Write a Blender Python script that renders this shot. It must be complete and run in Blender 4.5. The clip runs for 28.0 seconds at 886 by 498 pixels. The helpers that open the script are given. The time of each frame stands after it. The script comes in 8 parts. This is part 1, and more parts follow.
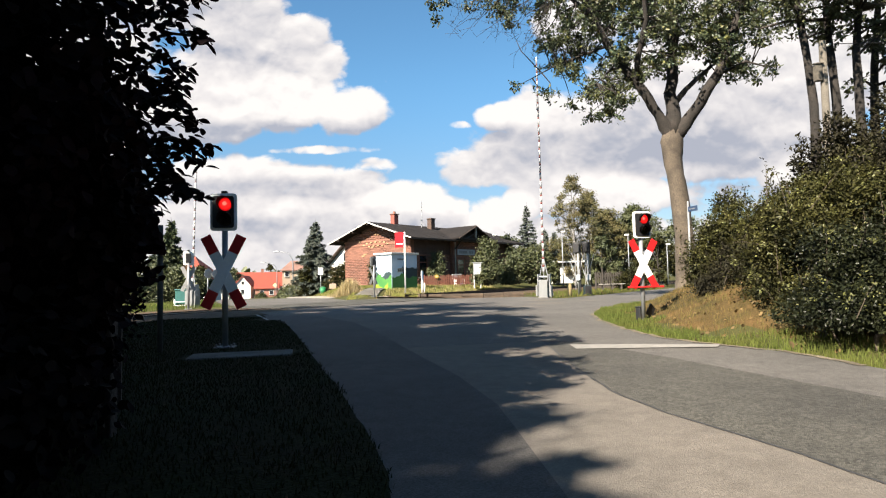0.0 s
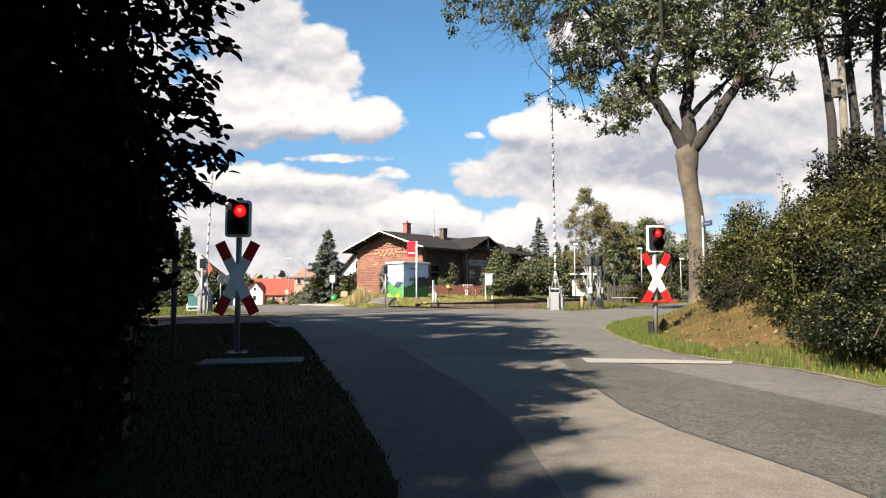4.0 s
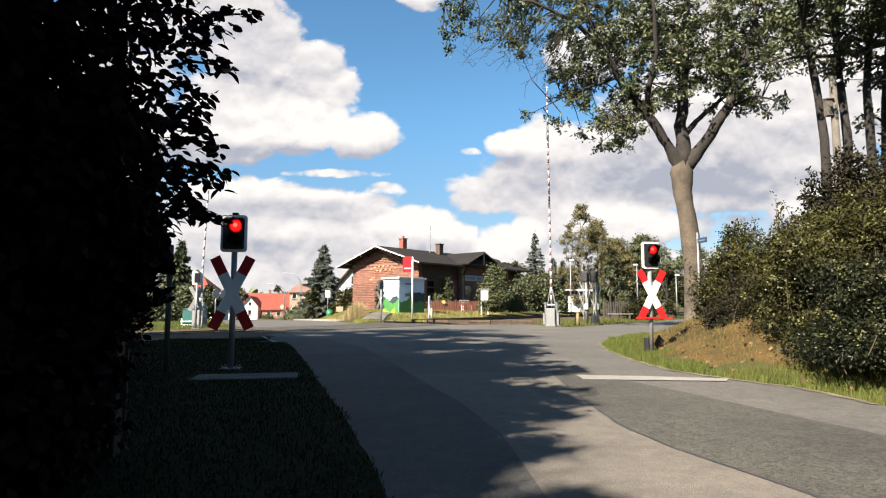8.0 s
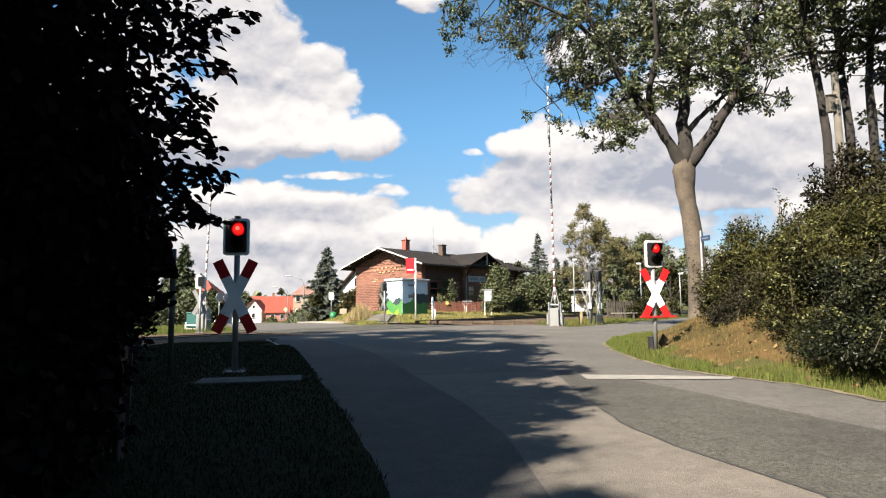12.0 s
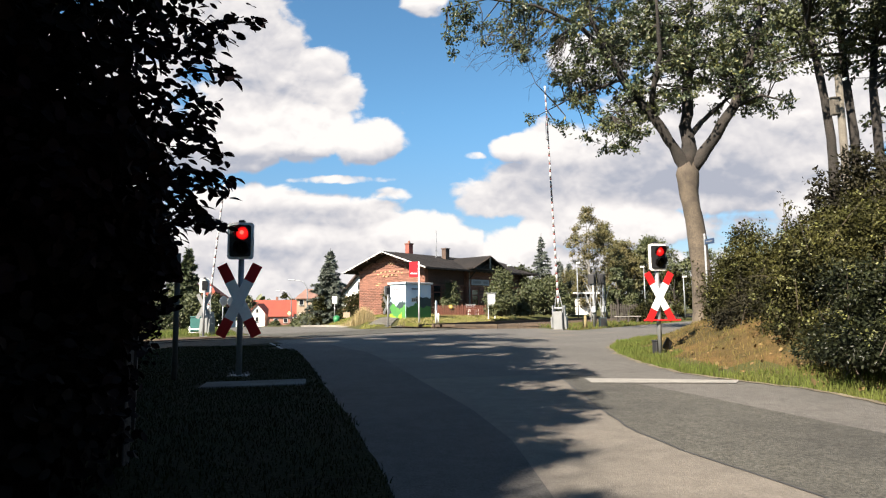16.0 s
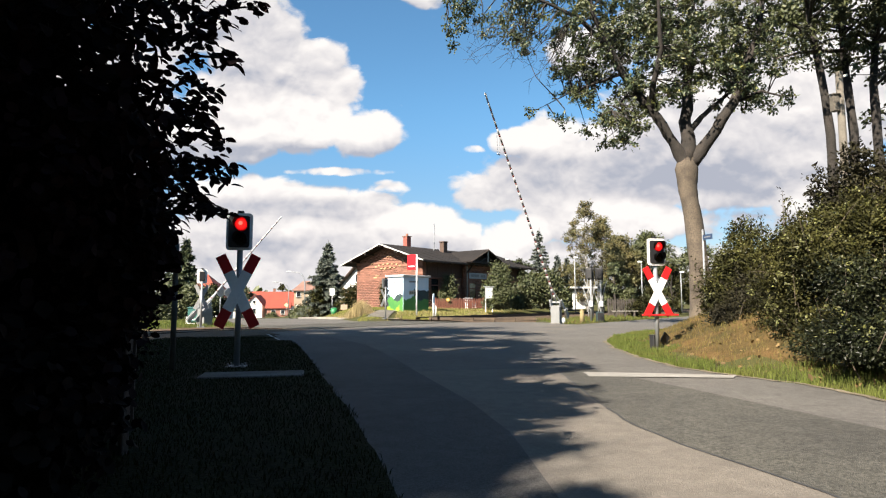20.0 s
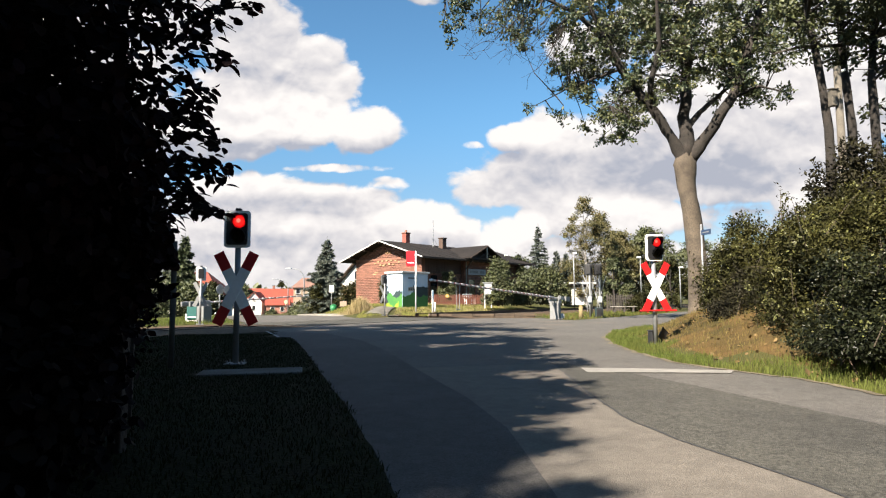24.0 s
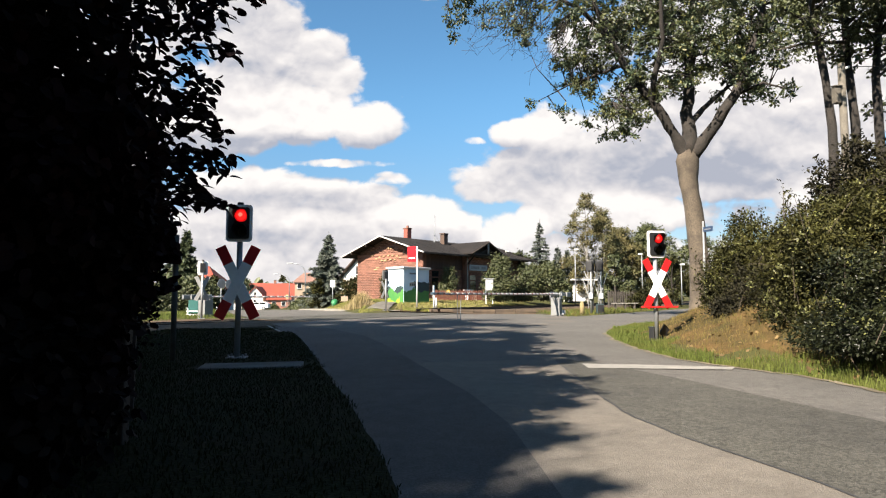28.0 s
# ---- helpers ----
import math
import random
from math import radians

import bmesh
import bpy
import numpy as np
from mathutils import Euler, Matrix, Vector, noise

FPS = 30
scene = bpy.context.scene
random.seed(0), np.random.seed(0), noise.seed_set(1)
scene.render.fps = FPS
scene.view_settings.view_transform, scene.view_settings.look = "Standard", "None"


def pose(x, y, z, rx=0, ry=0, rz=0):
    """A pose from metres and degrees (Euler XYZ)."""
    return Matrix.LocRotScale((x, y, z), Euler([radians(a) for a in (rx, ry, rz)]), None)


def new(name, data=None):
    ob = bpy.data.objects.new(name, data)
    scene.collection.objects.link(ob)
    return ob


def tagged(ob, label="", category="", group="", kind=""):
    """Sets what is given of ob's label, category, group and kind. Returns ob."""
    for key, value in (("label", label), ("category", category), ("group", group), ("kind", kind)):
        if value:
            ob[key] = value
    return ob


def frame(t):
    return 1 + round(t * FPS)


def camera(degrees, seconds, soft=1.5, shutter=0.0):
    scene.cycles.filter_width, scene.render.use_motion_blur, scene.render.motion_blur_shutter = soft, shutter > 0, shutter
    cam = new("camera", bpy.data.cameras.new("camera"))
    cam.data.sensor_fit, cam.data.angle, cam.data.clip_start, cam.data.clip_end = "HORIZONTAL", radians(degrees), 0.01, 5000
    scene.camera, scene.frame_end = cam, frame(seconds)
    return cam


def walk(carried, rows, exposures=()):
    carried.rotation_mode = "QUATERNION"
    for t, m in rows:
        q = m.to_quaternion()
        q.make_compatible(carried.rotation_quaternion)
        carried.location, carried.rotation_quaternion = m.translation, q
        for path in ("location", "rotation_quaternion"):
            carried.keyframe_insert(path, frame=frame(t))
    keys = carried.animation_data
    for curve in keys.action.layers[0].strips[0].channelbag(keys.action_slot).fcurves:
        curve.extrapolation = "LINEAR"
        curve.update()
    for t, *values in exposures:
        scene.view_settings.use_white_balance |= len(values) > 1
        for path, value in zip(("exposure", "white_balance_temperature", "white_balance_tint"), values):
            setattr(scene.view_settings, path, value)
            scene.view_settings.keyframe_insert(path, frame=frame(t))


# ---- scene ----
cam = camera(73.0, 28.0, soft=1.2)

# seconds, x, y, z, tilt upwards, lean, turn
PATH = [
    (0, 0.009, 0.008, 0.994, 3.04, 1.32, -1.11),
    (0.5, 0.006, 0.015, 0.996, 2.60, 1.24, 0.21),
    (1, 0.009, -0.004, 0.997, 3.16, 1.02, 1.01),
    (1.5, 0.014, -0.013, 0.993, 3.85, 0.78, 1.28),
    (2, 0.005, -0.003, 0.995, 4.04, 0.56, 1.15),
    (2.5, 0.008, -0.003, 1.000, 4.01, 0.69, 0.70),
    (3, 0.013, 0.018, 0.999, 3.87, 0.54, 0.16),
    (3.5, 0.001, 0.002, 1.000, 3.90, 0.16, 0.03),
    (5.5, 0.003, -0.002, 1.003, 4.70, 0.31, -0.29),
    (6, 0.008, -0.017, 1.009, 4.92, -0.04, -0.30),
    (6.5, 0.007, 0.003, 1.006, 4.80, 0.14, -0.69),
    (7, 0.012, -0.005, 1.002, 5.01, 0.36, -0.30),
    (7.5, 0.003, 0.005, 1.007, 5.16, 0.09, -0.40),
    (8, 0.009, -0.008, 1.006, 5.47, -0.07, -0.44),
    (8.5, 0.001, -0.018, 1.006, 5.35, -0.48, -0.72),
    (9, -0.002, 0.008, 1.000, 5.02, -0.67, -1.08),
    (9.5, 0.009, 0.013, 1.009, 4.51, -0.17, -1.33),
    (10, 0.015, 0.000, 1.003, 4.61, 0.27, -1.30),
    (10.5, 0.017, 0.011, 1.002, 4.94, 0.20, -1.14),
    (11, 0.006, 0.001, 1.002, 4.80, 0.04, -0.72),
    (11.5, -0.001, -0.007, 1.009, 5.37, 0.08, -0.32),
    (12, 0.017, 0.000, 1.006, 5.57, 0.55, -0.10),
    (12.5, 0.003, 0.008, 1.007, 5.69, 0.44, -0.10),
    (14.5, -0.003, 0.036, 1.014, 6.50, 0.59, -0.93),
    (15, 0.006, 0.007, 1.012, 6.37, 0.83, -0.71),
    (15.5, 0.007, 0.004, 1.005, 6.26, 0.66, -0.09),
    (16, 0.006, -0.001, 1.008, 5.91, 0.63, 0.21),
    (16.5, 0.005, 0.005, 1.007, 5.87, 0.64, -0.02),
    (17, 0.009, 0.000, 1.008, 5.92, 0.70, -0.25),
    (17.5, -0.002, 0.004, 1.008, 5.76, 0.70, -0.26),
    (18, -0.001, 0.011, 1.005, 5.59, 0.72, -0.10),
    (18.5, 0.010, 0.006, 1.007, 5.15, 0.78, 0.16),
    (19, -0.001, 0.011, 1.004, 5.08, 0.13, 0.20),
    (19.5, -0.004, 0.001, 1.001, 5.41, 0.17, 0.54),
    (20, -0.016, 0.009, 1.001, 5.26, 0.11, -0.06),
    (20.5, -0.005, 0.007, 1.006, 5.27, 0.22, 0.10),
    (21, -0.015, -0.011, 1.005, 5.36, 0.19, 0.00),
    (21.5, -0.000, -0.005, 1.000, 5.23, 0.22, 0.15),
    (23.5, -0.000, 0.006, 1.001, 4.87, 0.15, 0.08),
    (24, 0.004, 0.001, 1.006, 4.90, 0.35, -0.11),
    (24.5, 0.005, 0.003, 1.000, 4.94, 0.09, 0.00),
    (25, -0.001, 0.002, 1.003, 4.79, 0.02, -0.22),
    (25.5, 0.003, 0.005, 1.002, 4.80, -0.02, 0.31),
    (26, -0.007, 0.017, 0.996, 4.33, -0.20, 0.46),
    (26.5, -0.002, 0.004, 1.001, 4.34, 0.03, 0.06),
    (27, -0.009, 0.005, 1.001, 4.52, 0.07, 0.17),
    (27.5, -0.001, 0.018, 1.001, 4.53, 0.09, -0.17),
    (28, -0.002, 0.004, 0.998, 4.49, 0.02, -0.01),
]
walk(cam, [(t, pose(x, y, z, 90 + tilt, lean, turn)) for t, x, y, z, tilt, lean, turn in PATH], [(0, 1.94, 6850, 12), (28, 1.94, 6850, 12)])

# ---- light ----
SUN = Vector((-0.490, -0.588, 0.645)).normalized()      # the way to the sun


def make_world():
    w = bpy.data.worlds.new("sky")
    scene.world = w
    w.use_nodes = True
    nt = w.node_tree
    nt.nodes.clear()
    N, L = nt.nodes.new, nt.links.new
    out, bg = N("ShaderNodeOutputWorld"), N("ShaderNodeBackground")
    sky = N("ShaderNodeTexSky")
    sky.sky_type, sky.sun_disc = "NISHITA", False
    sky.sun_elevation = math.asin(SUN.z)
    sky.sun_rotation = math.atan2(SUN.x, SUN.y)
    sky.air_density, sky.dust_density, sky.ozone_density = 1.0, 0.3, 2.0
    tc = N("ShaderNodeTexCoord")

    def math_node(op, a, b=None, clamp=False):
        n = N("ShaderNodeMath")
        n.operation, n.use_clamp = op, clamp
        for i, v in ((0, a), (1, b)):
            if v is None:
                continue
            if isinstance(v, (int, float)):
                n.inputs[i].default_value = v
            else:
                L(v, n.inputs[i])
        return n.outputs[0]

    def ramp(v, lo, hi, a=0.0, b=1.0):
        n = N("ShaderNodeMapRange")
        n.interpolation_type = "SMOOTHSTEP"
        L(v, n.inputs[0])
        for i, q in enumerate((lo, hi, a, b)):
            n.inputs[i + 1].default_value = q
        return n.outputs[0]

    sep = N("ShaderNodeSeparateXYZ")
    L(tc.outputs["Generated"], sep.inputs[0])
    z = sep.outputs[2]
    # the sky before the camera, as a plane: (x / y, z / y)
    ysafe = math_node("MAXIMUM", sep.outputs[1], 0.05)
    u, v = math_node("DIVIDE", sep.outputs[0], ysafe), math_node("DIVIDE", z, ysafe)

    def blob(a, b, cu, cv, ru, rv, top, reach=2.2):
        """A soft heap round (cu, cv), flatter below than above."""
        p = math_node("DIVIDE", math_node("SUBTRACT", a, cu), ru)
        q = math_node("DIVIDE", math_node("SUBTRACT", b, cv), rv)
        d = math_node("ADD", math_node("MULTIPLY", p, p), math_node("MULTIPLY", q, q))
        return ramp(d, 0.0, reach, top, 0.0)

    # heaps of cloud: place, half widths, weight
    heaps = [(-0.43, 0.53, 0.150, 0.100, 1.0), (-0.325, 0.455, 0.085, 0.070, 1.0), (-0.235, 0.405, 0.070, 0.050, 1.0), (-0.175, 0.375, 0.045, 0.040, 0.9), (-0.270, 0.315, 0.140, 0.050, 1.0),
             (-0.130, 0.292, 0.058, 0.040, 1.0), (-0.330, 0.350, 0.110, 0.060, 1.0), (-0.380, 0.285, 0.110, 0.045, 1.0), (-0.170, 0.224, 0.095, 0.008, 0.62), (-0.330, 0.172, 0.140, 0.042, 1.0), (-0.190, 0.168, 0.120, 0.030, 0.90),
             (-0.093, 0.198, 0.050, 0.012, 0.55), (-0.270, 0.110, 0.300, 0.052, 1.0), (-0.052, 0.128, 0.085, 0.040, 1.0), (0.010, 0.110, 0.060, 0.035, 0.95), (0.112, 0.100, 0.050, 0.042, 1.0), (0.150, 0.125, 0.035, 0.030, 0.95),
             (0.130, 0.275, 0.050, 0.026, 0.95), (0.205, 0.268, 0.090, 0.045, 1.0), (0.230, 0.205, 0.160, 0.065, 1.0), (0.100, 0.190, 0.080, 0.035, 0.80), (0.330, 0.250, 0.200, 0.075, 1.0), (0.540, 0.300, 0.250, 0.120, 1.0),
             (0.450, 0.205, 0.200, 0.045, 1.0), (0.620, 0.480, 0.270, 0.150, 1.0), (0.300, 0.140, 0.130, 0.040, 1.0), (0.640, 0.170, 0.080, 0.050, 0.95), (0.150, 0.060, 0.500, 0.040, 0.9), (-0.300, 0.040, 0.500, 0.050, 1.0),
             (-0.030, 0.535, 0.038, 0.022, 0.66), (0.520, 0.135, 0.110, 0.030, 0.55), (0.052, 0.263, 0.022, 0.008, 0.62), (0.260, 0.430, 0.070, 0.050, 0.9), (-0.60, 0.30, 0.16, 0.20, 0.9)]

    def density(dv):
        """How thick the cloud is, dv higher up; bulges of two sizes and a ragged fringe."""
        b = math_node("ADD", v, dv) if dv else v
        co = N("ShaderNodeCombineXYZ")
        L(u, co.inputs[0])
        L(math_node("MULTIPLY", b, 1.35), co.inputs[1])
        warp = N("ShaderNodeTexNoise")
        warp.inputs["Scale"].default_value, warp.inputs["Detail"].default_value = 14.0, 3.0
        L(co.outputs[0], warp.inputs["Vector"])
        add = N("ShaderNodeVectorMath")
        add.operation = "MULTIPLY_ADD"
        L(warp.outputs["Color"], add.inputs[0])
        add.inputs[1].default_value = (0.05, 0.05, 0)
        L(co.outputs[0], add.inputs[2])
        total = None
        for cu, cv, ru, rv, wt in heaps:
            k = blob(u, b, cu, cv, ru, rv, wt)
            total = k if total is None else math_node("MAXIMUM", total, k)
        for scale, weight in ((13.0, 0.50), (31.0, 0.30), (70.0, 0.14)):
            vo = N("ShaderNodeTexVoronoi")
            vo.feature = "SMOOTH_F1"
            vo.inputs["Scale"].default_value, vo.inputs["Smoothness"].default_value = scale, 0.35
            L(add.outputs[0], vo.inputs["Vector"])
            total = math_node("ADD", total, math_node("MULTIPLY", math_node("SUBTRACT", 0.45, vo.outputs["Distance"]), weight))
        n = N("ShaderNodeTexNoise")
        n.inputs["Scale"].default_value, n.inputs["Detail"].default_value, n.inputs["Roughness"].default_value = 9.0, 9.0, 0.66
        L(add.outputs[0], n.inputs["Vector"])
        return math_node("ADD", total, math_node("MULTIPLY", math_node("SUBTRACT", n.outputs["Fac"], 0.5), 1.15)), n.outputs["Fac"]

    thick, rough = density(0.0)
    above, _ = density(0.022)
    front = ramp(sep.outputs[1], 0.06, 0.30)
    mask = math_node("MULTIPLY", ramp(thick, 0.24, 0.56), front)
    # tops that face the light are white, undersides grey
    body = math_node("SUBTRACT", 0.47, math_node("MULTIPLY", math_node("SUBTRACT", thick, above), 1.0))
    body = math_node("ADD", body, math_node("MULTIPLY", math_node("SUBTRACT", rough, 0.5), 0.72))
    for cu, cv, ru, rv, wt in [(-0.240, 0.310, 0.130, 0.040, -0.42), (-0.150, 0.300, 0.050, 0.030, -0.25), (-0.380, 0.250, 0.130, 0.022, 0.30), (-0.200, 0.262, 0.120, 0.012, 0.20), (-0.300, 0.440, 0.110, 0.060, 0.12), (-0.055, 0.140, 0.075, 0.030, -0.45),
                               (0.115, 0.115, 0.050, 0.040, -0.45), (0.125, 0.282, 0.060, 0.018, -0.40), (0.215, 0.275, 0.080, 0.020, -0.20), (0.260, 0.222, 0.170, 0.030, 0.26), (0.500, 0.205, 0.140, 0.026, 0.40), (0.440, 0.260, 0.160, 0.040, 0.20),
                               (0.310, 0.142, 0.110, 0.026, -0.45), (0.640, 0.165, 0.070, 0.040, -0.40), (0.520, 0.135, 0.080, 0.020, 0.30), (-0.300, 0.160, 0.200, 0.016, 0.24), (-0.310, 0.110, 0.260, 0.022, 0.16), (-0.100, 0.172, 0.100, 0.014, 0.18), (0.600, 0.400, 0.240, 0.060, -0.30), (-0.290, 0.130, 0.100, 0.014, -0.26)]:
        body = math_node("ADD", body, blob(u, v, cu, cv, ru, rv, wt, 2.8))
    body = math_node("MULTIPLY", body, 1.0, True)
    tone = N("ShaderNodeValToRGB")
    cr = tone.color_ramp
    cr.elements[0].position, cr.elements[0].color = 0.0, (0.262, 0.262, 0.264, 1)
    cr.elements[1].position, cr.elements[1].color = 1.0, (0.118, 0.130, 0.158, 1)
    e = cr.elements.new(0.30)
    e.color = (0.226, 0.227, 0.234, 1)
    e = cr.elements.new(0.62)
    e.color = (0.180, 0.184, 0.199, 1)
    L(body, tone.inputs[0])
    blue = N("ShaderNodeMix")
    blue.data_type, blue.blend_type = "RGBA", "MULTIPLY"
    blue.inputs[0].default_value = 1.0
    L(sky.outputs[0], blue.inputs[6])
    tint = N("ShaderNodeMix")
    tint.data_type = "RGBA"
    L(ramp(z, 0.06, 0.34), tint.inputs[0])
    tint.inputs[6].default_value = (SKY_GAIN * 0.55, SKY_GAIN * 0.62, SKY_GAIN * 0.68, 1)
    tint.inputs[7].default_value = (SKY_GAIN * 0.60, SKY_GAIN * 0.97, SKY_GAIN * 1.08, 1)
    L(tint.outputs[2], blue.inputs[7])
    mix = N("ShaderNodeMix")
    mix.data_type = "RGBA"
    L(mask, mix.inputs[0])
    L(blue.outputs[2], mix.inputs[6])
    L(tone.outputs[0], mix.inputs[7])
    L(mix.outputs[2], bg.inputs[0])
    bg.inputs[1].default_value = 1.0
    L(bg.outputs[0], out.inputs[0])


SKY_GAIN = 0.047
make_world()
sun = new("sun", bpy.data.lights.new("sun", "SUN"))
sun.data.energy, sun.data.angle, sun.data.color = 4.9, radians(0.6), (1.0, 0.93, 0.82)
sun.rotation_euler = SUN.to_track_quat("Z", "Y").to_euler()


# ---- materials ----
def mat(name, base, rough=0.8, vary=0.12, scale=8.0, fine=60.0, bump=0.0, metal=0.0, second=None, spread=0.5, emit=0.0, island=0.0, through_light=0.0, spec=0.5, grain=0.0, grain_size=75.0):
    """A surface with two scales of variation. second: a colour mixed in by large patches; island: spread of brightness from piece to piece."""
    m = bpy.data.materials.new(name)
    m.use_nodes = True
    nt = m.node_tree
    N, L = nt.nodes.new, nt.links.new
    bs = nt.nodes["Principled BSDF"]
    tc = N("ShaderNodeTexCoord")
    n1, n2 = N("ShaderNodeTexNoise"), N("ShaderNodeTexNoise")
    for n, s in ((n1, scale), (n2, fine)):
        n.inputs["Scale"].default_value, n.inputs["Detail"].default_value = s, 4.0
        L(tc.outputs["Object"], n.inputs["Vector"])
    mix = N("ShaderNodeMix")
    mix.data_type = "RGBA"
    lo = second or tuple(c * (1 - vary * 1.6) for c in base)
    mix.inputs[6].default_value, mix.inputs[7].default_value = (*lo, 1), (*base, 1)
    mr = N("ShaderNodeMapRange")
    mr.inputs[1].default_value, mr.inputs[2].default_value = 0.5 - spread / 3, 0.5 + spread / 3
    L(n1.outputs["Fac"], mr.inputs[0])
    L(mr.outputs[0], mix.inputs[0])
    mr2 = N("ShaderNodeMapRange")
    mr2.inputs[1].default_value, mr2.inputs[2].default_value = 0.25, 0.75
    mr2.inputs[3].default_value, mr2.inputs[4].default_value = 1 - vary, 1 + vary
    L(n2.outputs["Fac"], mr2.inputs[0])
    val = mr2.outputs[0]
    if island:
        geo = N("ShaderNodeNewGeometry")
        r = N("ShaderNodeMapRange")
        r.inputs[3].default_value, r.inputs[4].default_value = 1 - island, 1 + island
        oi, ad, fr = N("ShaderNodeObjectInfo"), N("ShaderNodeMath"), N("ShaderNodeMath")
        ad.operation, fr.operation = "ADD", "FRACT"
        L(geo.outputs["Random Per Island"], ad.inputs[0])
        L(oi.outputs["Random"], ad.inputs[1])
        L(ad.outputs[0], fr.inputs[0])
        L(fr.outputs[0], r.inputs[0])
        mu = N("ShaderNodeMath")
        mu.operation = "MULTIPLY"
        L(val, mu.inputs[0])
        L(r.outputs[0], mu.inputs[1])
        val = mu.outputs[0]
    if grain:
        # single stones of the surface
        vo = N("ShaderNodeTexVoronoi")
        vo.inputs["Scale"].default_value = grain_size
        L(tc.outputs["Object"], vo.inputs["Vector"])
        sp = N("ShaderNodeSeparateColor")
        L(vo.outputs["Color"], sp.inputs[0])
        r = N("ShaderNodeMapRange")
        r.inputs[3].default_value, r.inputs[4].default_value = 1 - grain, 1 + grain
        L(sp.outputs[0], r.inputs[0])
        blot = N("ShaderNodeTexNoise")
        blot.inputs["Scale"].default_value, blot.inputs["Detail"].default_value = 6.0, 6.0
        L(tc.outputs["Object"], blot.inputs["Vector"])
        rb = N("ShaderNodeMapRange")
        rb.inputs[1].default_value, rb.inputs[2].default_value, rb.inputs[3].default_value, rb.inputs[4].default_value = 0.3, 0.7, 0.86, 1.12
        L(blot.outputs["Fac"], rb.inputs[0])
        for extra in (r.outputs[0], rb.outputs[0]):
            mu = N("ShaderNodeMath")
            mu.operation = "MULTIPLY"
            L(val, mu.inputs[0])
            L(extra, mu.inputs[1])
            val = mu.outputs[0]
    hs = N("ShaderNodeHueSaturation")
    L(val, hs.inputs["Value"])
    L(mix.outputs[2], hs.inputs["Color"])
    L(hs.outputs[0], bs.inputs["Base Color"])
    bs.inputs["Roughness"].default_value, bs.inputs["Metallic"].default_value = rough, metal
    bs.inputs["Specular IOR Level"].default_value = spec
    if bump:
        b = N("ShaderNodeBump")
        b.inputs["Strength"].default_value, b.inputs["Distance"].default_value = bump, 0.02
        L(n2.outputs["Fac"], b.inputs["Height"])
        L(b.outputs[0], bs.inputs["Normal"])
    if emit:
        bs.inputs["Emission Color"].default_value = (*base, 1)
        bs.inputs["Emission Strength"].default_value = emit
    if through_light:
        tr, ms = N("ShaderNodeBsdfTranslucent"), N("ShaderNodeMixShader")
        ms.inputs[0].default_value = through_light
        L(hs.outputs[0], tr.inputs[0])
        L(bs.outputs[0], ms.inputs[1])
        L(tr.outputs[0], ms.inputs[2])
        L(ms.outputs[0], nt.nodes["Material Output"].inputs[0])
    return m


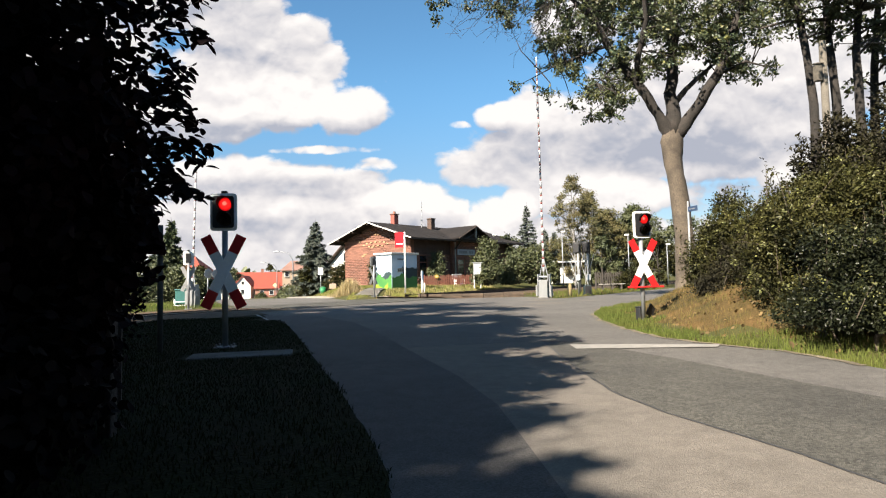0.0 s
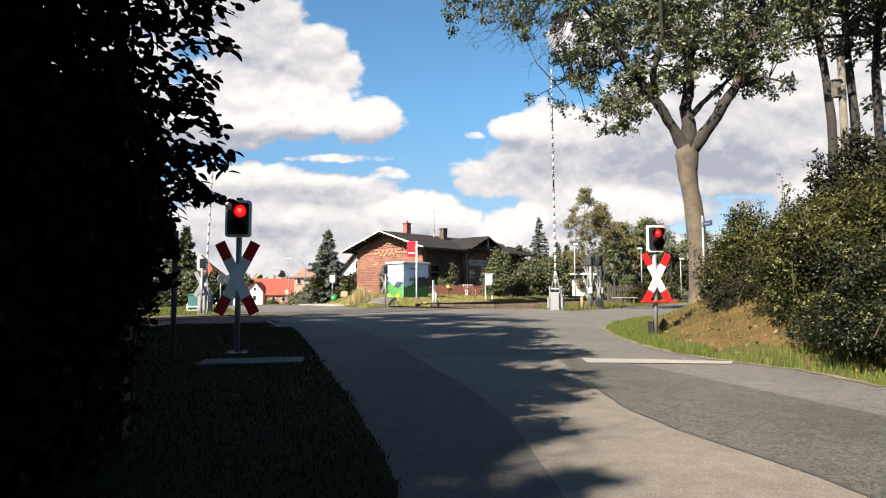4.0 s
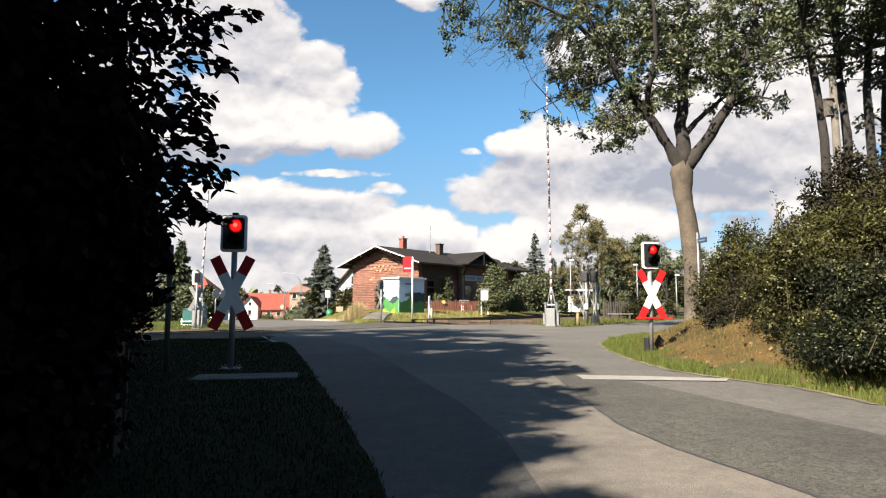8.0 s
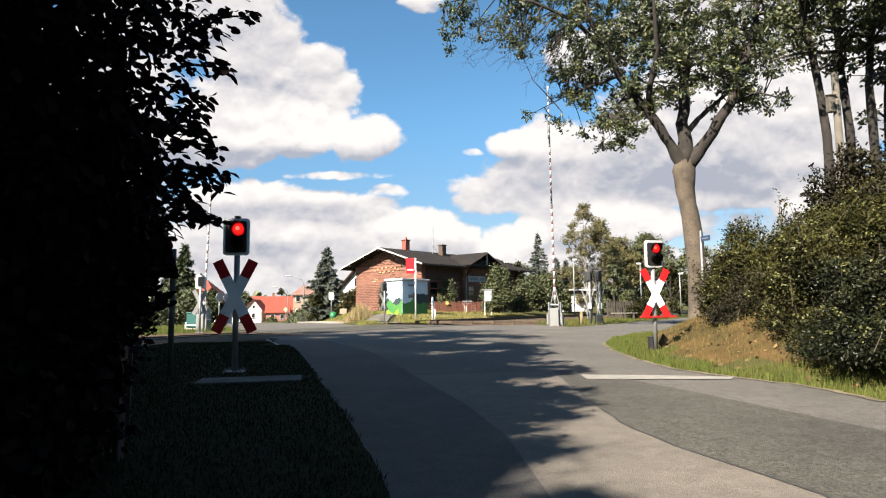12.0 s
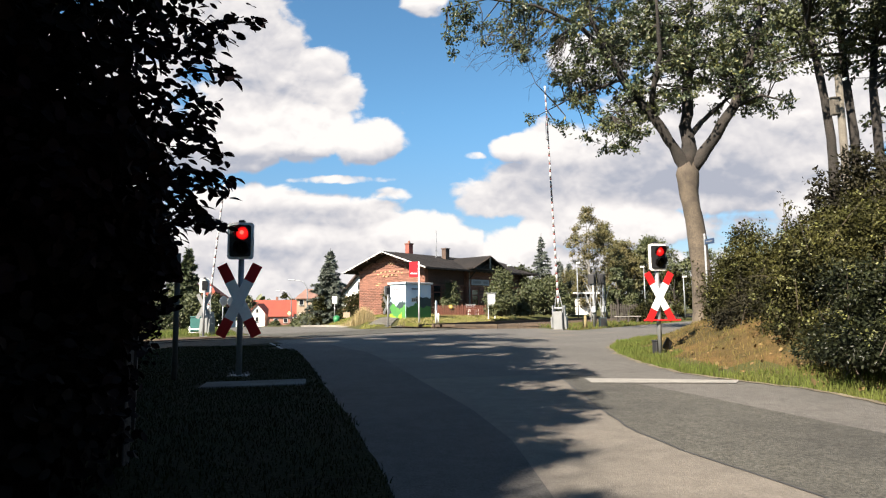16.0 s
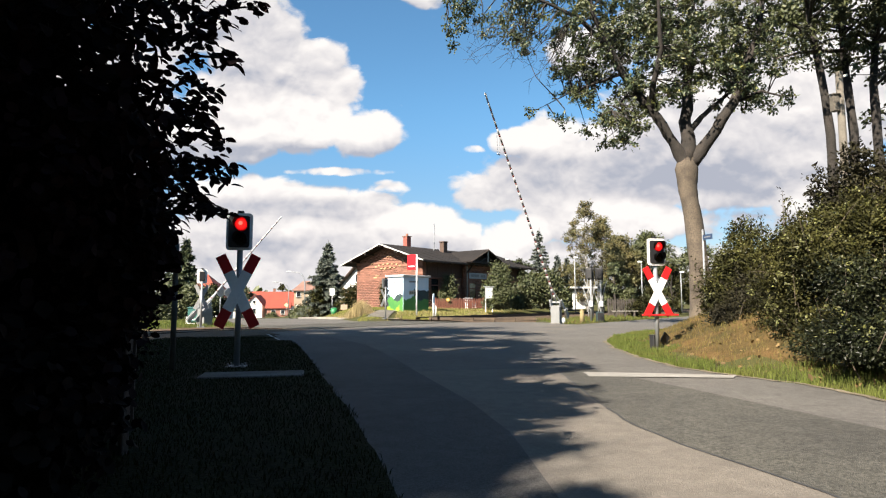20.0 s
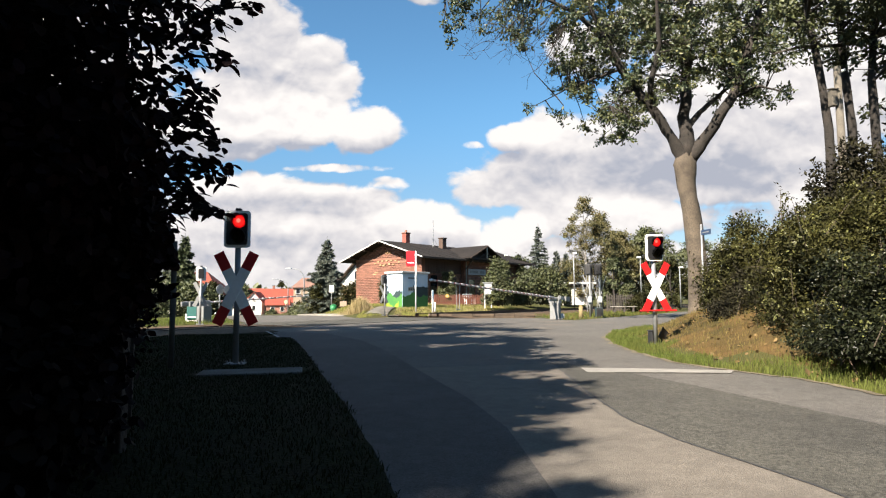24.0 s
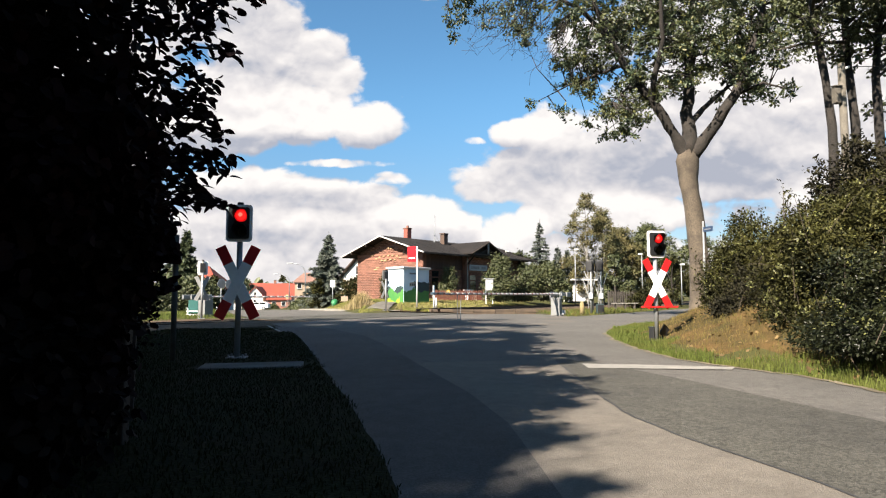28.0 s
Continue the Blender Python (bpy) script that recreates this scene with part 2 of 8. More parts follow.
M = {
    "asphalt": mat("asphalt", (0.0988, 0.0916, 0.0825), 0.9, 0.24, 0.5, 110, 0.5, second=(0.0761, 0.0715, 0.065), spec=0.25, grain=0.26, grain_size=66),
    "asphalt_dark": mat("asphalt_dark", (0.066, 0.063, 0.053), 0.9, 0.30, 0.8, 110, 0.6, second=(0.048, 0.046, 0.040), spec=0.25, grain=0.42, grain_size=62),
    "asphalt_old": mat("asphalt_old", (0.071, 0.067, 0.063), 0.9, 0.26, 0.6, 110, 0.5, second=(0.056, 0.053, 0.050), spec=0.2, grain=0.25, grain_size=100),
    "asphalt_pale": mat("asphalt_pale", (0.127, 0.112, 0.0949), 0.92, 0.14, 0.9, 110, 0.4, second=(0.103, 0.0923, 0.0793), spec=0.2, grain=0.13, grain_size=80),
    "tar": mat("tar", (0.03, 0.03, 0.03), 0.8, 0.2),
    "road_paint": mat("road_paint", (0.221, 0.208, 0.185), 0.85, 0.2, 5.0, 120, 0.2, second=(0.163, 0.156, 0.14)),
    "soil": mat("soil", (0.0618, 0.0553, 0.0208), 0.95, 0.30, 0.7, 40, 0.6, second=(0.0423, 0.0488, 0.0156), spec=0.1),
    "dry_soil": mat("dry_soil", (0.098, 0.060, 0.024), 0.95, 0.4, 1.6, 25, 1.0, second=(0.044, 0.036, 0.014), spec=0.1),
    # darker copy of soil: tree shade on the left verge put into colour
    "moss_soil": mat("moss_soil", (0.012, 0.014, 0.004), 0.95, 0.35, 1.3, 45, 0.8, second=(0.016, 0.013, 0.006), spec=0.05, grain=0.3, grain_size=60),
    "sand": mat("sand", (0.165, 0.140, 0.098), 0.95, 0.25, 2.0, 60, 0.6, spec=0.1),
    "grass": mat("grass", (0.074, 0.104, 0.020), 0.75, 0.25, 1.0, 30, second=(0.098, 0.106, 0.026), island=0.35, through_light=0.3, spec=0.2),
    # darker copy of grass, again with the verge's shade in its colour
    "lawn_shaded": mat("lawn_shaded", (0.013, 0.017, 0.005), 0.85, 0.25, 1.0, 30, second=(0.017, 0.016, 0.006), island=0.3, through_light=0.2, spec=0.05),
    "meadow": mat("meadow", (0.175, 0.190, 0.045), 0.75, 0.25, 1.0, 30, second=(0.225, 0.205, 0.066), island=0.35, through_light=0.3, spec=0.2),
    "dry_grass": mat("dry_grass", (0.135, 0.095, 0.036), 0.85, 0.25, 1.0, 30, second=(0.115, 0.100, 0.032), island=0.4, through_light=0.25, spec=0.15),
    "straw": mat("straw", (0.37, 0.29, 0.165), 0.85, 0.25, 1.0, 30, second=(0.31, 0.25, 0.12), island=0.35, through_light=0.3, spec=0.2),
    "ballast": mat("ballast", (0.0975, 0.0663, 0.0429), 0.95, 0.4, 3.0, 25, 1.0, second=(0.0553, 0.0403, 0.0286), spec=0.1),
    "rail": mat("rail", (0.039, 0.0234, 0.0156), 0.6, 0.25, 5.0, 40, 0.3, metal=0.4),
    "sleeper": mat("sleeper", (0.072, 0.050, 0.032), 0.9, 0.35, 3.0, 40, 0.6, second=(0.042, 0.030, 0.021), island=0.25),
    "concrete": mat("concrete", (0.153, 0.147, 0.135), 0.9, 0.20, 2.0, 50, 0.4, second=(0.0975, 0.0949, 0.0878)),
    "kerbstone": mat("kerbstone", (0.247, 0.227, 0.195), 0.9, 0.2, 2.0, 40, 0.4),
    "box_grey": mat("box_grey", (0.165, 0.17, 0.17), 0.6, 0.1, 4.0, 30),
    "galvanised": mat("galvanised", (0.264, 0.272, 0.28), 0.5, 0.10, 8.0, 60, 0.1, metal=0.45),
    "white_paint": mat("white_paint", (0.78, 0.78, 0.76), 0.45, 0.05, 3.0, 30),
    "sign_white": mat("sign_white", (0.80, 0.80, 0.79), 0.4, 0.05, 3.0, 20),
    "sign_red": mat("sign_red", (0.496, 0.0144, 0.016), 0.4, 0.08, 3.0, 20),
    "boom_red": mat("boom_red", (0.16, 0.034, 0.030), 0.6, 0.15, 3.0, 20),
    "flag_red": mat("flag_red", (0.462, 0.007, 0.0154), 0.45, 0.05, 3.0, 20),
    "black": mat("black", (0.012, 0.012, 0.013), 0.55, 0.1, 6.0, 30),
    "plate_grey": mat("plate_grey", (0.30, 0.31, 0.32), 0.5, 0.06, 6.0, 30),
    "lamp_red": mat("lamp_red", (0.75, 0.006, 0.008), 0.3, 0.03, emit=0.20),
    "lamp_core": mat("lamp_core", (1.0, 0.11, 0.08), 0.3, 0.03, emit=0.60),
    "lamp_glow": mat("lamp_glow", (1.0, 0.016, 0.014), 0.3, 0.03, emit=0.42),
    "lamp_off": mat("lamp_off", (0.02, 0.016, 0.008), 0.15, 0.05),
    "brick": mat("brick", (0.19, 0.082, 0.054), 0.85, 0.14, 0.8, 30, 0.4, second=(0.164, 0.0736, 0.0496), island=0.18),
    "chimney_red": mat("chimney_red", (0.25, 0.070, 0.050), 0.85, 0.15, 3.0, 30, 0.3),
    "board_brown": mat("board_brown", (0.066, 0.033, 0.024), 0.85, 0.25, 3.0, 40, 0.3, second=(0.046, 0.026, 0.020)),
    "cabin_roof": mat("cabin_roof", (0.46, 0.46, 0.45), 0.8, 0.12, 2.0, 40, 0.2),
    "board_white": mat("board_white", (0.43, 0.42, 0.40), 0.8, 0.12, 3.0, 40, 0.3),
    "mortar": mat("mortar", (0.124, 0.0683, 0.0488), 0.95, 0.15, 2.0, 40, 0.3),
    "brick_pale": mat("brick_pale", (0.38, 0.235, 0.125), 0.85, 0.15, 2.0, 30, 0.3, island=0.2),
    "roof_felt": mat("roof_felt", (0.0221, 0.0189, 0.0175), 0.95, 0.25, 0.8, 20, 0.5, second=(0.0143, 0.013, 0.0123), spec=0.15),
    "timber_dark": mat("timber_dark", (0.0273, 0.0175, 0.0123), 0.8, 0.25, 3.0, 40, 0.4),
    "post_dull": mat("post_dull", (0.075, 0.075, 0.073), 0.8, 0.15, 6.0, 40, 0.1, spec=0.15),
    "slab_stone": mat("slab_stone", (0.11, 0.11, 0.10), 0.95, 0.25, 2.0, 40, 0.4, spec=0.15),
    "boom_white": mat("boom_white", (0.36, 0.36, 0.355), 0.6, 0.1, 4.0, 30),
    "sign_grey": mat("sign_grey", (0.33, 0.335, 0.33), 0.6, 0.12, 4.0, 20),
    "sign_back": mat("sign_back", (0.008, 0.002, 0.002), 0.95, 0.2, 3.0, 20, spec=0.03),
    "timber_pale": mat("timber_pale", (0.296, 0.272, 0.24), 0.8, 0.15, 3.0, 40, 0.3),
    "glass_dark": mat("glass_dark", (0.015, 0.017, 0.02), 0.08, 0.05, spec=0.8),
    "roof_red": mat("roof_red", (0.234, 0.0423, 0.0221), 0.8, 0.18, 0.6, 9, 0.5, second=(0.176, 0.0358, 0.0208)),
    "roof_brown": mat("roof_brown", (0.078, 0.0488, 0.0358), 0.85, 0.2, 0.8, 14, 0.3),
    "roof_pink": mat("roof_pink", (0.195, 0.107, 0.0813), 0.85, 0.15, 0.8, 14, 0.3),
    "plaster_white": mat("plaster_white", (0.595, 0.586, 0.552), 0.9, 0.06, 0.6, 20, 0.1),
    "plaster_beige": mat("plaster_beige", (0.299, 0.227, 0.163), 0.9, 0.08, 0.6, 20, 0.1),
    "plaster_pink": mat("plaster_pink", (0.312, 0.143, 0.104), 0.9, 0.08, 0.6, 20, 0.1),
    "bark": mat("bark", (0.107, 0.0832, 0.0598), 0.95, 0.40, 1.3, 22, 1.0, second=(0.039, 0.0312, 0.024)),
    "bark_ash": mat("bark_ash", (0.094, 0.074, 0.053), 0.95, 0.45, 1.6, 26, 1.0, second=(0.048, 0.038, 0.028)),
    "bark_limb": mat("bark_limb", (0.0312, 0.0247, 0.0195), 0.95, 0.40, 1.6, 22, 1.0, second=(0.0683, 0.0546, 0.0416)),
    "bark_dark": mat("bark_dark", (0.0273, 0.0221, 0.0182), 0.95, 0.4, 2.5, 22, 1.0, second=(0.013, 0.0111, 0.0091)),
    "birch_bark": mat("birch_bark", (0.247, 0.234, 0.208), 0.9, 0.3, 6.0, 20, 0.5, second=(0.078, 0.0715, 0.065)),
    "leaf_ash": mat("leaf_ash", (0.064, 0.090, 0.052), 0.45, 0.15, 0.6, 10, second=(0.078, 0.086, 0.036), island=0.5, through_light=0.36),
    "leaf_birch": mat("leaf_birch", (0.0975, 0.0975, 0.0377), 0.6, 0.15, 0.4, 10, second=(0.127, 0.101, 0.0358), island=0.4, through_light=0.3),
    "leaf_shrub": mat("leaf_shrub", (0.042, 0.040, 0.011), 0.6, 0.15, 1.1, 10, second=(0.014, 0.015, 0.006), island=0.5, spec=0.1, through_light=0.14),
    "leaf_dark": mat("leaf_dark", (0.024, 0.022, 0.010), 0.6, 0.15, 1.1, 10, second=(0.011, 0.010, 0.006), island=0.5, spec=0.12, through_light=0.1),
    "leaf_glossy": mat("leaf_glossy", (0.020, 0.023, 0.010), 0.35, 0.15, 0.7, 10, second=(0.009, 0.011, 0.006), island=0.6, through_light=0.08, spec=0.12),
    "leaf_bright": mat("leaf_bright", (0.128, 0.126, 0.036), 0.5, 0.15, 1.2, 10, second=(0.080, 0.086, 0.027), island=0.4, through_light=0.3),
    "leaf_mid": mat("leaf_mid", (0.0715, 0.0793, 0.0273), 0.6, 0.15, 0.3, 10, second=(0.0429, 0.0533, 0.0195), island=0.45, through_light=0.12),
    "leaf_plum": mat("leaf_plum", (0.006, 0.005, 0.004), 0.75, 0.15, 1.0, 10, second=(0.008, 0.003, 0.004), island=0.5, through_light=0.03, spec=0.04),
    "needle": mat("needle", (0.0683, 0.0845, 0.0663), 0.7, 0.15, 0.6, 10, second=(0.0975, 0.109, 0.0871), island=0.45, through_light=0.2),
    "thuja": mat("thuja", (0.026, 0.0403, 0.013), 0.7, 0.15, 0.8, 10, second=(0.0455, 0.0553, 0.0182), island=0.4, through_light=0.1),
    "twig": mat("twig", (0.0715, 0.0553, 0.039), 0.9, 0.2),
    "dead_twig": mat("dead_twig", (0.195, 0.156, 0.111), 0.9, 0.2),
    "pole_wood": mat("pole_wood", (0.114, 0.101, 0.0793), 0.9, 0.25, 2.0, 30, 0.4, second=(0.0748, 0.065, 0.052)),
    "relay_sky": mat("relay_sky", (0.336, 0.496, 0.624), 0.7, 0.05, 0.8, 20, second=(0.496, 0.576, 0.64)),
    "relay_green": mat("relay_green", (0.0292, 0.143, 0.0292), 0.7, 0.15, 1.2, 20, second=(0.0585, 0.195, 0.0325)),
    "relay_dark": mat("relay_dark", (0.018, 0.040, 0.042), 0.7, 0.2, 2.0, 20),
    "relay_lime": mat("relay_lime", (0.208, 0.312, 0.0195), 0.7, 0.12, 2.0, 20),
    "fence_red": mat("fence_red", (0.185, 0.066, 0.042), 0.85, 0.2, 2.0, 30, 0.2),
    "fence_grey": mat("fence_grey", (0.0683, 0.0572, 0.0481), 0.9, 0.2, 2.0, 30, 0.2),
    "yellow": mat("yellow", (0.338, 0.24, 0.039), 0.5, 0.08),
    "sign_yellow": mat("sign_yellow", (0.50, 0.44, 0.24), 0.5, 0.08),
    "teal": mat("teal", (0.0228, 0.111, 0.101), 0.55, 0.1),
    "bin_green": mat("bin_green", (0.00975, 0.156, 0.0488), 0.5, 0.1),
    "street_blue": mat("street_blue", (0.022, 0.042, 0.085), 0.5, 0.1),
    "rubber": mat("rubber", (0.015, 0.015, 0.015), 0.8, 0.1),
    "car_white": mat("car_white", (0.74, 0.75, 0.76), 0.25, 0.03),
    "berry": mat("berry", (0.42, 0.02, 0.015), 0.35, 0.1),
    "leaf_litter": mat("leaf_litter", (0.13, 0.0845, 0.0325), 0.9, 0.2, island=0.4),
    "grey_print": mat("grey_print", (0.16, 0.16, 0.17), 0.6, 0.05),
}


# ---- mesh tools ----
def finish(bm, name, material, parent=None, label="", smooth=False):
    me = bpy.data.meshes.new(name)
    bm.normal_update()
    bm.to_mesh(me)
    bm.free()
    for p in me.polygons:
        p.use_smooth = smooth
    for m in (material if isinstance(material, (list, tuple)) else [material]):
        me.materials.append(m if not isinstance(m, str) else M[m])
    ob = new(name, me)
    if parent is not None:
        ob.parent = parent
    if label:
        ob["label"] = label
    return ob


def part(name, bm, material, parent, label="", smooth=False):
    return finish(bm, name, material, parent, label, smooth)


def thing(name, at, label, category, group="", turn=0.0):
    ob = new(name)
    ob.empty_display_size = 0.2
    ob.matrix_basis = pose(at[0], at[1], at[2], 0, 0, turn)
    return tagged(ob, label, category, group)


def box(bm, size, at=(0, 0, 0), bevel=0.0, turn=None):
    """A box round its centre, with edges broken by a bevel."""
    r = bmesh.ops.create_cube(bm, size=1.0)
    vs = r["verts"]
    bmesh.ops.scale(bm, vec=size, verts=vs)
    if bevel:
        es = list({e for v in vs for e in v.link_edges})
        rb = bmesh.ops.bevel(bm, geom=es, offset=bevel, segments=2, affect="EDGES", profile=0.5)
        vs = list({v for f in rb["faces"] for v in f.verts} | {v for v in vs if v.is_valid})
    m = Matrix.Translation(at) @ (turn.to_4x4() if turn else Matrix())
    bmesh.ops.transform(bm, matrix=m, verts=vs)
    return vs


def boxed(size, at=(0, 0, 0), bevel=0.0, turn=None):
    bm = bmesh.new()
    box(bm, size, at, bevel, turn)
    return bm


def rod(bm, a, b, r1, r2=None, seg=10, cap=True):
    a, b = Vector(a), Vector(b)
    d = b - a
    r = bmesh.ops.create_cone(bm, cap_ends=cap, segments=seg, radius1=r1, radius2=r1 if r2 is None else r2, depth=d.length)
    m = Matrix.Translation((a + b) / 2) @ d.to_track_quat("Z", "Y").to_matrix().to_4x4()
    bmesh.ops.transform(bm, matrix=m, verts=r["verts"])
    return r["verts"]


def rodded(a, b, r1, r2=None, seg=10):
    bm = bmesh.new()
    rod(bm, a, b, r1, r2, seg)
    return bm


def prism(bm, outline, y0, y1):
    """A plate: an outline in x and z, from y0 to y1."""
    f = [bm.verts.new((x, y0, z)) for x, z in outline]
    b = [bm.verts.new((x, y1, z)) for x, z in outline]
    bm.faces.new(f)
    bm.faces.new(list(reversed(b)))
    for i in range(len(f)):
        j = (i + 1) % len(f)
        bm.faces.new((f[j], f[i], b[i], b[j]))
    bmesh.ops.recalc_face_normals(bm, faces=bm.faces[:])


def tube(bm, pts, radii, seg=8):
    """A tapered, bent limb along points."""
    pts = [Vector(p) for p in pts]
    rings = []
    up = Vector((0.31, 0.17, 0.93))
    for i, p in enumerate(pts):
        d = (pts[min(i + 1, len(pts) - 1)] - pts[max(i - 1, 0)]).normalized()
        a = d.cross(up if abs(d.dot(up)) < 0.98 else Vector((1, 0, 0))).normalized()
        b = d.cross(a)
        rings.append([bm.verts.new(p + radii[i] * (math.cos(k * math.tau / seg) * a + math.sin(k * math.tau / seg) * b)) for k in range(seg)])
    for r, q in zip(rings, rings[1:]):
        for k in range(seg):
            bm.faces.new((r[k], r[(k + 1) % seg], q[(k + 1) % seg], q[k]))
    bm.faces.new(rings[-1])
    bm.faces.new(list(reversed(rings[0])))


def raw(name, verts, faces_per, material, parent=None, label="", kind=""):
    """A mesh of many equal small pieces: verts (n, k, 3) and the faces of one piece."""
    n, k, _ = verts.shape
    me = bpy.data.meshes.new(name)
    fl = [len(f) for f in faces_per]
    me.vertices.add(n * k)
    me.vertices.foreach_set("co", verts.reshape(-1).astype(np.float32))
    flat = np.concatenate([np.array(f) for f in faces_per])
    loops = (flat[None, :] + (np.arange(n) * k)[:, None]).reshape(-1).astype(np.int32)
    me.loops.add(len(loops))
    me.loops.foreach_set("vertex_index", loops)
    starts = np.concatenate([[0], np.cumsum(fl)[:-1]])
    me.polygons.add(n * len(fl))
    me.polygons.foreach_set("loop_start", (starts[None, :] + (np.arange(n) * sum(fl))[:, None]).reshape(-1).astype(np.int32))
    me.polygons.foreach_set("loop_total", np.tile(fl, n).astype(np.int32))
    me.update(calc_edges=True)
    me.materials.append(M[material])
    ob = new(name, me)
    if parent is not None:
        ob.parent = parent
    return tagged(ob, label, "", "", kind)


def unit(v):
    return v / np.maximum(np.linalg.norm(v, axis=1, keepdims=True), 1e-9)


def leaf_verts(rng, at, length, width, droop=0.3, out=None):
    """Folded pointed leaves at the places given, at random turns; out: the way that they lean."""
    n = len(at)
    d = unit(rng.normal(size=(n, 3)))
    if out is not None:
        d = unit(d * 0.75 + out)
    d[:, 2] -= droop
    d = unit(d)
    face = unit(rng.normal(size=(n, 3)))
    if out is not None:
        face = unit(face * 0.55 + unit(out) + np.array([0, 0, 0.55]))
    s = unit(np.cross(face, d))
    nrm = np.cross(d, s)
    ln = length * rng.uniform(0.6, 1.25, (n, 1))
    wd = width * rng.uniform(0.7, 1.2, (n, 1))
    v = np.empty((n, 6, 3))
    v[:, 0] = at
    v[:, 1] = at + d * ln * 0.40 + s * wd * 0.5 + nrm * wd * 0.22
    v[:, 2] = at + d * ln * 0.78 + s * wd * 0.33 + nrm * wd * 0.10
    v[:, 3] = at + d * ln
    v[:, 4] = at + d * ln * 0.78 - s * wd * 0.33 + nrm * wd * 0.10
    v[:, 5] = at + d * ln * 0.40 - s * wd * 0.5 + nrm * wd * 0.22
    return v


LEAF = [(0, 1, 2, 3), (0, 3, 4, 5)]


def oval_verts(rng, at, length, width, droop=0.3, out=None):
    """Broad oval leaves with a short point, folded along the midrib."""
    six = leaf_verts(rng, at, length, width, droop, out)
    base, tip = six[:, 0], six[:, 3]
    side = six[:, 1] - six[:, 5]
    lift = (six[:, 1] + six[:, 5]) / 2 - (base + (tip - base) * 0.40)
    v = np.empty((len(at), 10, 3))
    v[:, 0], v[:, 5] = base, tip
    for k, (t, w) in enumerate(((0.14, 0.30), (0.36, 0.50), (0.62, 0.48), (0.85, 0.27))):
        mid = base + (tip - base) * t + lift * w
        v[:, 1 + k], v[:, 9 - k] = mid + side * w, mid - side * w
    return v


OVAL = [(0, 1, 2, 3, 4, 5), (0, 5, 6, 7, 8, 9)]


def blades(rng, at, height, width, lean=0.35):
    n = len(at)
    a = rng.uniform(0, math.tau, n)
    s = np.stack([np.cos(a), np.sin(a), np.zeros(n)], 1)
    b = rng.uniform(0, math.tau, n)
    l = np.stack([np.cos(b), np.sin(b), np.zeros(n)], 1) * rng.uniform(0.1, 1, (n, 1)) * lean
    h = height * rng.uniform(0.5, 1.3, (n, 1))
    up = np.array([0, 0, 1.0])
    v = np.empty((n, 5, 3))
    v[:, 0], v[:, 1] = at - s * width / 2, at + s * width / 2
    mid = at + up * h * 0.6 + l * h * 0.4
    v[:, 2], v[:, 3] = mid + s * width * 0.35, mid - s * width * 0.35
    v[:, 4] = at + up * h * 0.95 + l * h
    return v


BLADE = [(0, 1, 2, 3), (3, 2, 4)]


def smooth(lo, hi, v):
    t = min(1.0, max(0.0, (v - lo) / (hi - lo)))
    return t * t * (3 - 2 * t)

# ---- plan ----
# The track runs at 55 degrees; across(x, y) counts metres over it, along(x, y) metres down it.
TC, TS = math.cos(radians(55)), math.sin(radians(55))


def across(x, y):
    return -TS * x + TC * y


def along(x, y):
    return TC * x + TS * y


def track_point(s, n, z=0.0):
    return (TC * s - TS * n, TS * s + TC * n, z)


VERGE = [(6.2, -30), (5.4, -5), (4.7, 3), (4.47, 6.1), (4.40, 7.3), (4.03, 8.2), (3.62, 9.3), (3.60, 11.2), (3.78, 13.4), (4.25, 15.8), (5.21, 18.5), (6.95, 21.4), (9.94, 25.5), (26, 48.5), (60, 97)]
LEFT = [(0.9, -30), (0.5, -10), (0.1, 0), (-0.26, 3.06), (-0.51, 4.1), (-0.88, 5.5), (-1.58, 7.9), (-2.38, 10.7), (-3.43, 14.2), (-5.11, 19.2), (-8.0, 25.7), (-11.5, 33), (-15.2, 42)]


def verge_gap(x, y):
    """Metres from the near edge of the grass bank, positive on the bank."""
    best, side = 1e9, 1
    p = Vector((x, y))
    for a, b in zip(VERGE, VERGE[1:]):
        a, b = Vector(a), Vector(b)
        t = max(0, min(1, (p - a).dot(b - a) / (b - a).length_squared))
        q = a + t * (b - a)
        d = (p - q).length
        if d < best:
            best, side = d, 1 if (b - a).cross(p - a) < 0 else -1
    return best * side


def height(x, y):
    e = x + 0.3 * y - 4.6
    w = 1 - smooth(0, 12, e)
    z = -0.0224 * max(0, min(y, 260) - 42) * w
    z += (0.50 * smooth(22.4, 25.6, across(x, y)) + 0.20 * smooth(25, 30, across(x, y))) * smooth(0.3, 3.2, e)
    if x > 3 and y < 60:
        d = verge_gap(x, y)
        if d > 0:
            z += 0.80 * smooth(0.5, 3.2, d) + 0.05 * noise.noise((x * 0.9, y * 0.9, 0))
    return z


def axis(fine_lo, fine_hi, step, lo, hi, grow=1.22):
    v = list(np.arange(fine_lo, fine_hi + step / 2, step))
    s = step
    while v[-1] < hi:
        s *= grow
        v.append(min(hi, v[-1] + s))
    s = step
    while v[0] > lo:
        s *= grow
        v.insert(0, max(lo, v[0] - s))
    return v


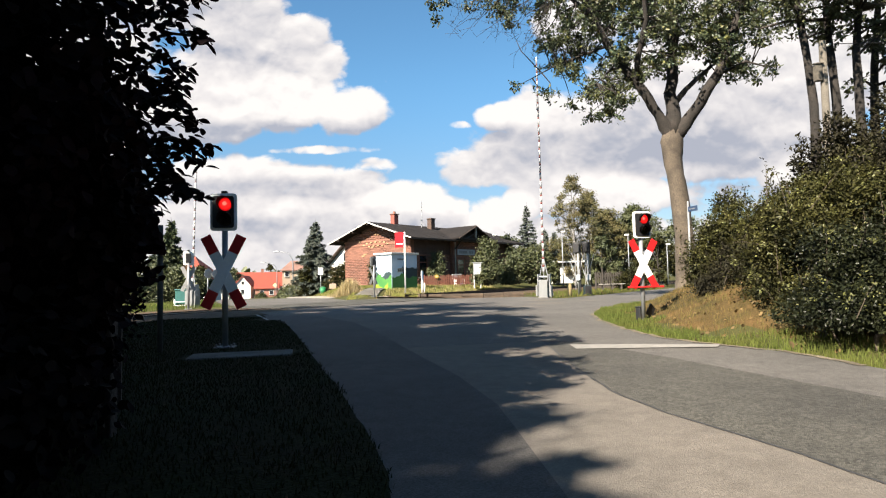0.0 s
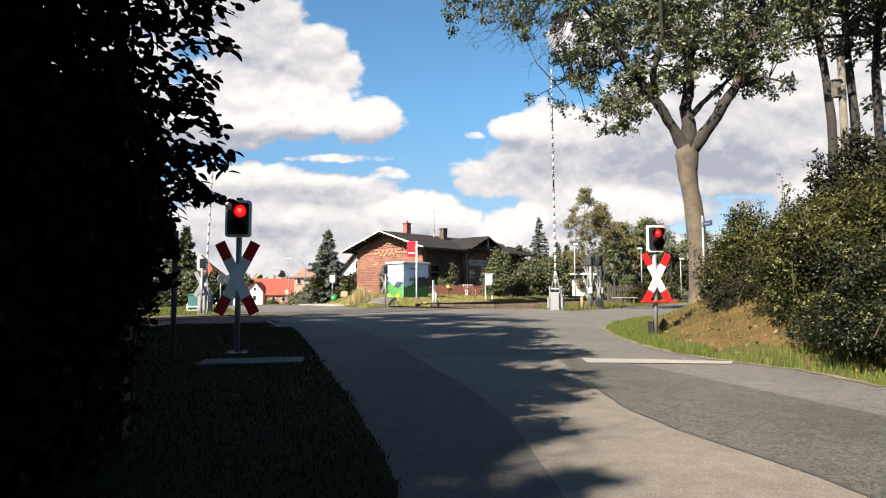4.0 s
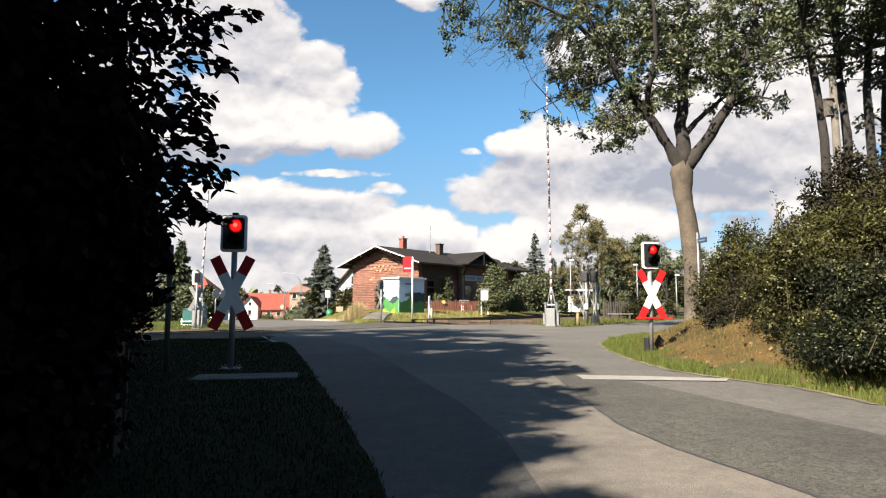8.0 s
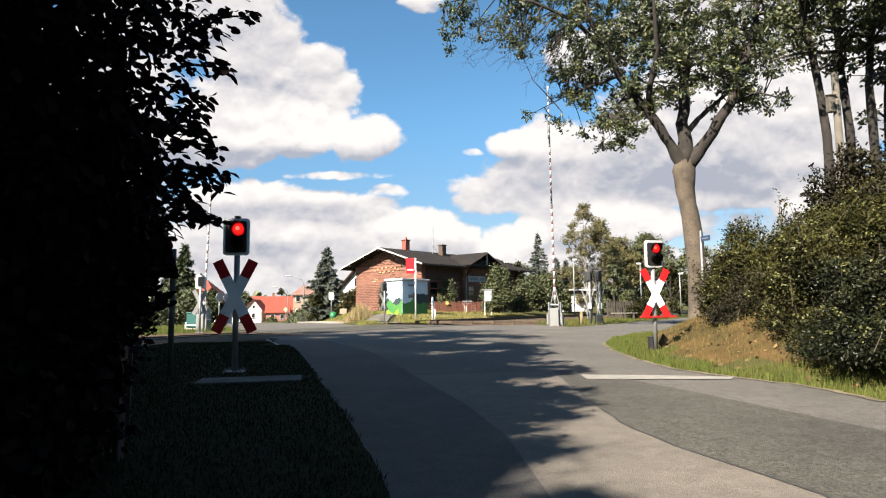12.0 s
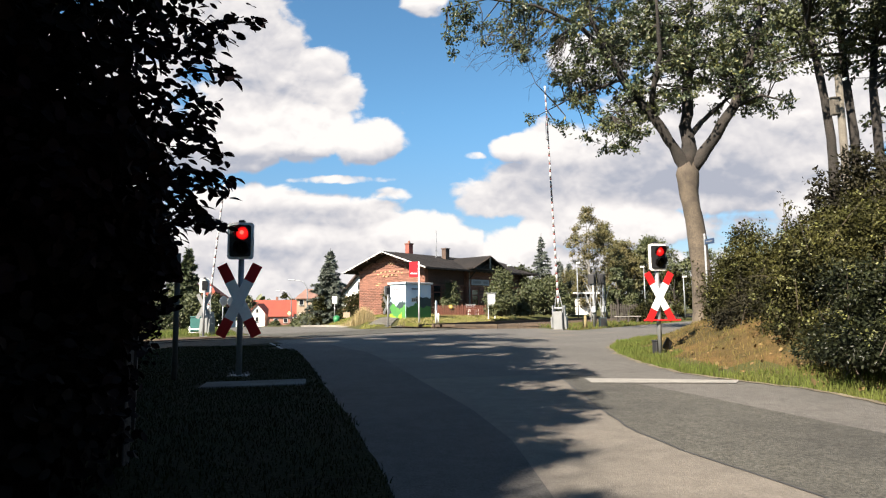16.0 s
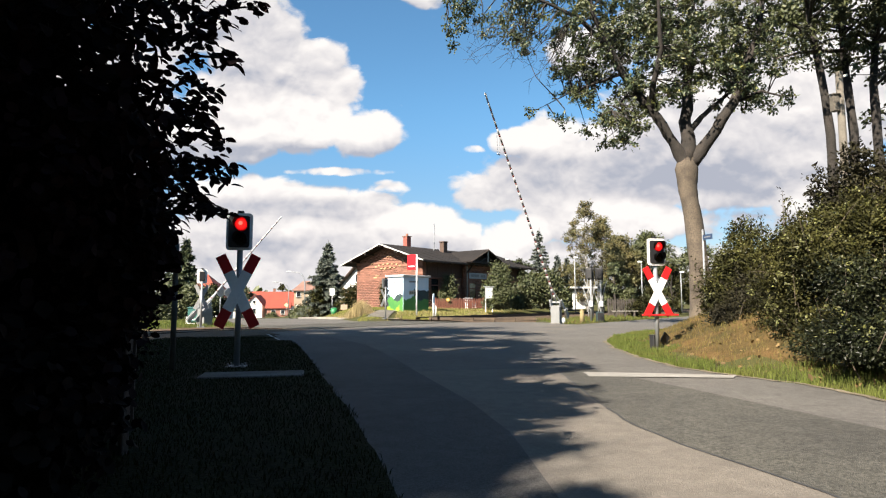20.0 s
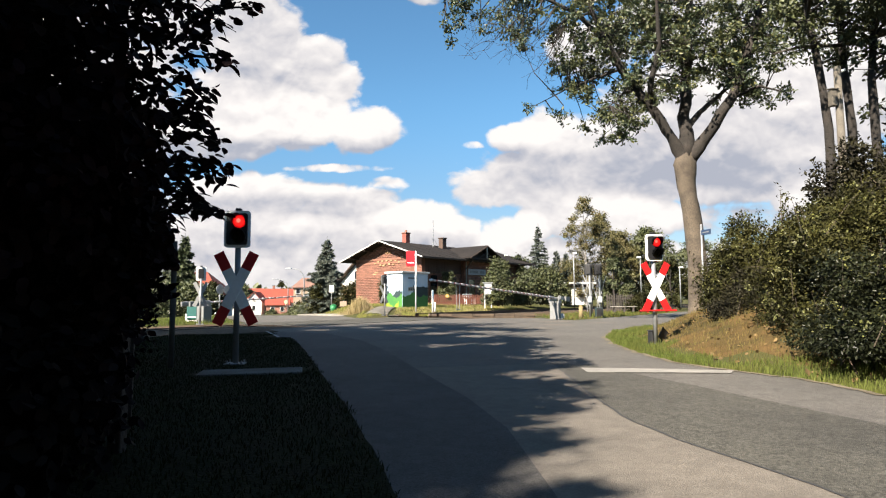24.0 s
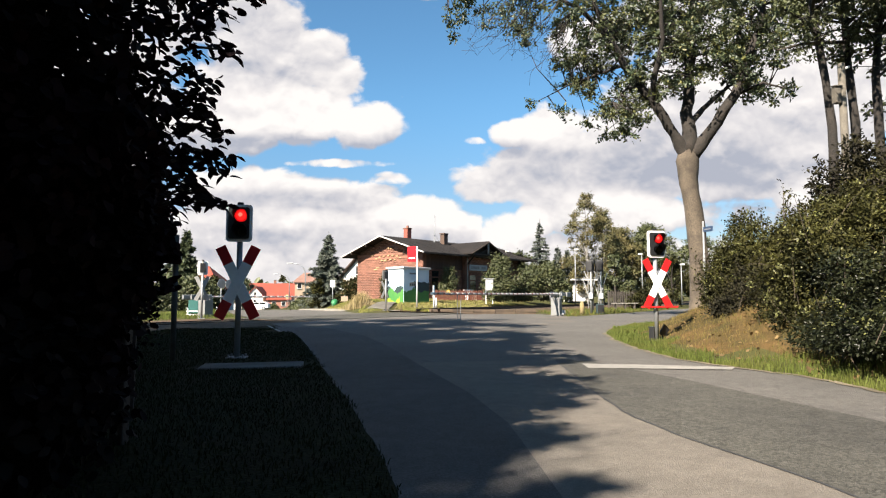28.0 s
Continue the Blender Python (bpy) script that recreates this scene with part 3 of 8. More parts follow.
def make_ground():
    xs, ys = axis(-13, 15, 0.4, -900, 900), axis(-3, 46, 0.4, -300, 2200)
    bm = bmesh.new()
    grid = [[bm.verts.new((x, y, height(x, y) - 0.012)) for x in xs] for y in ys]
    for j in range(len(ys) - 1):
        for i in range(len(xs) - 1):
            f = bm.faces.new((grid[j][i], grid[j][i + 1], grid[j + 1][i + 1], grid[j + 1][i]))
            cx, cy = (xs[i] + xs[i + 1]) / 2, (ys[j] + ys[j + 1]) / 2
            if cx > 3 and cy < 40 and 1.1 < verge_gap(cx, cy) + 0.35 * noise.noise((cx, cy, 7)) < 7:
                f.material_index = 1
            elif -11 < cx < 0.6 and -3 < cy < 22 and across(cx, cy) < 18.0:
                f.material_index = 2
            f.smooth = True
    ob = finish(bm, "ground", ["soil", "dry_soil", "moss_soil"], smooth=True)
    return tagged(ob, "grassy ground with a dry bank beside the road", "ground", kind="structure")


ground = make_ground()


def sheet(name, outline, z, material, label="", category="", kind="structure", parent=None, thick=0.0):
    """A flat piece of paving with the outline given, at height z (a number or a function)."""
    bm = bmesh.new()
    at = z if callable(z) else (lambda x, y: z)
    f = bm.faces.new([bm.verts.new((x, y, at(x, y))) for x, y in outline])
    if f.calc_center_median() and f.normal.z < 0:
        f.normal_flip()
    bm.normal_update()
    if f.normal.z < 0:
        f.normal_flip()
    if thick:
        r = bmesh.ops.extrude_face_region(bm, geom=[f])
        bmesh.ops.translate(bm, vec=(0, 0, -thick), verts=[v for v in r["geom"] if isinstance(v, bmesh.types.BMVert)])
        bmesh.ops.recalc_face_normals(bm, faces=bm.faces[:])
    bmesh.ops.triangulate(bm, faces=bm.faces[:])
    ob = finish(bm, name, material, parent)
    if kind:
        tagged(ob, label, category, kind=kind)
    return ob


def far_z(x, y):
    return 0.03 - 0.0224 * max(0, y - 42)


NEAR_ROAD = LEFT + [(-9.3, 42), (-6.8, 39.6), (-3.2, 36.2), (-0.6, 33.7), (2.9, 32.7), (5.3, 32.3), (5.6, 30.4), (6.4, 28.7), (10.6, 34.7), (27, 58.1), (60, 105.2), (60, 97)] + list(reversed(VERGE[:-1]))
road = sheet("road", NEAR_ROAD, 0.02, "asphalt", "worn grey asphalt road widening at a junction", "road")
FAR_ROAD = [(-15.2, 42), (-24, 72), (-37, 112), (-38.5, 117), (-52, 160), (-44, 160), (-31.5, 118), (-30, 112), (-18.4, 72), (-9.3, 42)]
sheet("road_beyond", FAR_ROAD, far_z, "asphalt", "grey asphalt road running down into the village", "road")
CRACK = [(1.70, 9.30), (1.60, 7.4), (1.53, 5.97), (1.53, 4.9), (1.64, 4.28), (1.84, 3.66), (1.96, 3.2), (2.4, 1.0), (3.0, -6)]
PALE = [(-0.41, 8.9), (0.05, 7.0), (0.26, 6.14), (0.50, 4.7), (0.53, 4.1), (0.62, 2.0), (0.75, -6)]
sheet("pale_patch", PALE + list(reversed(CRACK)), 0.026, "asphalt_pale", "pale trench repair strip in the road", "road patch")
sheet("dark_patch", CRACK + [(4.3, -6), (3.9, 2.5), (3.45, 4.6), (3.2, 5.6), (2.85, 7.0), (2.5, 8.1), (2.2, 9.2)], 0.026, "asphalt_dark", "darker newer asphalt patch in the road", "road patch")
# along the verge: older asphalt, drawn longer and darker to carry the road's shade
sheet("old_patch", [(0.75, -6), (0.62, 2.0), (0.53, 4.1), (0.50, 4.7), (0.26, 6.14), (0.05, 7.0), (-0.41, 8.9), (-0.95, 11.3), (-1.9, 14.8), (-3.6, 18.6), (-5.4, 19.4), (-3.8, 14.2), (-2.8, 10.7), (-2.0, 7.9), (-1.3, 5.5), (-0.9, 4.1), (-0.7, 3.06), (-0.4, 0), (0, -6)], 0.0265, "asphalt_old", "older asphalt along the verge, darkened further for the road's shade", "road patch")


def ribbon(name, pts, width, z, material, label, category, kind="structure"):
    bm = bmesh.new()
    rows = []
    pts = [Vector(p) for p in pts]
    for i, p in enumerate(pts):
        d = (pts[min(i + 1, len(pts) - 1)] - pts[max(0, i - 1)]).normalized()
        w = width / 2 * (1 + 0.25 * noise.noise((p.x * 2, p.y * 2, 1)))
        q = Vector((-d.y, d.x)) * w
        zz = z(p.x, p.y) if callable(z) else z
        rows.append((bm.verts.new((*(p + q), zz)), bm.verts.new((*(p - q), zz))))
    for a, b in zip(rows, rows[1:]):
        bm.faces.new((a[0], a[1], b[1], b[0]))
    bm.normal_update()
    for f in bm.faces:
        if f.normal.z < 0:
            f.normal_flip()
    return tagged(finish(bm, name, material), label, category, kind=kind)


def finer(pts, step=0.4, wob=0.0):
    out = []
    for a, b in zip(pts, pts[1:]):
        a, b = Vector(a), Vector(b)
        k = max(1, int((b - a).length / step))
        for i in range(k):
            p = a + (b - a) * i / k
            out.append((p.x + wob * noise.noise((p.x * 3, p.y * 3, 5)), p.y + wob * noise.noise((p.x * 3, p.y * 3, 9))))
    return out + [tuple(pts[-1])]


ribbon("tar_seam", finer(CRACK, 0.25, 0.03), 0.022, 0.030, "tar", "dark tar seam along a road patch", "road seam")
sheet("verge", finer(LEFT[1:9] + [(-4.0, 15.9), (-5.0, 17.4), (-6.5, 17.6)], 0.12, 0.025) + [(-11.0, 14.6), (-11.0, -10.0)], 0.036, "moss_soil", "verge soil beside the road, coloured darker for its shade", "verge")
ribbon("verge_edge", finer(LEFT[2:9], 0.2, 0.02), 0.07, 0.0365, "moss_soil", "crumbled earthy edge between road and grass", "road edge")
ribbon("road_edge", finer(VERGE[3:13], 0.15, 0.10), 0.10, 0.029, "sand", "sandy crumbled road edge by the grass", "road edge")
stop_line = sheet("stop_line", [(1.99, 8.70), (3.05, 8.52), (3.97, 8.25), (3.80, 7.98), (2.95, 8.08), (1.96, 8.18)], 0.032, "road_paint", "worn white stop line across the lane", "road marking")
sheet("edge_line", [(-4.44, 16.35), (-4.36, 16.35), (-5.64, 19.6), (-5.73, 19.6)], 0.040, "road_paint", "short worn white line on the road", "road marking")
def footway_ramp():
    """Short concrete slope from the road up to the footway before the station."""
    bm = bmesh.new()
    rows = []
    for k in range(7):
        t = k / 6
        y = 36.3 + 5.2 * t
        rows.append([bm.verts.new((x, y - 0.35 * (x + 3.4), height(x, y) + 0.05)) for x in (-4.7 + 0.5 * t, -4.0 + 0.3 * t, -3.3 + 0.2 * t)])
    for a, b in zip(rows, rows[1:]):
        for j in range(2):
            bm.faces.new((a[j], a[j + 1], b[j + 1], b[j]))
    bmesh.ops.solidify(bm, geom=bm.faces[:], thickness=0.12)
    bmesh.ops.recalc_face_normals(bm, faces=bm.faces[:])
    return tagged(finish(bm, "footway_ramp", ["kerbstone"]), "pale concrete ramp up to the station footway", "ramp", kind="structure")


footway_ramp()
sheet("pavement", [(-2.6, 36.0), (-4.2, 36.6), (-6.3, 39.4), (-9.0, 42.2), (-17.6, 71), (-16.3, 71), (-8.0, 43.0), (-5.2, 40.0), (-2.8, 38.6)], lambda x, y: far_z(x, y) + 0.10, "kerbstone", "pale paved footway with a kerb beside the road", "pavement", thick=0.14)

for x, y, rx, ry in ((5.0, 27.0, 0.9, 0.8), (4.6, 23.6, 0.7, 0.7), (3.3, 21.0, 0.6, 0.5), (6.6, 25.4, 0.7, 0.5)):
    rim = [(x + rx * (1 + 0.3 * math.sin(3 * a + x)) * math.cos(a), y + ry * (1 + 0.25 * math.cos(4 * a + y)) * math.sin(a)) for a in [i * math.tau / 18 for i in range(18)]]
    sheet("worn_patch", rim, 0.0245, "asphalt_pale", "pale worn spot in the asphalt", "road patch")

# ---- track ----
def make_track():
    for nm, s0, s1 in (("trackbed", 27.4, 130), ("trackbed_far_side", -60, 16.2)):
        bm = bmesh.new()
        prof = [(16.4, -0.02), (17.6, 0.06), (18.8, 0.10), (21.8, 0.10), (22.6, 0.08), (23.4, 0.04)]
        ss = [s0 + (s1 - s0) * i / 60 for i in range(61)]
        rows = []
        for s in ss:
            rows.append([bm.verts.new(track_point(s, n, max(0, z) * (1.0 if nm == "trackbed" else 0.25) + (0.05 * noise.noise((s * 2, n * 2, 0)) if z > 0 else 0) + (0.06 if n > 22 and nm == "trackbed" else 0))) for n, z in prof])
        for a, b in zip(rows, rows[1:]):
            for k in range(len(prof) - 1):
                bm.faces.new((a[k], b[k], b[k + 1], a[k + 1]))
        bmesh.ops.recalc_face_normals(bm, faces=bm.faces[:])
        bed = tagged(finish(bm, nm, "ballast", smooth=True), "brown stone ballast bed of the railway track", "track bed", kind="structure")
    tr = tagged(new("railway_track"), "rusty rails on sleepers crossing the road", "railway track", kind="structure")
    prof = [(-0.062, 0), (0.062, 0), (0.062, 0.012), (0.010, 0.03), (0.010, 0.115), (0.036, 0.125), (0.036, 0.16), (-0.036, 0.16), (-0.036, 0.125), (-0.010, 0.115), (-0.010, 0.03), (-0.062, 0.012)]
    for side in (-0.75, 0.75):
        for s0, s1, z in ((-60, 16.2, -0.105), (16.2, 27.4, -0.125), (27.4, 130, 0.11)):
            bm = bmesh.new()
            a = [bm.verts.new(track_point(s0, 20.3 + side + n, z + h)) for n, h in prof]
            b = [bm.verts.new(track_point(s1, 20.3 + side + n, z + h)) for n, h in prof]
            for k in range(len(prof)):
                j = (k + 1) % len(prof)
                bm.faces.new((a[k], a[j], b[j], b[k]))
            bm.faces.new(a), bm.faces.new(b)
            bmesh.ops.recalc_face_normals(bm, faces=bm.faces[:])
            part("rail", bm, "rail", tr)
    me = None
    for i in range(150):
        s = -20 + 0.62 * i if i < 58 else 28 + 0.62 * (i - 58)
        if me is None:
            first = part("sleeper", boxed((0.26, 2.5, 0.16), (0, 0, 0), 0.012), "sleeper", tr)
            me, ob = first.data, first
        else:
            ob = new("sleeper", me)
            ob.parent = tr
        ob.matrix_basis = pose(*track_point(s, 20.3, 0.055 if s > 20 else -0.055), 0, 0, 55 + 1.5 * math.sin(i * 7.1))
    # deck of the crossing between the rails
    k = 0
    for s0 in np.arange(16.4, 27.3, 1.8):
        for n, w in ((20.3, 1.34), (18.75, 1.46), (21.85, 1.46)):
            ob = part("crossing_panel", boxed((1.78, w, 0.14), (0, 0, 0), 0.01), "asphalt_dark", tr)
            ob.matrix_basis = pose(*track_point(s0 + 0.9, n, -0.03 + 0.002 * (k % 3)), 0, 0, 55)
            k += 1


make_track()


def track_edging():
    """Old timber beams, two high, along the end of the road by the track."""
    th = thing("timber_edging", (0, 0, 0), "weathered brown timber beams edging the track bed", "edging")
    line = [(-0.75, 34.15), (-0.6, 34.0), (2.9, 33.0), (5.05, 32.62)]
    k = 0
    for a, b in zip(line, line[1:]):
        a, b = Vector(a), Vector(b)
        n = max(1, round((b - a).length / 1.25))
        ang = math.degrees(math.atan2(b.y - a.y, b.x - a.x))
        for i in range(n):
            c = a.lerp(b, (i + 0.5) / n)
            for row in range(2):
                ob = part("beam", boxed(((b - a).length / n - 0.03, 0.16, 0.13), (0, 0, 0), 0.015), "sleeper", th)
                ob.matrix_basis = pose(c.x + 0.02 * math.sin(7 * k), c.y + 0.03 * math.cos(5 * k), 0.055 + 0.135 * row, 0.8 * math.sin(3 * k), 0, ang + 1.2 * math.sin(9 * k))
                k += 1


track_edging()


# ---- crossing signals and barriers ----
def signal_post(at, turn, lit=True, name="crossing_signal", label="", plate="sign_white", back=False, foot=True, bar=False, cross=1.0):
    """A level-crossing light over a cross-shaped warning sign; it faces -y before it is turned."""
    th = thing(name, at, label, "crossing signal", "level crossing signals", turn)
    part("pole", rodded((0, 0, 0), (0, 0, 1.92), 0.045, seg=16), "galvanised", th, smooth=True)
    if foot:
        bm = boxed((0.30, 0.26, 0.03), (0, 0, 0.02), 0.006)
        ft = part("base_plate", bm, "box_grey", th)
        for x in (-0.11, 0.11):
            for y in (-0.09, 0.09):
                part("bolt", rodded((x, y, 0.03), (x, y, 0.075), 0.016, seg=6), "box_grey", ft)
    # background shield with a rounded pale rim
    sh = bmesh.new()
    box(sh, (0.405, 0.035, 0.585), (0, -0.06, 2.125), 0.0)
    bmesh.ops.bevel(sh, geom=[e for e in sh.edges if abs(e.verts[0].co.y - e.verts[1].co.y) > 0.02], offset=0.055, segments=5, affect="EDGES", profile=0.5)
    shield = part("shield", sh, plate, th)
    bm = bmesh.new()
    box(bm, (0.325, 0.03, 0.500), (0, -0.085, 2.125), 0.0)
    bmesh.ops.bevel(bm, geom=[e for e in bm.edges if abs(e.verts[0].co.y - e.verts[1].co.y) > 0.02], offset=0.035, segments=4, affect="EDGES", profile=0.5)
    part("dark_panel", bm, "black", shield)
    part("housing", boxed((0.22, 0.07, 0.40), (0, -0.005, 2.125), 0.02), "black", th)
    part("cap", boxed((0.09, 0.09, 0.05), (0.0, 0.0, 2.44), 0.012), "black", th)
    for z, on in ((2.245, lit), (2.005, False)):
        bm = rodded((0.035, -0.098, z), (0.035, -0.112, z), 0.105, 0.098, 20)
        ln = part("lens", bm, "lamp_red" if on else "lamp_off", th, "glowing red lens" if on else "unlit lens", smooth=False)
        if on:
            part("glow_ring", rodded((0.035, -0.111, z), (0.035, -0.115, z), 0.080, 0.074, 18), "lamp_glow", ln)
            part("bulb_glow", rodded((0.025, -0.114, z + 0.012), (0.025, -0.119, z + 0.012), 0.036, 0.026, 14), "lamp_core", ln)
        bm = bmesh.new()
        seg = 18
        rings = []
        for y0 in (-0.095, -0.275):
            rings.append([bm.verts.new((0.035 + 0.112 * math.cos(a), y0 if y0 > -0.2 else -0.11 - 0.17 * max(0.1, (1 + math.sin(a)) / 2), z + 0.112 * math.sin(a))) for a in [radians(-25 + 230 * i / seg) for i in range(seg + 1)]])
        for i in range(seg):
            bm.faces.new((rings[0][i], rings[0][i + 1], rings[1][i + 1], rings[1][i]))
        bmesh.ops.solidify(bm, geom=bm.faces[:], thickness=0.006)
        part("visor", bm, "black", th, smooth=True)
    cr = part("cross_sign", boxed((0.10, 0.03, 0.16), (0, -0.05, 1.27), 0.005), "galvanised", th, "red and white crossed warning boards")
    for s in (-1, 1):
        q = Matrix.Rotation(radians(s * (26.5 if not bar else 28.5)), 3, "Y")
        for z0, z1, mt in ((-0.62, -0.33, "sign_red"), (-0.33, 0.33, "sign_white"), (0.33, 0.62, "sign_red")):
            bm = boxed((0.165 * cross, 0.012, (z1 - z0) * cross), (0, 0, (z0 + z1) / 2 * cross), 0.002)
            bmesh.ops.transform(bm, matrix=Matrix.Translation((0, -0.075 - 0.014 * (s > 0), 1.19 + 0.075 * (cross < 1))) @ q.to_4x4(), verts=bm.verts)
            part("board", bm, "sign_grey" if back else mt, cr)
    if bar:
        part("foot_bar", boxed((0.86, 0.05, 0.035), (0.04, -0.08, 0.76), 0.008), "sign_red", th, "red crossbar under the warning cross")
    return th


signal_post((-3.22, 9.46, 0.02), 4, True, label="lit red crossing signal on a grey pole in shade")
signal_post((4.64, 13.09, 0.0), 11, True, foot=False, label="sunlit white-rimmed crossing signal showing red by the grass bank", plate="white_paint", bar=True, cross=0.95)
signal_post((-10.03, 25.0, 0.05), 205, False, cross=0.9, label="crossing signal seen from behind beside a barrier", plate="white_paint", back=True)
signal_post((-3.42, 36.0, 0.12), -142, False, cross=0.9, label="crossing signal seen from behind by the footway", plate="box_grey", back=True)
slab = thing("concrete_slab", (-2.62, 8.35, 0.022), "low weathered concrete slab in the grass", "slab", turn=12)
part("slab_body", boxed((1.36, 0.62, 0.07), (0, 0, 0.0), 0.015), "slab_stone", slab)


def barrier(at, turn, length, label, step=0.24, cycle=2, wide=1.0, red_part=0.36):
    """A half barrier: the fixed box is the thing; the boom on its axle is a part that turns."""
    th = thing("level_crossing_barrier", at, label, "barrier", "level crossing barriers", turn)
    hz = 1.06
    part("drive_box", boxed((0.34 * wide, 0.46 * wide, 0.90), (0, 0, 0.45), 0.02), "box_grey", th, "pale grey sheet metal housing")
    part("plinth", boxed((0.34 * wide + 0.1, 0.46 * wide + 0.1, 0.06), (0, 0, 0.02), 0.02), "concrete", th)
    for y in (-0.255, 0.255):
        part("bearing_plate", boxed((0.34, 0.04, 0.36), (0, y, 1.00), 0.015), "galvanised", th)
    part("axle", rodded((0, -0.34, hz), (0, 0.34, hz), 0.05, seg=14), "galvanised", th)
    boom = new("boom")
    boom.parent = th
    boom["label"] = "red and white striped boom"
    boom.location = (0, 0, hz)
    n = int(length / step)
    part("boom_core", boxed((length + 0.1, 0.03, 0.05), ((length - 0.1) / 2, 0, 0), 0.005), "galvanised", boom)
    for i in range(n):
        w0 = 0.105 - 0.035 * i / n
        red = i % cycle == 1
        half = length / n * (red_part if red else 1 + (1 - red_part) / (cycle - 1)) / 2 - 0.002
        mid = 0.25 + length / n * (i + 0.5) * (1 - 0.25 / length)
        part("stripe", rodded((mid - half, 0, 0), (mid + half, 0, 0), w0 * 0.52, seg=10), "boom_red" if red else "boom_white", boom, smooth=True)
    for y in (-0.31, 0.31):
        arm = part("counterweight_arm", boxed((1.1, 0.05, 0.16), (-0.42, y, 0), 0.012), "galvanised", boom)
        part("counterweight", boxed((0.56, 0.10, 0.24), (-0.70, y * 1.18, -0.01), 0.02), "box_grey", arm)
    for y in (-0.20, 0.20):
        bm = bmesh.new()
        rod(bm, (0.05, y, 0.0), (0.9, 0.03 * (1 if y > 0 else -1), 0.0), 0.025, seg=8)
        part("brace", bm, "galvanised", boom)
    part("tip_light", rodded((length + 0.02, 0, 0), (length + 0.10, 0, 0), 0.05, 0.035, 12), "white_paint", boom)
    return th, boom


bar_near, boom_near = barrier((5.66, 30.0, 0.02), 237.2, 11.1, "pale grey barrier drive with a long striped boom", 0.2, red_part=0.5)
bar_far, boom_far = barrier((-11.45, 29.0, -0.10), 53.7, 6.43, "grey barrier drive with a striped boom beyond the track", 0.16, 3, 1.3, 0.22)
# the prop that hangs from the long boom
prop = new("hanging_prop")
prop.parent = boom_near
prop["label"] = "thin hinged metal prop hanging from the boom"
prop.location = (9.35, 0, -0.05)
for dx in (-0.14, 0.14):
    part("prop_rod", rodded((dx, 0, 0), (dx * 0.6, 0, -0.88), 0.014, seg=6), "galvanised", prop)
part("prop_foot", boxed((0.26, 0.05, 0.03), (0, 0, -0.89), 0.006), "galvanised", prop)


# ---- station ----
def gable_house(name, at, turn, wide, deep, eave, rise, wall, roof, label, windows=(), over=0.45, chimneys=(), roof_t=0.14, hip=0.0):
    """A house with its ridge along local x: wide along x, deep along y. windows: (face, u, z, w, h), face 'f' (y = 0) or 'g' (x = 0)."""
    th = thing(name, at, label, "house", turn=turn)
    bm = bmesh.new()
    ridge = eave + rise
    o = [(0, -1.2), (deep, -1.2), (deep, eave), (deep / 2, ridge), (0, eave)]
    a = [bm.verts.new((hip if z == ridge else 0, y, z)) for y, z in o]
    b = [bm.verts.new((wide - (hip if z == ridge else 0), y, z)) for y, z in o]
    bm.faces.new(a), bm.faces.new(b)
    for k in range(len(o)):
        j = (k + 1) % len(o)
        bm.faces.new((a[k], a[j], b[j], b[k]))
    bmesh.ops.recalc_face_normals(bm, faces=bm.faces[:])
    part("wall", bm, wall, th)
    sl = rise / (deep / 2)
    for s in (0, 1):
        bm = bmesh.new()
        y0, y1 = (-over, deep / 2) if s == 0 else (deep + over, deep / 2)
        z0, z1 = eave - over * sl, ridge
        lo = [(-over, y0, z0), (wide + over, y0, z0), (wide + over - hip, y1, z1), (-over + hip, y1, z1)]
        vs = [bm.verts.new((x, y, z + 0.01)) for x, y, z in lo] + [bm.verts.new((x, y, z + roof_t)) for x, y, z in lo]
        for f in ((0, 1, 2, 3), (4, 5, 6, 7), (0, 1, 5, 4), (1, 2, 6, 5), (2, 3, 7, 6), (3, 0, 4, 7)):
            bm.faces.new([vs[i] for i in f])
        bmesh.ops.recalc_face_normals(bm, faces=bm.faces[:])
        part("roof", bm, roof, th)
    for x, d in ((-over, 1), (wide + over, -1)) if hip else ():
        bm = bmesh.new()
        z0 = eave - over * sl
        lo = [(x, -over, z0), (x, deep + over, z0), (x + d * hip, deep / 2, ridge)]
        vs = [bm.verts.new((px, py, pz + 0.01)) for px, py, pz in lo] + [bm.verts.new((px, py, pz + roof_t)) for px, py, pz in lo]
        for f in ((0, 1, 2), (3, 4, 5), (0, 1, 4, 3), (1, 2, 5, 4), (2, 0, 3, 5)):
            bm.faces.new([vs[i] for i in f])
        bmesh.ops.recalc_face_normals(bm, faces=bm.faces[:])
        part("hip_roof", bm, roof, th)
    for face, u, z, ww, hh in windows:
        win = new("window")
        win.parent = th
        win.matrix_basis = pose(u, -0.02, z) if face == "f" else pose(-0.02, u, z, 0, 0, -90)
        part("frame", boxed((ww, 0.08, hh), (0, 0, 0), 0.01), "plaster_white", win)
        part("pane", boxed((ww - 0.14, 0.05, hh - 0.14), (0, -0.025, 0)), "glass_dark", win)
        part("sill", boxed((ww + 0.1, 0.16, 0.05), (0, -0.05, -hh / 2 - 0.02)), "concrete", win)
    for x, y, h in chimneys:
        c = part("chimney", boxed((0.5, 0.5, h), (x, y, ridge + h / 2 - 0.5), 0.01), "brick", th)
        part("chimney_cap", boxed((0.6, 0.6, 0.07), (x, y, ridge + h - 0.5)), "concrete", c)
    return th


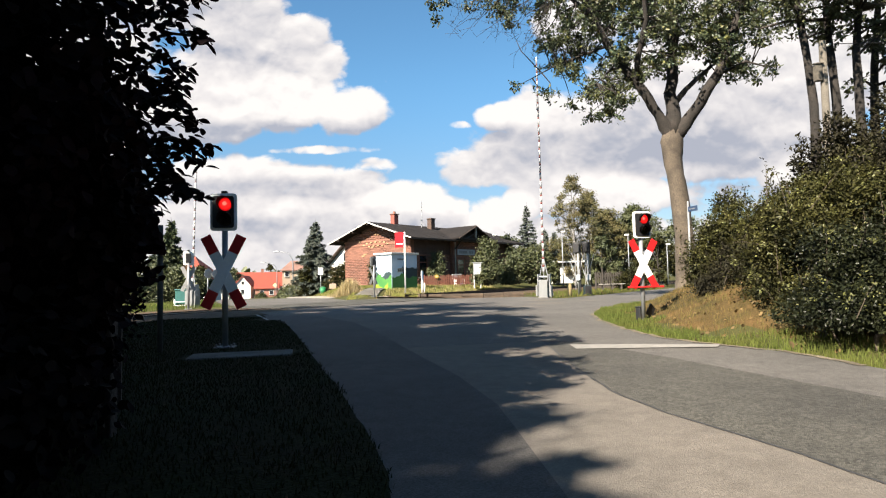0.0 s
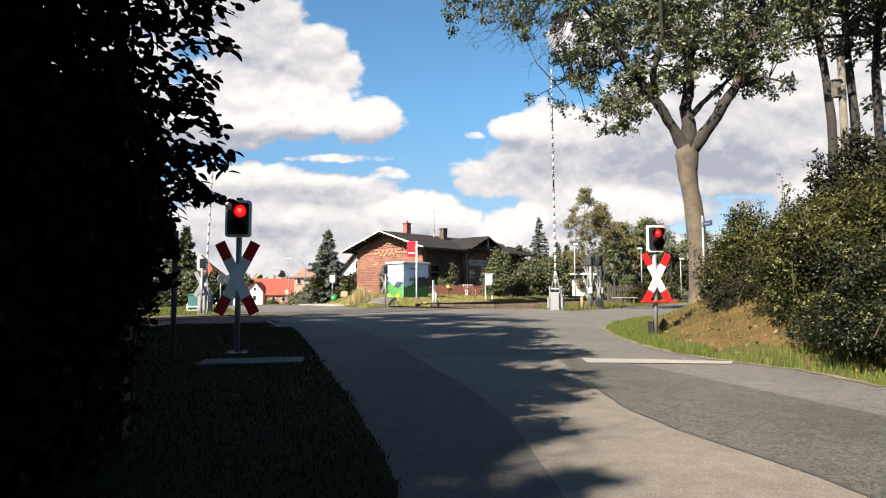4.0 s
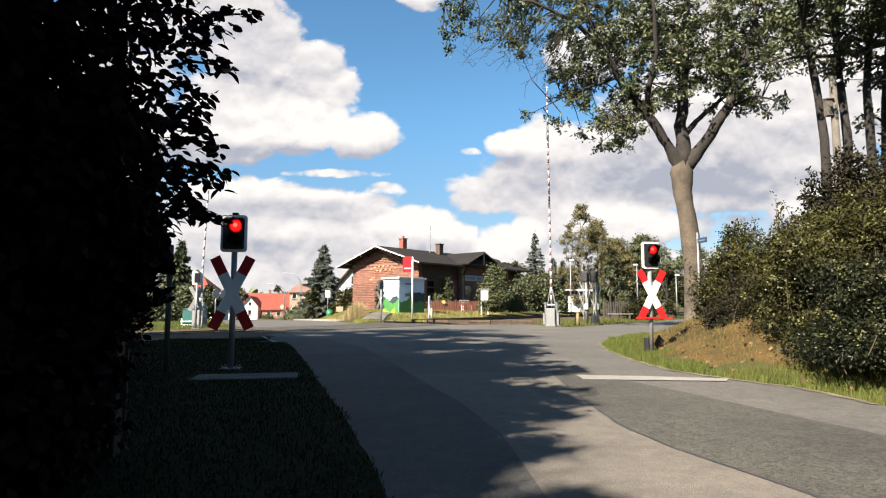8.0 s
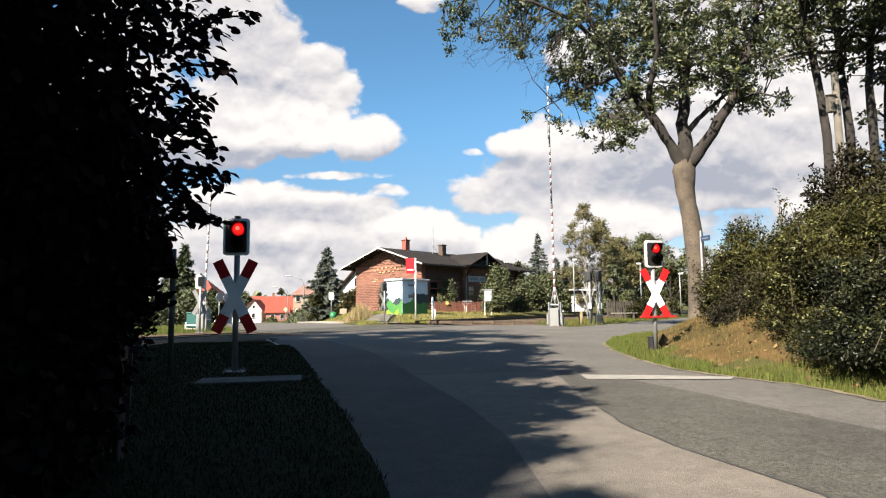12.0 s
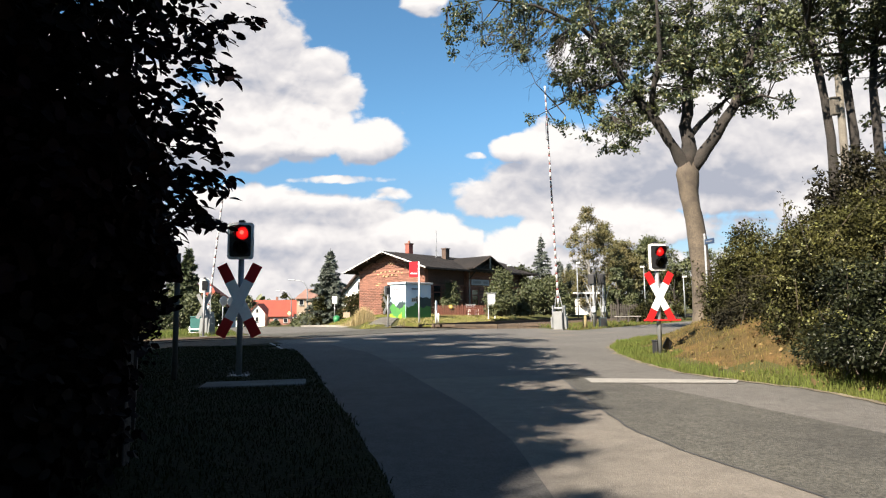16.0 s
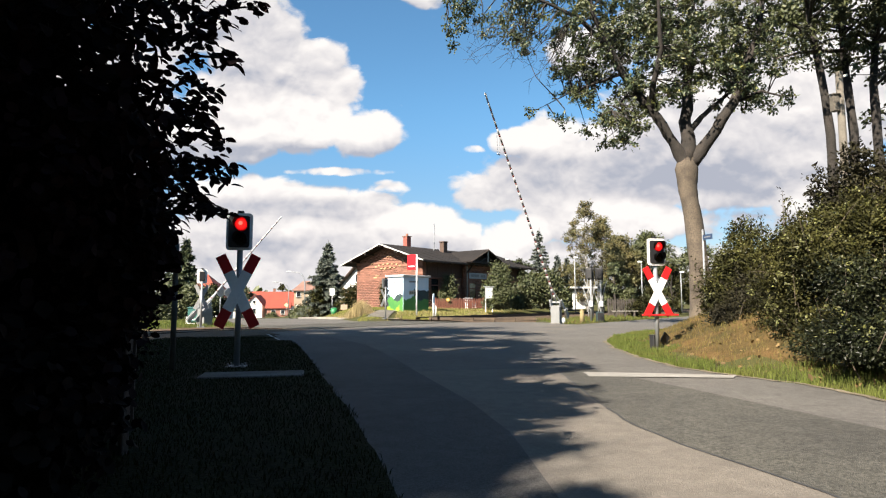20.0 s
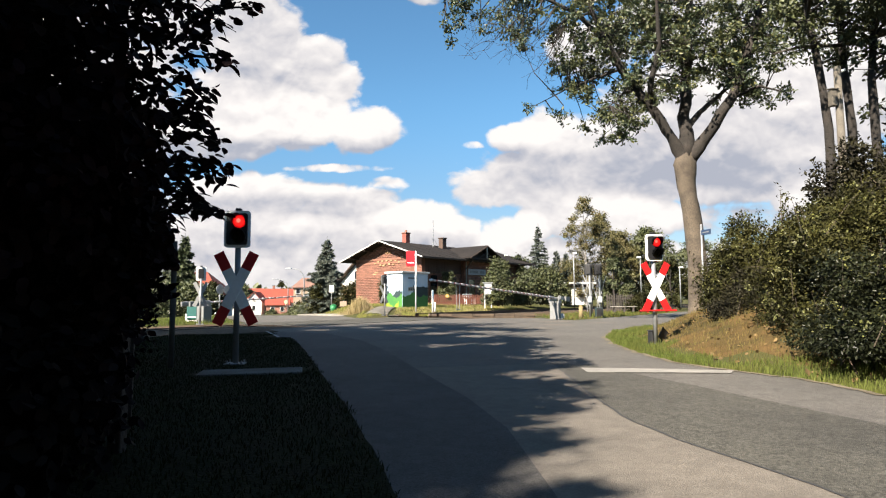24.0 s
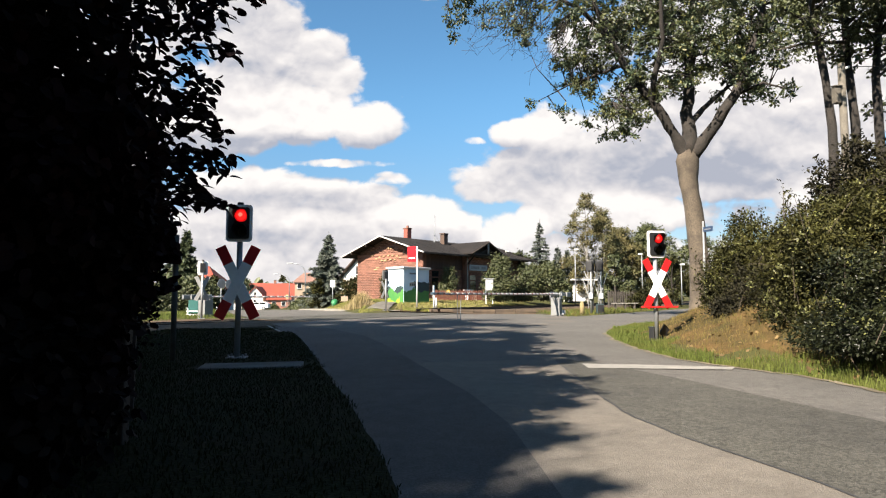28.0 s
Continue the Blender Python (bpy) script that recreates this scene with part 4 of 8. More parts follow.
def make_station():
    """The old brick station: gable wall at local x = 0, track side at local y = 0."""
    th = thing("station_building", (-1.70, 50.0, 0.34), "old red brick railway station with a dark felt roof", "station building", turn=49)
    wide, deep, eave, rise = 15.5, 8.2, 4.52, 1.30
    ridge, over, gov = eave + rise, 1.10, 1.05
    wall = tagged(new("wall"), "red brick wall with rows of paler brick")
    wall.parent = th
    bm = bmesh.new()
    o = [(0, -0.4), (deep, -0.4), (deep, eave), (deep / 2, ridge), (0, eave)]
    a = [bm.verts.new((0, y, z)) for y, z in o]
    b = [bm.verts.new((wide, y, z)) for y, z in o]
    bm.faces.new(a), bm.faces.new(b)
    for k in range(5):
        j = (k + 1) % 5
        bm.faces.new((a[k], a[j], b[j], b[k]))
    bmesh.ops.recalc_face_normals(bm, faces=bm.faces[:])
    part("wall_core", bm, "mortar", wall)
    # porch block under the cross gable
    px0, px1, pj = 5.2, 9.3, 0.45
    part("porch_core", boxed((px1 - px0, pj, eave + 0.4), ((px0 + px1) / 2, -pj / 2, (eave - 0.4) / 2)), "mortar", wall)
    # courses of brick laid on the faces
    rng = np.random.default_rng(5)
    brick_mesh = [None]

    def courses(tag, plane, u0, u1, zmax, off, skip=()):
        lo, hi = [], []
        pieces, pale = [], []
        bh, bw, gap = 0.150, 0.50, 0.022
        single = 0
        row, z = 0, -0.05
        while z < 6.0:
            u = u0 - (bw / 2 if row % 2 else 0)
            while u < u1:
                a0, a1 = max(u, u0), min(u + bw - gap, u1)
                um = (a0 + a1) / 2
                ok = a1 - a0 > 0.06 and z + bh < min(zmax(a0), zmax(a1))
                for s0, s1, t0, t1 in skip:
                    if a1 > s0 and a0 < s1 and z + bh > t0 and z < t1:
                        ok = False
                if ok:
                    d = off + rng.uniform(0.006, 0.02)
                    q = [(a0, z), (a1, z), (a1, z + bh - gap), (a0, z + bh - gap)]
                    v = [plane(p, r, 0.0) for p, r in q] + [plane(p, r, d) for p, r in q]
                    arch = abs(math.hypot(um - deep / 2, (z - 2.35) * 1.25) - 1.75) < 0.16 and z > 2.5
                    if tag == "g" and 2.7 < z < 4.4 and abs(a1 - a0 - bw + gap) < 0.001 and not arch and single < 300:
                        if brick_mesh[0] is None:
                            brick_mesh[0] = part("brick", boxed((0.05, bw - gap, bh - gap), (0, 0, 0), 0.006), "brick", wall)
                            ob = brick_mesh[0]
                        else:
                            ob = new("brick", brick_mesh[0].data)
                            ob.parent = wall
                        ob.location = (0.025 - d, um, z + (bh - gap) / 2)
                        single += 1
                        u += bw
                        continue
                    (pale if tag == "g" and (arch and rng.random() < 0.25) else pieces).append(v)
                u += bw
            z += bh
            row += 1
        fc = [(4, 5, 6, 7), (0, 1, 5, 4), (1, 2, 6, 5), (2, 3, 7, 6), (3, 0, 4, 7)]
        ob = raw("brickwork", np.array(pieces), fc, "brick", wall, kind="stuff")
        if pale:
            raw("pale_brick", np.array(pale), fc, "brick_pale", wall, "paler ornamental brick", "stuff")

    gable_top = lambda u: eave + rise * (1 - abs(u - deep / 2) / (deep / 2)) - 0.03
    courses("g", lambda u, z, d: (-d, u, z), 0.0, deep, gable_top, 0.0, [(3.2, 4.9, 1.0, 2.75)])
    flat_top = lambda u: eave - 0.05
    courses("f", lambda u, z, d: (u, -d, z), 0.0, px0, flat_top, 0.0, [(1.0, 2.1, 1.0, 2.9), (3.3, 4.5, 0.0, 2.65)])
    courses("p", lambda u, z, d: (u, -pj - d, z), px0, px1, flat_top, 0.0, [(5.65, 6.75, 0.95, 2.6), (7.6, 8.8, 0.95, 2.6)])
    courses("s", lambda u, z, d: (px0 - d, -u, z), 0.0, pj, flat_top, 0.0)
    courses("r", lambda u, z, d: (u, -d, z), px1, wide, flat_top, 0.0, [(10.4, 11.5, 1.0, 2.7), (12.6, 13.7, 1.0, 2.7)])
    # upright boards added over the track side's brick, dark to imitate shade under the eaves
    board = None
    for u0, u1, yy in ((0.42, px0, 0.0), (px1, wide, 0.0)):
        n = int((u1 - u0) / 0.2)
        for i in range(n):
            if board is None:
                ob = board = part("eave_shade_board", boxed((0.185, 0.03, eave - 2.98), (0, 0, 0), 0.006), "board_brown", wall)
            else:
                ob = new("eave_shade_board", board.data)
                ob.parent = wall
            ob.location = (u0 + (u1 - u0) * (i + 0.5) / n, yy - 0.037 - 0.004 * (i % 2), (eave + 2.98) / 2)
    # bands and corner strip
    part("brick_band", boxed((0.05, deep + 0.06, 0.16), (-0.035, deep / 2, 4.30), 0.01), "brick", wall)
    part("brick_band", boxed((0.045, deep + 0.06, 0.14), (-0.033, deep / 2, 3.98), 0.01), "brick", wall)
    for u, z in ((4.1, 4.86), (3.7, 4.84), (5.6, 3.98), (5.2, 4.12), (4.65, 4.17), (4.1, 4.19), (3.55, 4.17), (3.0, 4.12), (2.6, 3.98), (4.9, 3.82), (4.35, 3.86), (3.8, 3.86), (3.25, 3.82), (2.2, 4.4), (6.1, 4.3)):
        part("ornament_stone", boxed((0.07, 0.24, 0.13), (-0.045, u, z), 0.012), "brick_pale", wall, "pale ornamental stone")
    part("corner_strip", boxed((0.40, 0.07, eave), (0.20, -0.036, eave / 2), 0.01), "brick", wall)
    part("plinth", boxed((0.06, deep + 0.1, 0.55), (-0.04, deep / 2, 0.1), 0.01), "concrete", wall)
    # windows, door
    for x, y0, z, w, h in ((1.55, 0, 1.95, 1.1, 1.9), (6.2, -pj, 1.78, 1.1, 1.65), (8.2, -pj, 1.78, 1.2, 1.65), (10.95, 0, 1.85, 1.1, 1.7), (13.15, 0, 1.85, 1.1, 1.7)):
        win = new("window")
        win.parent = th
        win.matrix_basis = pose(x, y0, z)
        for sx in (-1, 1):
            part("frame_side", boxed((0.09, 0.10, h), (sx * (w / 2 - 0.045), -0.0, 0), 0.008), "fence_red", win)
        for sz in (-1, 0.35, 1):
            part("frame_rail", boxed((w - 0.18, 0.09, 0.08), (0, -0.0, sz * (h / 2 - 0.04)), 0.008), "fence_red", win)
        part("pane", boxed((w - 0.1, 0.03, h - 0.1), (0, 0.0, 0)), "glass_dark", win)
        part("sill", boxed((w + 0.16, 0.2, 0.07), (0, -0.08, -h / 2 - 0.03), 0.01), "concrete", win)
    win = new("window")
    win.parent = th
    win.matrix_basis = pose(0, 4.05, 1.87, 0, 0, -90)
    part("pane", boxed((1.6, 0.03, 1.7), (0, 0.0, 0)), "timber_dark", win, "boarded window")
    part("sill", boxed((1.8, 0.2, 0.08), (0, -0.07, -0.9), 0.01), "concrete", win)
    door = part("door", boxed((1.15, 0.07, 2.5), (3.9, -0.01, 1.3), 0.01), "timber_dark", th, "dark wooden door")
    for dz in (-0.6, 0.55):
        part("door_panel", boxed((0.8, 0.03, 0.8), (3.9, -0.055, 1.3 + dz), 0.01), "fence_red", door)
    part("door_handle", boxed((0.12, 0.05, 0.03), (4.35, -0.09, 1.25), 0.005), "galvanised", door)
    part("downpipe", rodded((px0 + 0.15, -pj - 0.09, 0.0), (px0 + 0.15, -pj - 0.09, 4.2), 0.055, seg=10), "timber_pale", th, "pale downpipe")
    # roof planes
    sl = rise / (deep / 2)

    def slab_roof(name, quad, t=0.11, m="roof_felt", parent=th):
        bm = bmesh.new()
        vs = [bm.verts.new(p) for p in quad] + [bm.verts.new((p[0], p[1], p[2] + t)) for p in quad]
        for f in ((0, 1, 2, 3), (4, 5, 6, 7), (0, 1, 5, 4), (1, 2, 6, 5), (2, 3, 7, 6), (3, 0, 4, 7)):
            bm.faces.new([vs[i] for i in f])
        bmesh.ops.recalc_face_normals(bm, faces=bm.faces[:])
        return part(name, bm, m, parent)

    roof = slab_roof("roof", [(-gov, -over, eave - over * sl), (wide + 0.6, -over, eave - over * sl), (wide + 0.6, deep / 2, ridge), (-gov, deep / 2, ridge)])
    slab_roof("roof", [(-gov, deep + over, eave - over * sl), (wide + 0.6, deep + over, eave - over * sl), (wide + 0.6, deep / 2, ridge + 0.005), (-gov, deep / 2, ridge + 0.005)])
    # strips of felt with standing laps
    for i in range(14):
        x = -gov + 0.4 + i * 1.2
        slab_roof("felt_lap", [(x, -over - 0.01, eave - over * sl + 0.115), (x + 0.06, -over - 0.01, eave - over * sl + 0.115), (x + 0.06, deep / 2 - 0.05, ridge + 0.10), (x, deep / 2 - 0.05, ridge + 0.10)], 0.02, "roof_felt", roof)
    # barge boards on the gable, pale and worn
    for y0, y1 in ((-over, deep / 2), (deep + over, deep / 2)):
        bm = bmesh.new()
        z0 = eave - over * sl
        vs = [bm.verts.new((x, y, z)) for x in (-gov - 0.05, -gov - 0.005) for y, z in ((y0, z0), (y1, ridge), (y1, ridge + 0.115), (y0, z0 + 0.115))]
        for f in ((0, 1, 2, 3), (4, 5, 6, 7), (0, 1, 5, 4), (1, 2, 6, 5), (2, 3, 7, 6), (3, 0, 4, 7)):
            bm.faces.new([vs[i] for i in f])
        bmesh.ops.recalc_face_normals(bm, faces=bm.faces[:])
        part("barge_board", bm, "board_white", roof, "worn pale barge board")
    part("fascia", boxed((wide + 0.6 + gov, 0.04, 0.15), ((wide + 0.6 - gov) / 2, -over - 0.022, eave - over * sl + 0.03), 0.005), "timber_dark", roof)
    for i in range(22):
        x = -0.5 + i * 0.75
        part("rafter_end", boxed((0.09, over, 0.12), (x, -over / 2, eave - over * sl * 0.5 - 0.075), 0.01, Matrix.Rotation(math.atan(sl), 3, "X")), "timber_dark", roof)
    for y in (0.3, 2.2, 4.1, 6.0, 7.9):
        zz = eave + rise * (1 - abs(y - deep / 2) / (deep / 2)) - 0.10
        part("purlin_end", boxed((gov, 0.14, 0.16), (-gov / 2, y, zz), 0.01), "timber_dark", roof)
    # cross gable with an open timber truss
    cx, hw, cz0, cr = 7.25, 2.55, eave - 0.16, 1.18
    cg = tagged(new("cross_gable"), "small gable with an open timber truss")
    cg.parent = th
    fy = -pj - 1.05
    for s in (-1, 1):
        slab_roof("gable_roof", [(cx + s * hw, fy, cz0), (cx, fy, cz0 + cr), (cx, 3.4, cz0 + cr), (cx + s * hw, 1.0, cz0)], 0.11, "roof_felt", cg)
        bm = bmesh.new()
        rod(bm, (cx + s * hw, fy - 0.03, cz0 + 0.02), (cx, fy - 0.03, cz0 + cr + 0.02), 0.09, seg=4)
        part("barge_board", bm, "timber_dark", cg)
        bm = bmesh.new()
        rod(bm, (cx + s * 1.3, fy + 0.05, cz0 + 0.02), (cx, fy + 0.05, cz0 + 0.6), 0.055, seg=4)
        part("strut", bm, "timber_dark", cg)
        bm = bmesh.new()
        rod(bm, (cx + s * 1.9, -pj, eave - 1.1), (cx + s * 1.9, fy + 0.1, cz0 - 0.02), 0.07, seg=4)
        part("bracket", bm, "timber_dark", cg)
    part("tie_beam", boxed((2 * hw - 0.5, 0.14, 0.16), (cx, fy + 0.05, cz0 + 0.02), 0.01), "timber_dark", cg)
    part("king_post", boxed((0.13, 0.13, cr), (cx, fy + 0.05, cz0 + cr / 2), 0.01), "timber_pale", cg)
    bm = bmesh.new()
    prism(bm, [(cx - hw + 0.4, cz0), (cx + hw - 0.4, cz0), (cx, cz0 + cr - 0.1)], -pj - 0.02, -pj + 0.1)
    part("gable_boarding", bm, "timber_dark", cg)
    # name board: writing too small to read, as bars
    nb = part("name_board", boxed((2.6, 0.06, 0.52), (6.95, -pj - 0.075, 3.22), 0.01), "plate_grey", th, "pale grey station name board")
    x = 5.95
    for w in (0.13, 0.10, 0.12, 0.10, 0.13, 0.10, 0.11, 0.25, 0.10, 0.12, 0.10, 0.13):
        if w < 0.2:
            part("letter_bar", boxed((w, 0.012, 0.24), (x, -pj - 0.112, 3.22)), "grey_print", nb)
        x += w + 0.055
    # chimneys and aerial
    for xx, yy, h, m, nm in ((3.4, 5.1, 1.55, "chimney_red", "chimney"), (6.2, 3.0, 1.15, "roof_brown", "chimney")):
        zr = eave + rise * (1 - abs(yy - deep / 2) / (deep / 2))
        ch = part(nm, boxed((0.55, 0.5, h), (xx, yy, zr + h / 2 - 0.1), 0.015), m, th, "red brick chimney")
        part("chimney_cap", boxed((0.66, 0.62, 0.09), (xx, yy, zr + h - 0.08), 0.01), "roof_brown" if h < 1.3 else "brick", ch)
    part("chimney_pot", rodded((3.4, 5.1, 7.0), (3.4, 5.1, 7.25), 0.13, 0.11, 12), "brick", th)
    ae = part("aerial", rodded((5.55, 3.6, 5.6), (5.55, 3.6, 8.3), 0.04, 0.03, 8), "galvanised", th, "thin aerial mast")
    part("aerial_stay", rodded((5.0, 3.2, 5.6), (5.55, 3.6, 6.5), 0.022, seg=5), "galvanised", ae)
    part("aerial_stay", rodded((6.0, 3.2, 5.6), (5.55, 3.6, 6.5), 0.022, seg=5), "galvanised", ae)
    part("aerial_bar", rodded((5.0, 3.3, 6.4), (5.55, 3.6, 6.4), 0.022, seg=5), "galvanised", ae)
    return th


make_station()


def make_relay():
    th = thing("relay_cabin", (-2.66, 40.6, 0.36), "small relay cabin painted with a green landscape under blue sky", "cabin", turn=49)
    wx, wy, h = 2.55, 1.55, 2.5
    body = part("cabin_wall", boxed((wx, wy, h), (wx / 2, wy / 2, h / 2), 0.02), "relay_sky", th, "cabin wall painted sky blue")
    rng = random.Random(3)

    def hills(nm, base, amp, m, d, seed, x0, x1, face):
        bm = bmesh.new()
        n = 22
        top = [base + amp * (0.5 + 0.5 * math.sin(seed + i * 0.33)) + amp * 0.55 * noise.noise((i * 0.7, seed, 0)) for i in range(n + 1)]
        out = [(x0 + (x1 - x0) * i / n, top[i]) for i in range(n + 1)] + [(x1, 0.03), (x0, 0.03)]
        prism(bm, out, -d, -d + 0.004)
        if face == "g":
            bmesh.ops.transform(bm, matrix=Matrix(((0, 1, 0, 0), (1, 0, 0, 0), (0, 0, 1, 0), (0, 0, 0, 1))), verts=bm.verts)
            bmesh.ops.recalc_face_normals(bm, faces=bm.faces[:])
        part(nm, bm, m, body)

    hills("painted_wood", 1.20, 0.42, "relay_dark", 0.006, 1.2, 1.05, wx - 0.02, "f")
    hills("painted_meadow", 0.95, 0.30, "relay_green", 0.011, 4.0, 0.02, wx - 0.02, "f")
    hills("painted_wood", 1.05, 0.30, "relay_dark", 0.006, 0.3, 0.02, wy - 0.02, "g")
    hills("painted_meadow", 0.80, 0.35, "relay_green", 0.011, 2.2, 0.02, wy - 0.02, "g")
    hills("painted_field", 0.25, 0.30, "relay_lime", 0.016, 1.4, 0.35, wy - 0.02, "g")
    bm = bmesh.new()
    prism(bm, [(1.25 + 0.62 * math.cos(a) + 0.45, 1.32 + (0.36 + 0.10 * math.sin(3 * a)) * math.sin(a)) for a in [i * math.tau / 20 for i in range(20)]], -0.020, -0.016)
    part("painted_tree", bm, "relay_dark", body)
    bm = bmesh.new()
    prism(bm, [(0.55, 1.28), (1.35, 1.35), (1.35, 1.62), (0.55, 1.55)], -0.025, -0.021)
    pb = part("painted_bridge", bm, "timber_pale", body)
    for i in range(4):
        part("painted_arch", boxed((0.11, 0.004, 0.13), (0.66 + 0.19 * i, -0.029, 1.42)), "relay_dark", pb)
    part("label_bar", boxed((0.85, 0.006, 0.11), (1.0, -0.006, 2.18)), "grey_print", body)
    part("label_bar", boxed((0.006, 0.8, 0.08), (-0.006, 0.8, 2.15)), "grey_print", body)
    rf = part("roof_slab", boxed((wx + 0.22, wy + 0.22, 0.14), (wx / 2, wy / 2, h + 0.075), 0.02), "cabin_roof", th, "pale flat roof slab")
    part("base", boxed((wx + 0.1, wy + 0.1, 0.30), (wx / 2, wy / 2, -0.13), 0.01), "concrete", th)


make_relay()


def pole_flag():
    th = thing("sign_pole", (-1.64, 38.0, 0.30), "white pole with a red square sign panel", "sign")
    part("pole", rodded((0, 0, 0), (0, 0, 3.85), 0.05, 0.045, 12), "white_paint", th, smooth=True)
    p = part("panel", boxed((0.56, 0.05, 0.98), (-0.33, 0, 3.36), 0.01), "flag_red", th, "bright red panel")
    part("print_bar", boxed((0.40, 0.006, 0.07), (-0.33, -0.029, 3.10)), "sign_white", p)
    part("panel_clamp", boxed((0.06, 0.09, 0.05), (-0.03, 0, 3.7), 0.005), "galvanised", th)
    part("panel_clamp", boxed((0.06, 0.09, 0.05), (-0.03, 0, 3.05), 0.005), "galvanised", th)


pole_flag()


def plain_post(name, at, r, h, m, label, category, cap=True):
    th = thing(name, at, label, category)
    part("shaft", rodded((0, 0, -0.1), (0, 0, h), r, r * 0.92, 12), m, th, smooth=True)
    if cap:
        part("cap", rodded((0, 0, h), (0, 0, h + r * 0.8), r * 0.95, r * 0.3, 12), m, th)
    return th


plain_post("marker_post", (-0.60, 40.0, 0.30), 0.075, 1.35, "white_paint", "white marker post in the grass", "post")
plain_post("marker_post", (-0.46, 40.6, 0.30), 0.05, 0.55, "white_paint", "short white marker post in the grass", "post")
plain_post("bollard", (7.40, 32.0, 0.0), 0.12, 0.62, "straw", "squat weathered wooden bollard by the road", "bollard")
plain_post("bollard", (6.30, 31.4, 0.0), 0.10, 0.22, "plate_grey", "low pale bollard beside the barrier", "bollard")


def picket_fence(name, start, turn, length, h, mt, label, gap=0.14, rails=2):
    th = thing(name, start, label, "fence", turn=turn)
    n = int(length / gap)
    first = None
    for i in range(n):
        if first is None:
            bm = bmesh.new()
            prism(bm, [(-0.045, 0.05), (0.045, 0.05), (0.045, h - 0.05), (0.0, h), (-0.045, h - 0.05)], -0.012, 0.012)
            first = part("picket", bm, mt, th)
            ob = first
        else:
            ob = new("picket", first.data)
            ob.parent = th
        ob.matrix_basis = pose(i * gap, 0, 0.02 * math.sin(i * 2.3), 0, 1.5 * math.sin(i * 5.1), 0)
    for k in range(rails):
        part("rail", boxed((length, 0.04, 0.07), (length / 2, 0.033, 0.22 + k * (h - 0.5)), 0.006), mt, th)
    for i in range(int(length / 2) + 1):
        part("post", boxed((0.08, 0.08, h + 0.1), (i * 2.0, 0.095, h / 2), 0.008), mt, th)
    return th


picket_fence("picket_fence", (-0.5, 45.9, 0.62), 20, 4.6, 0.82, "fence_red", "weathered reddish wooden picket fence before the station")
picket_fence("board_fence", (12.3, 44.5, 0.10), 12, 4.0, 1.25, "fence_grey", "grey-brown wooden board fence by the path", 0.18)
disc = thing("round_plate", (0.42, 46.15, 1.34), "yellow round plate fixed to the picket fence", "sign")
part("plate", rodded((0, 0.01, 0), (0, -0.02, 0), 0.15, seg=20), "yellow", disc)
part("plate_hub", rodded((0, -0.02, 0), (0, -0.03, 0), 0.07, seg=12), "timber_pale", disc)


def notice_case():
    th = thing("notice_case", (3.55, 46.0, 0.48), "white notice case on two posts by the station", "notice board", turn=14)
    for x in (-0.33, 0.33):
        part("post", rodded((x * 0.8, 0, -0.1), (x * 0.8, 0, 1.84), 0.035, seg=10), "white_paint", th)
    c = part("case", boxed((0.62, 0.12, 0.92), (0, -0.03, 1.35), 0.015), "plate_grey", th)
    part("paper", boxed((0.46, 0.01, 0.72), (0, -0.097, 1.35)), "sign_white", c)
    part("roof_strip", boxed((0.80, 0.25, 0.05), (0, 0, 1.85), 0.01), "plate_grey", th)


notice_case()


def bench(at, turn):
    th = thing("garden_bench", at, "white painted bench before the station wall", "bench", turn=turn)
    for x in (-0.5, 0.5):
        part("leg", boxed((0.06, 0.4, 0.42), (x, 0, 0.21), 0.008), "white_paint", th)
    for y in (-0.14, 0, 0.14):
        part("seat_slat", boxed((1.25, 0.11, 0.03), (0, y, 0.44), 0.006), "white_paint", th)
    for z in (0.62, 0.78):
        part("back_slat", boxed((1.25, 0.03, 0.11), (0, 0.21, z), 0.006), "white_paint", th)


bench((2.25, 48.6, 0.68), 49)


# ---- village beyond ----
gable_house("village_house", (-37.2, 121.0, -1.75), 12, 7.6, 7.0, 2.75, 2.5, "plaster_white", "roof_red", "white village house with a bright red tiled roof", [("g", 2.0, 1.6, 0.9, 1.2), ("g", 4.8, 1.6, 0.9, 1.2), ("g", 3.5, 3.7, 0.8, 0.9), ("f", 2.0, 1.5, 0.9, 1.1), ("f", 5.0, 1.5, 0.9, 1.1)], chimneys=((3.0, 3.6, 1.3),))
gable_house("village_house", (-34.0, 116.5, -1.70), 12, 4.2, 4.0, 2.1, 1.3, "plaster_pink", "roof_red", "low reddish annexe with a red tiled roof", [("f", 1.2, 1.2, 0.8, 0.9), ("f", 3.0, 1.2, 0.8, 0.9)], over=0.3)
gable_house("village_house", (-35.25, 117.6, -1.72), 92, 4.5, 3.0, 2.75, 1.75, "plaster_white", "roof_red", "white gabled wing under red tiles", [("g", 1.5, 1.5, 0.7, 1.0), ("g", 1.5, 3.2, 0.6, 0.7)], over=0.3)
gable_house("village_house", (-24.7, 100.0, -1.3), 8, 3.6, 5.0, 4.7, 1.45, "plaster_beige", "roof_pink", "tall beige house with a pinkish hipped roof", [("f", 0.75, 4.0, 0.75, 0.95), ("f", 2.75, 4.0, 0.75, 0.95), ("f", 0.75, 1.7, 0.75, 1.0), ("f", 2.75, 1.7, 0.75, 1.0)], over=0.3, hip=1.5)
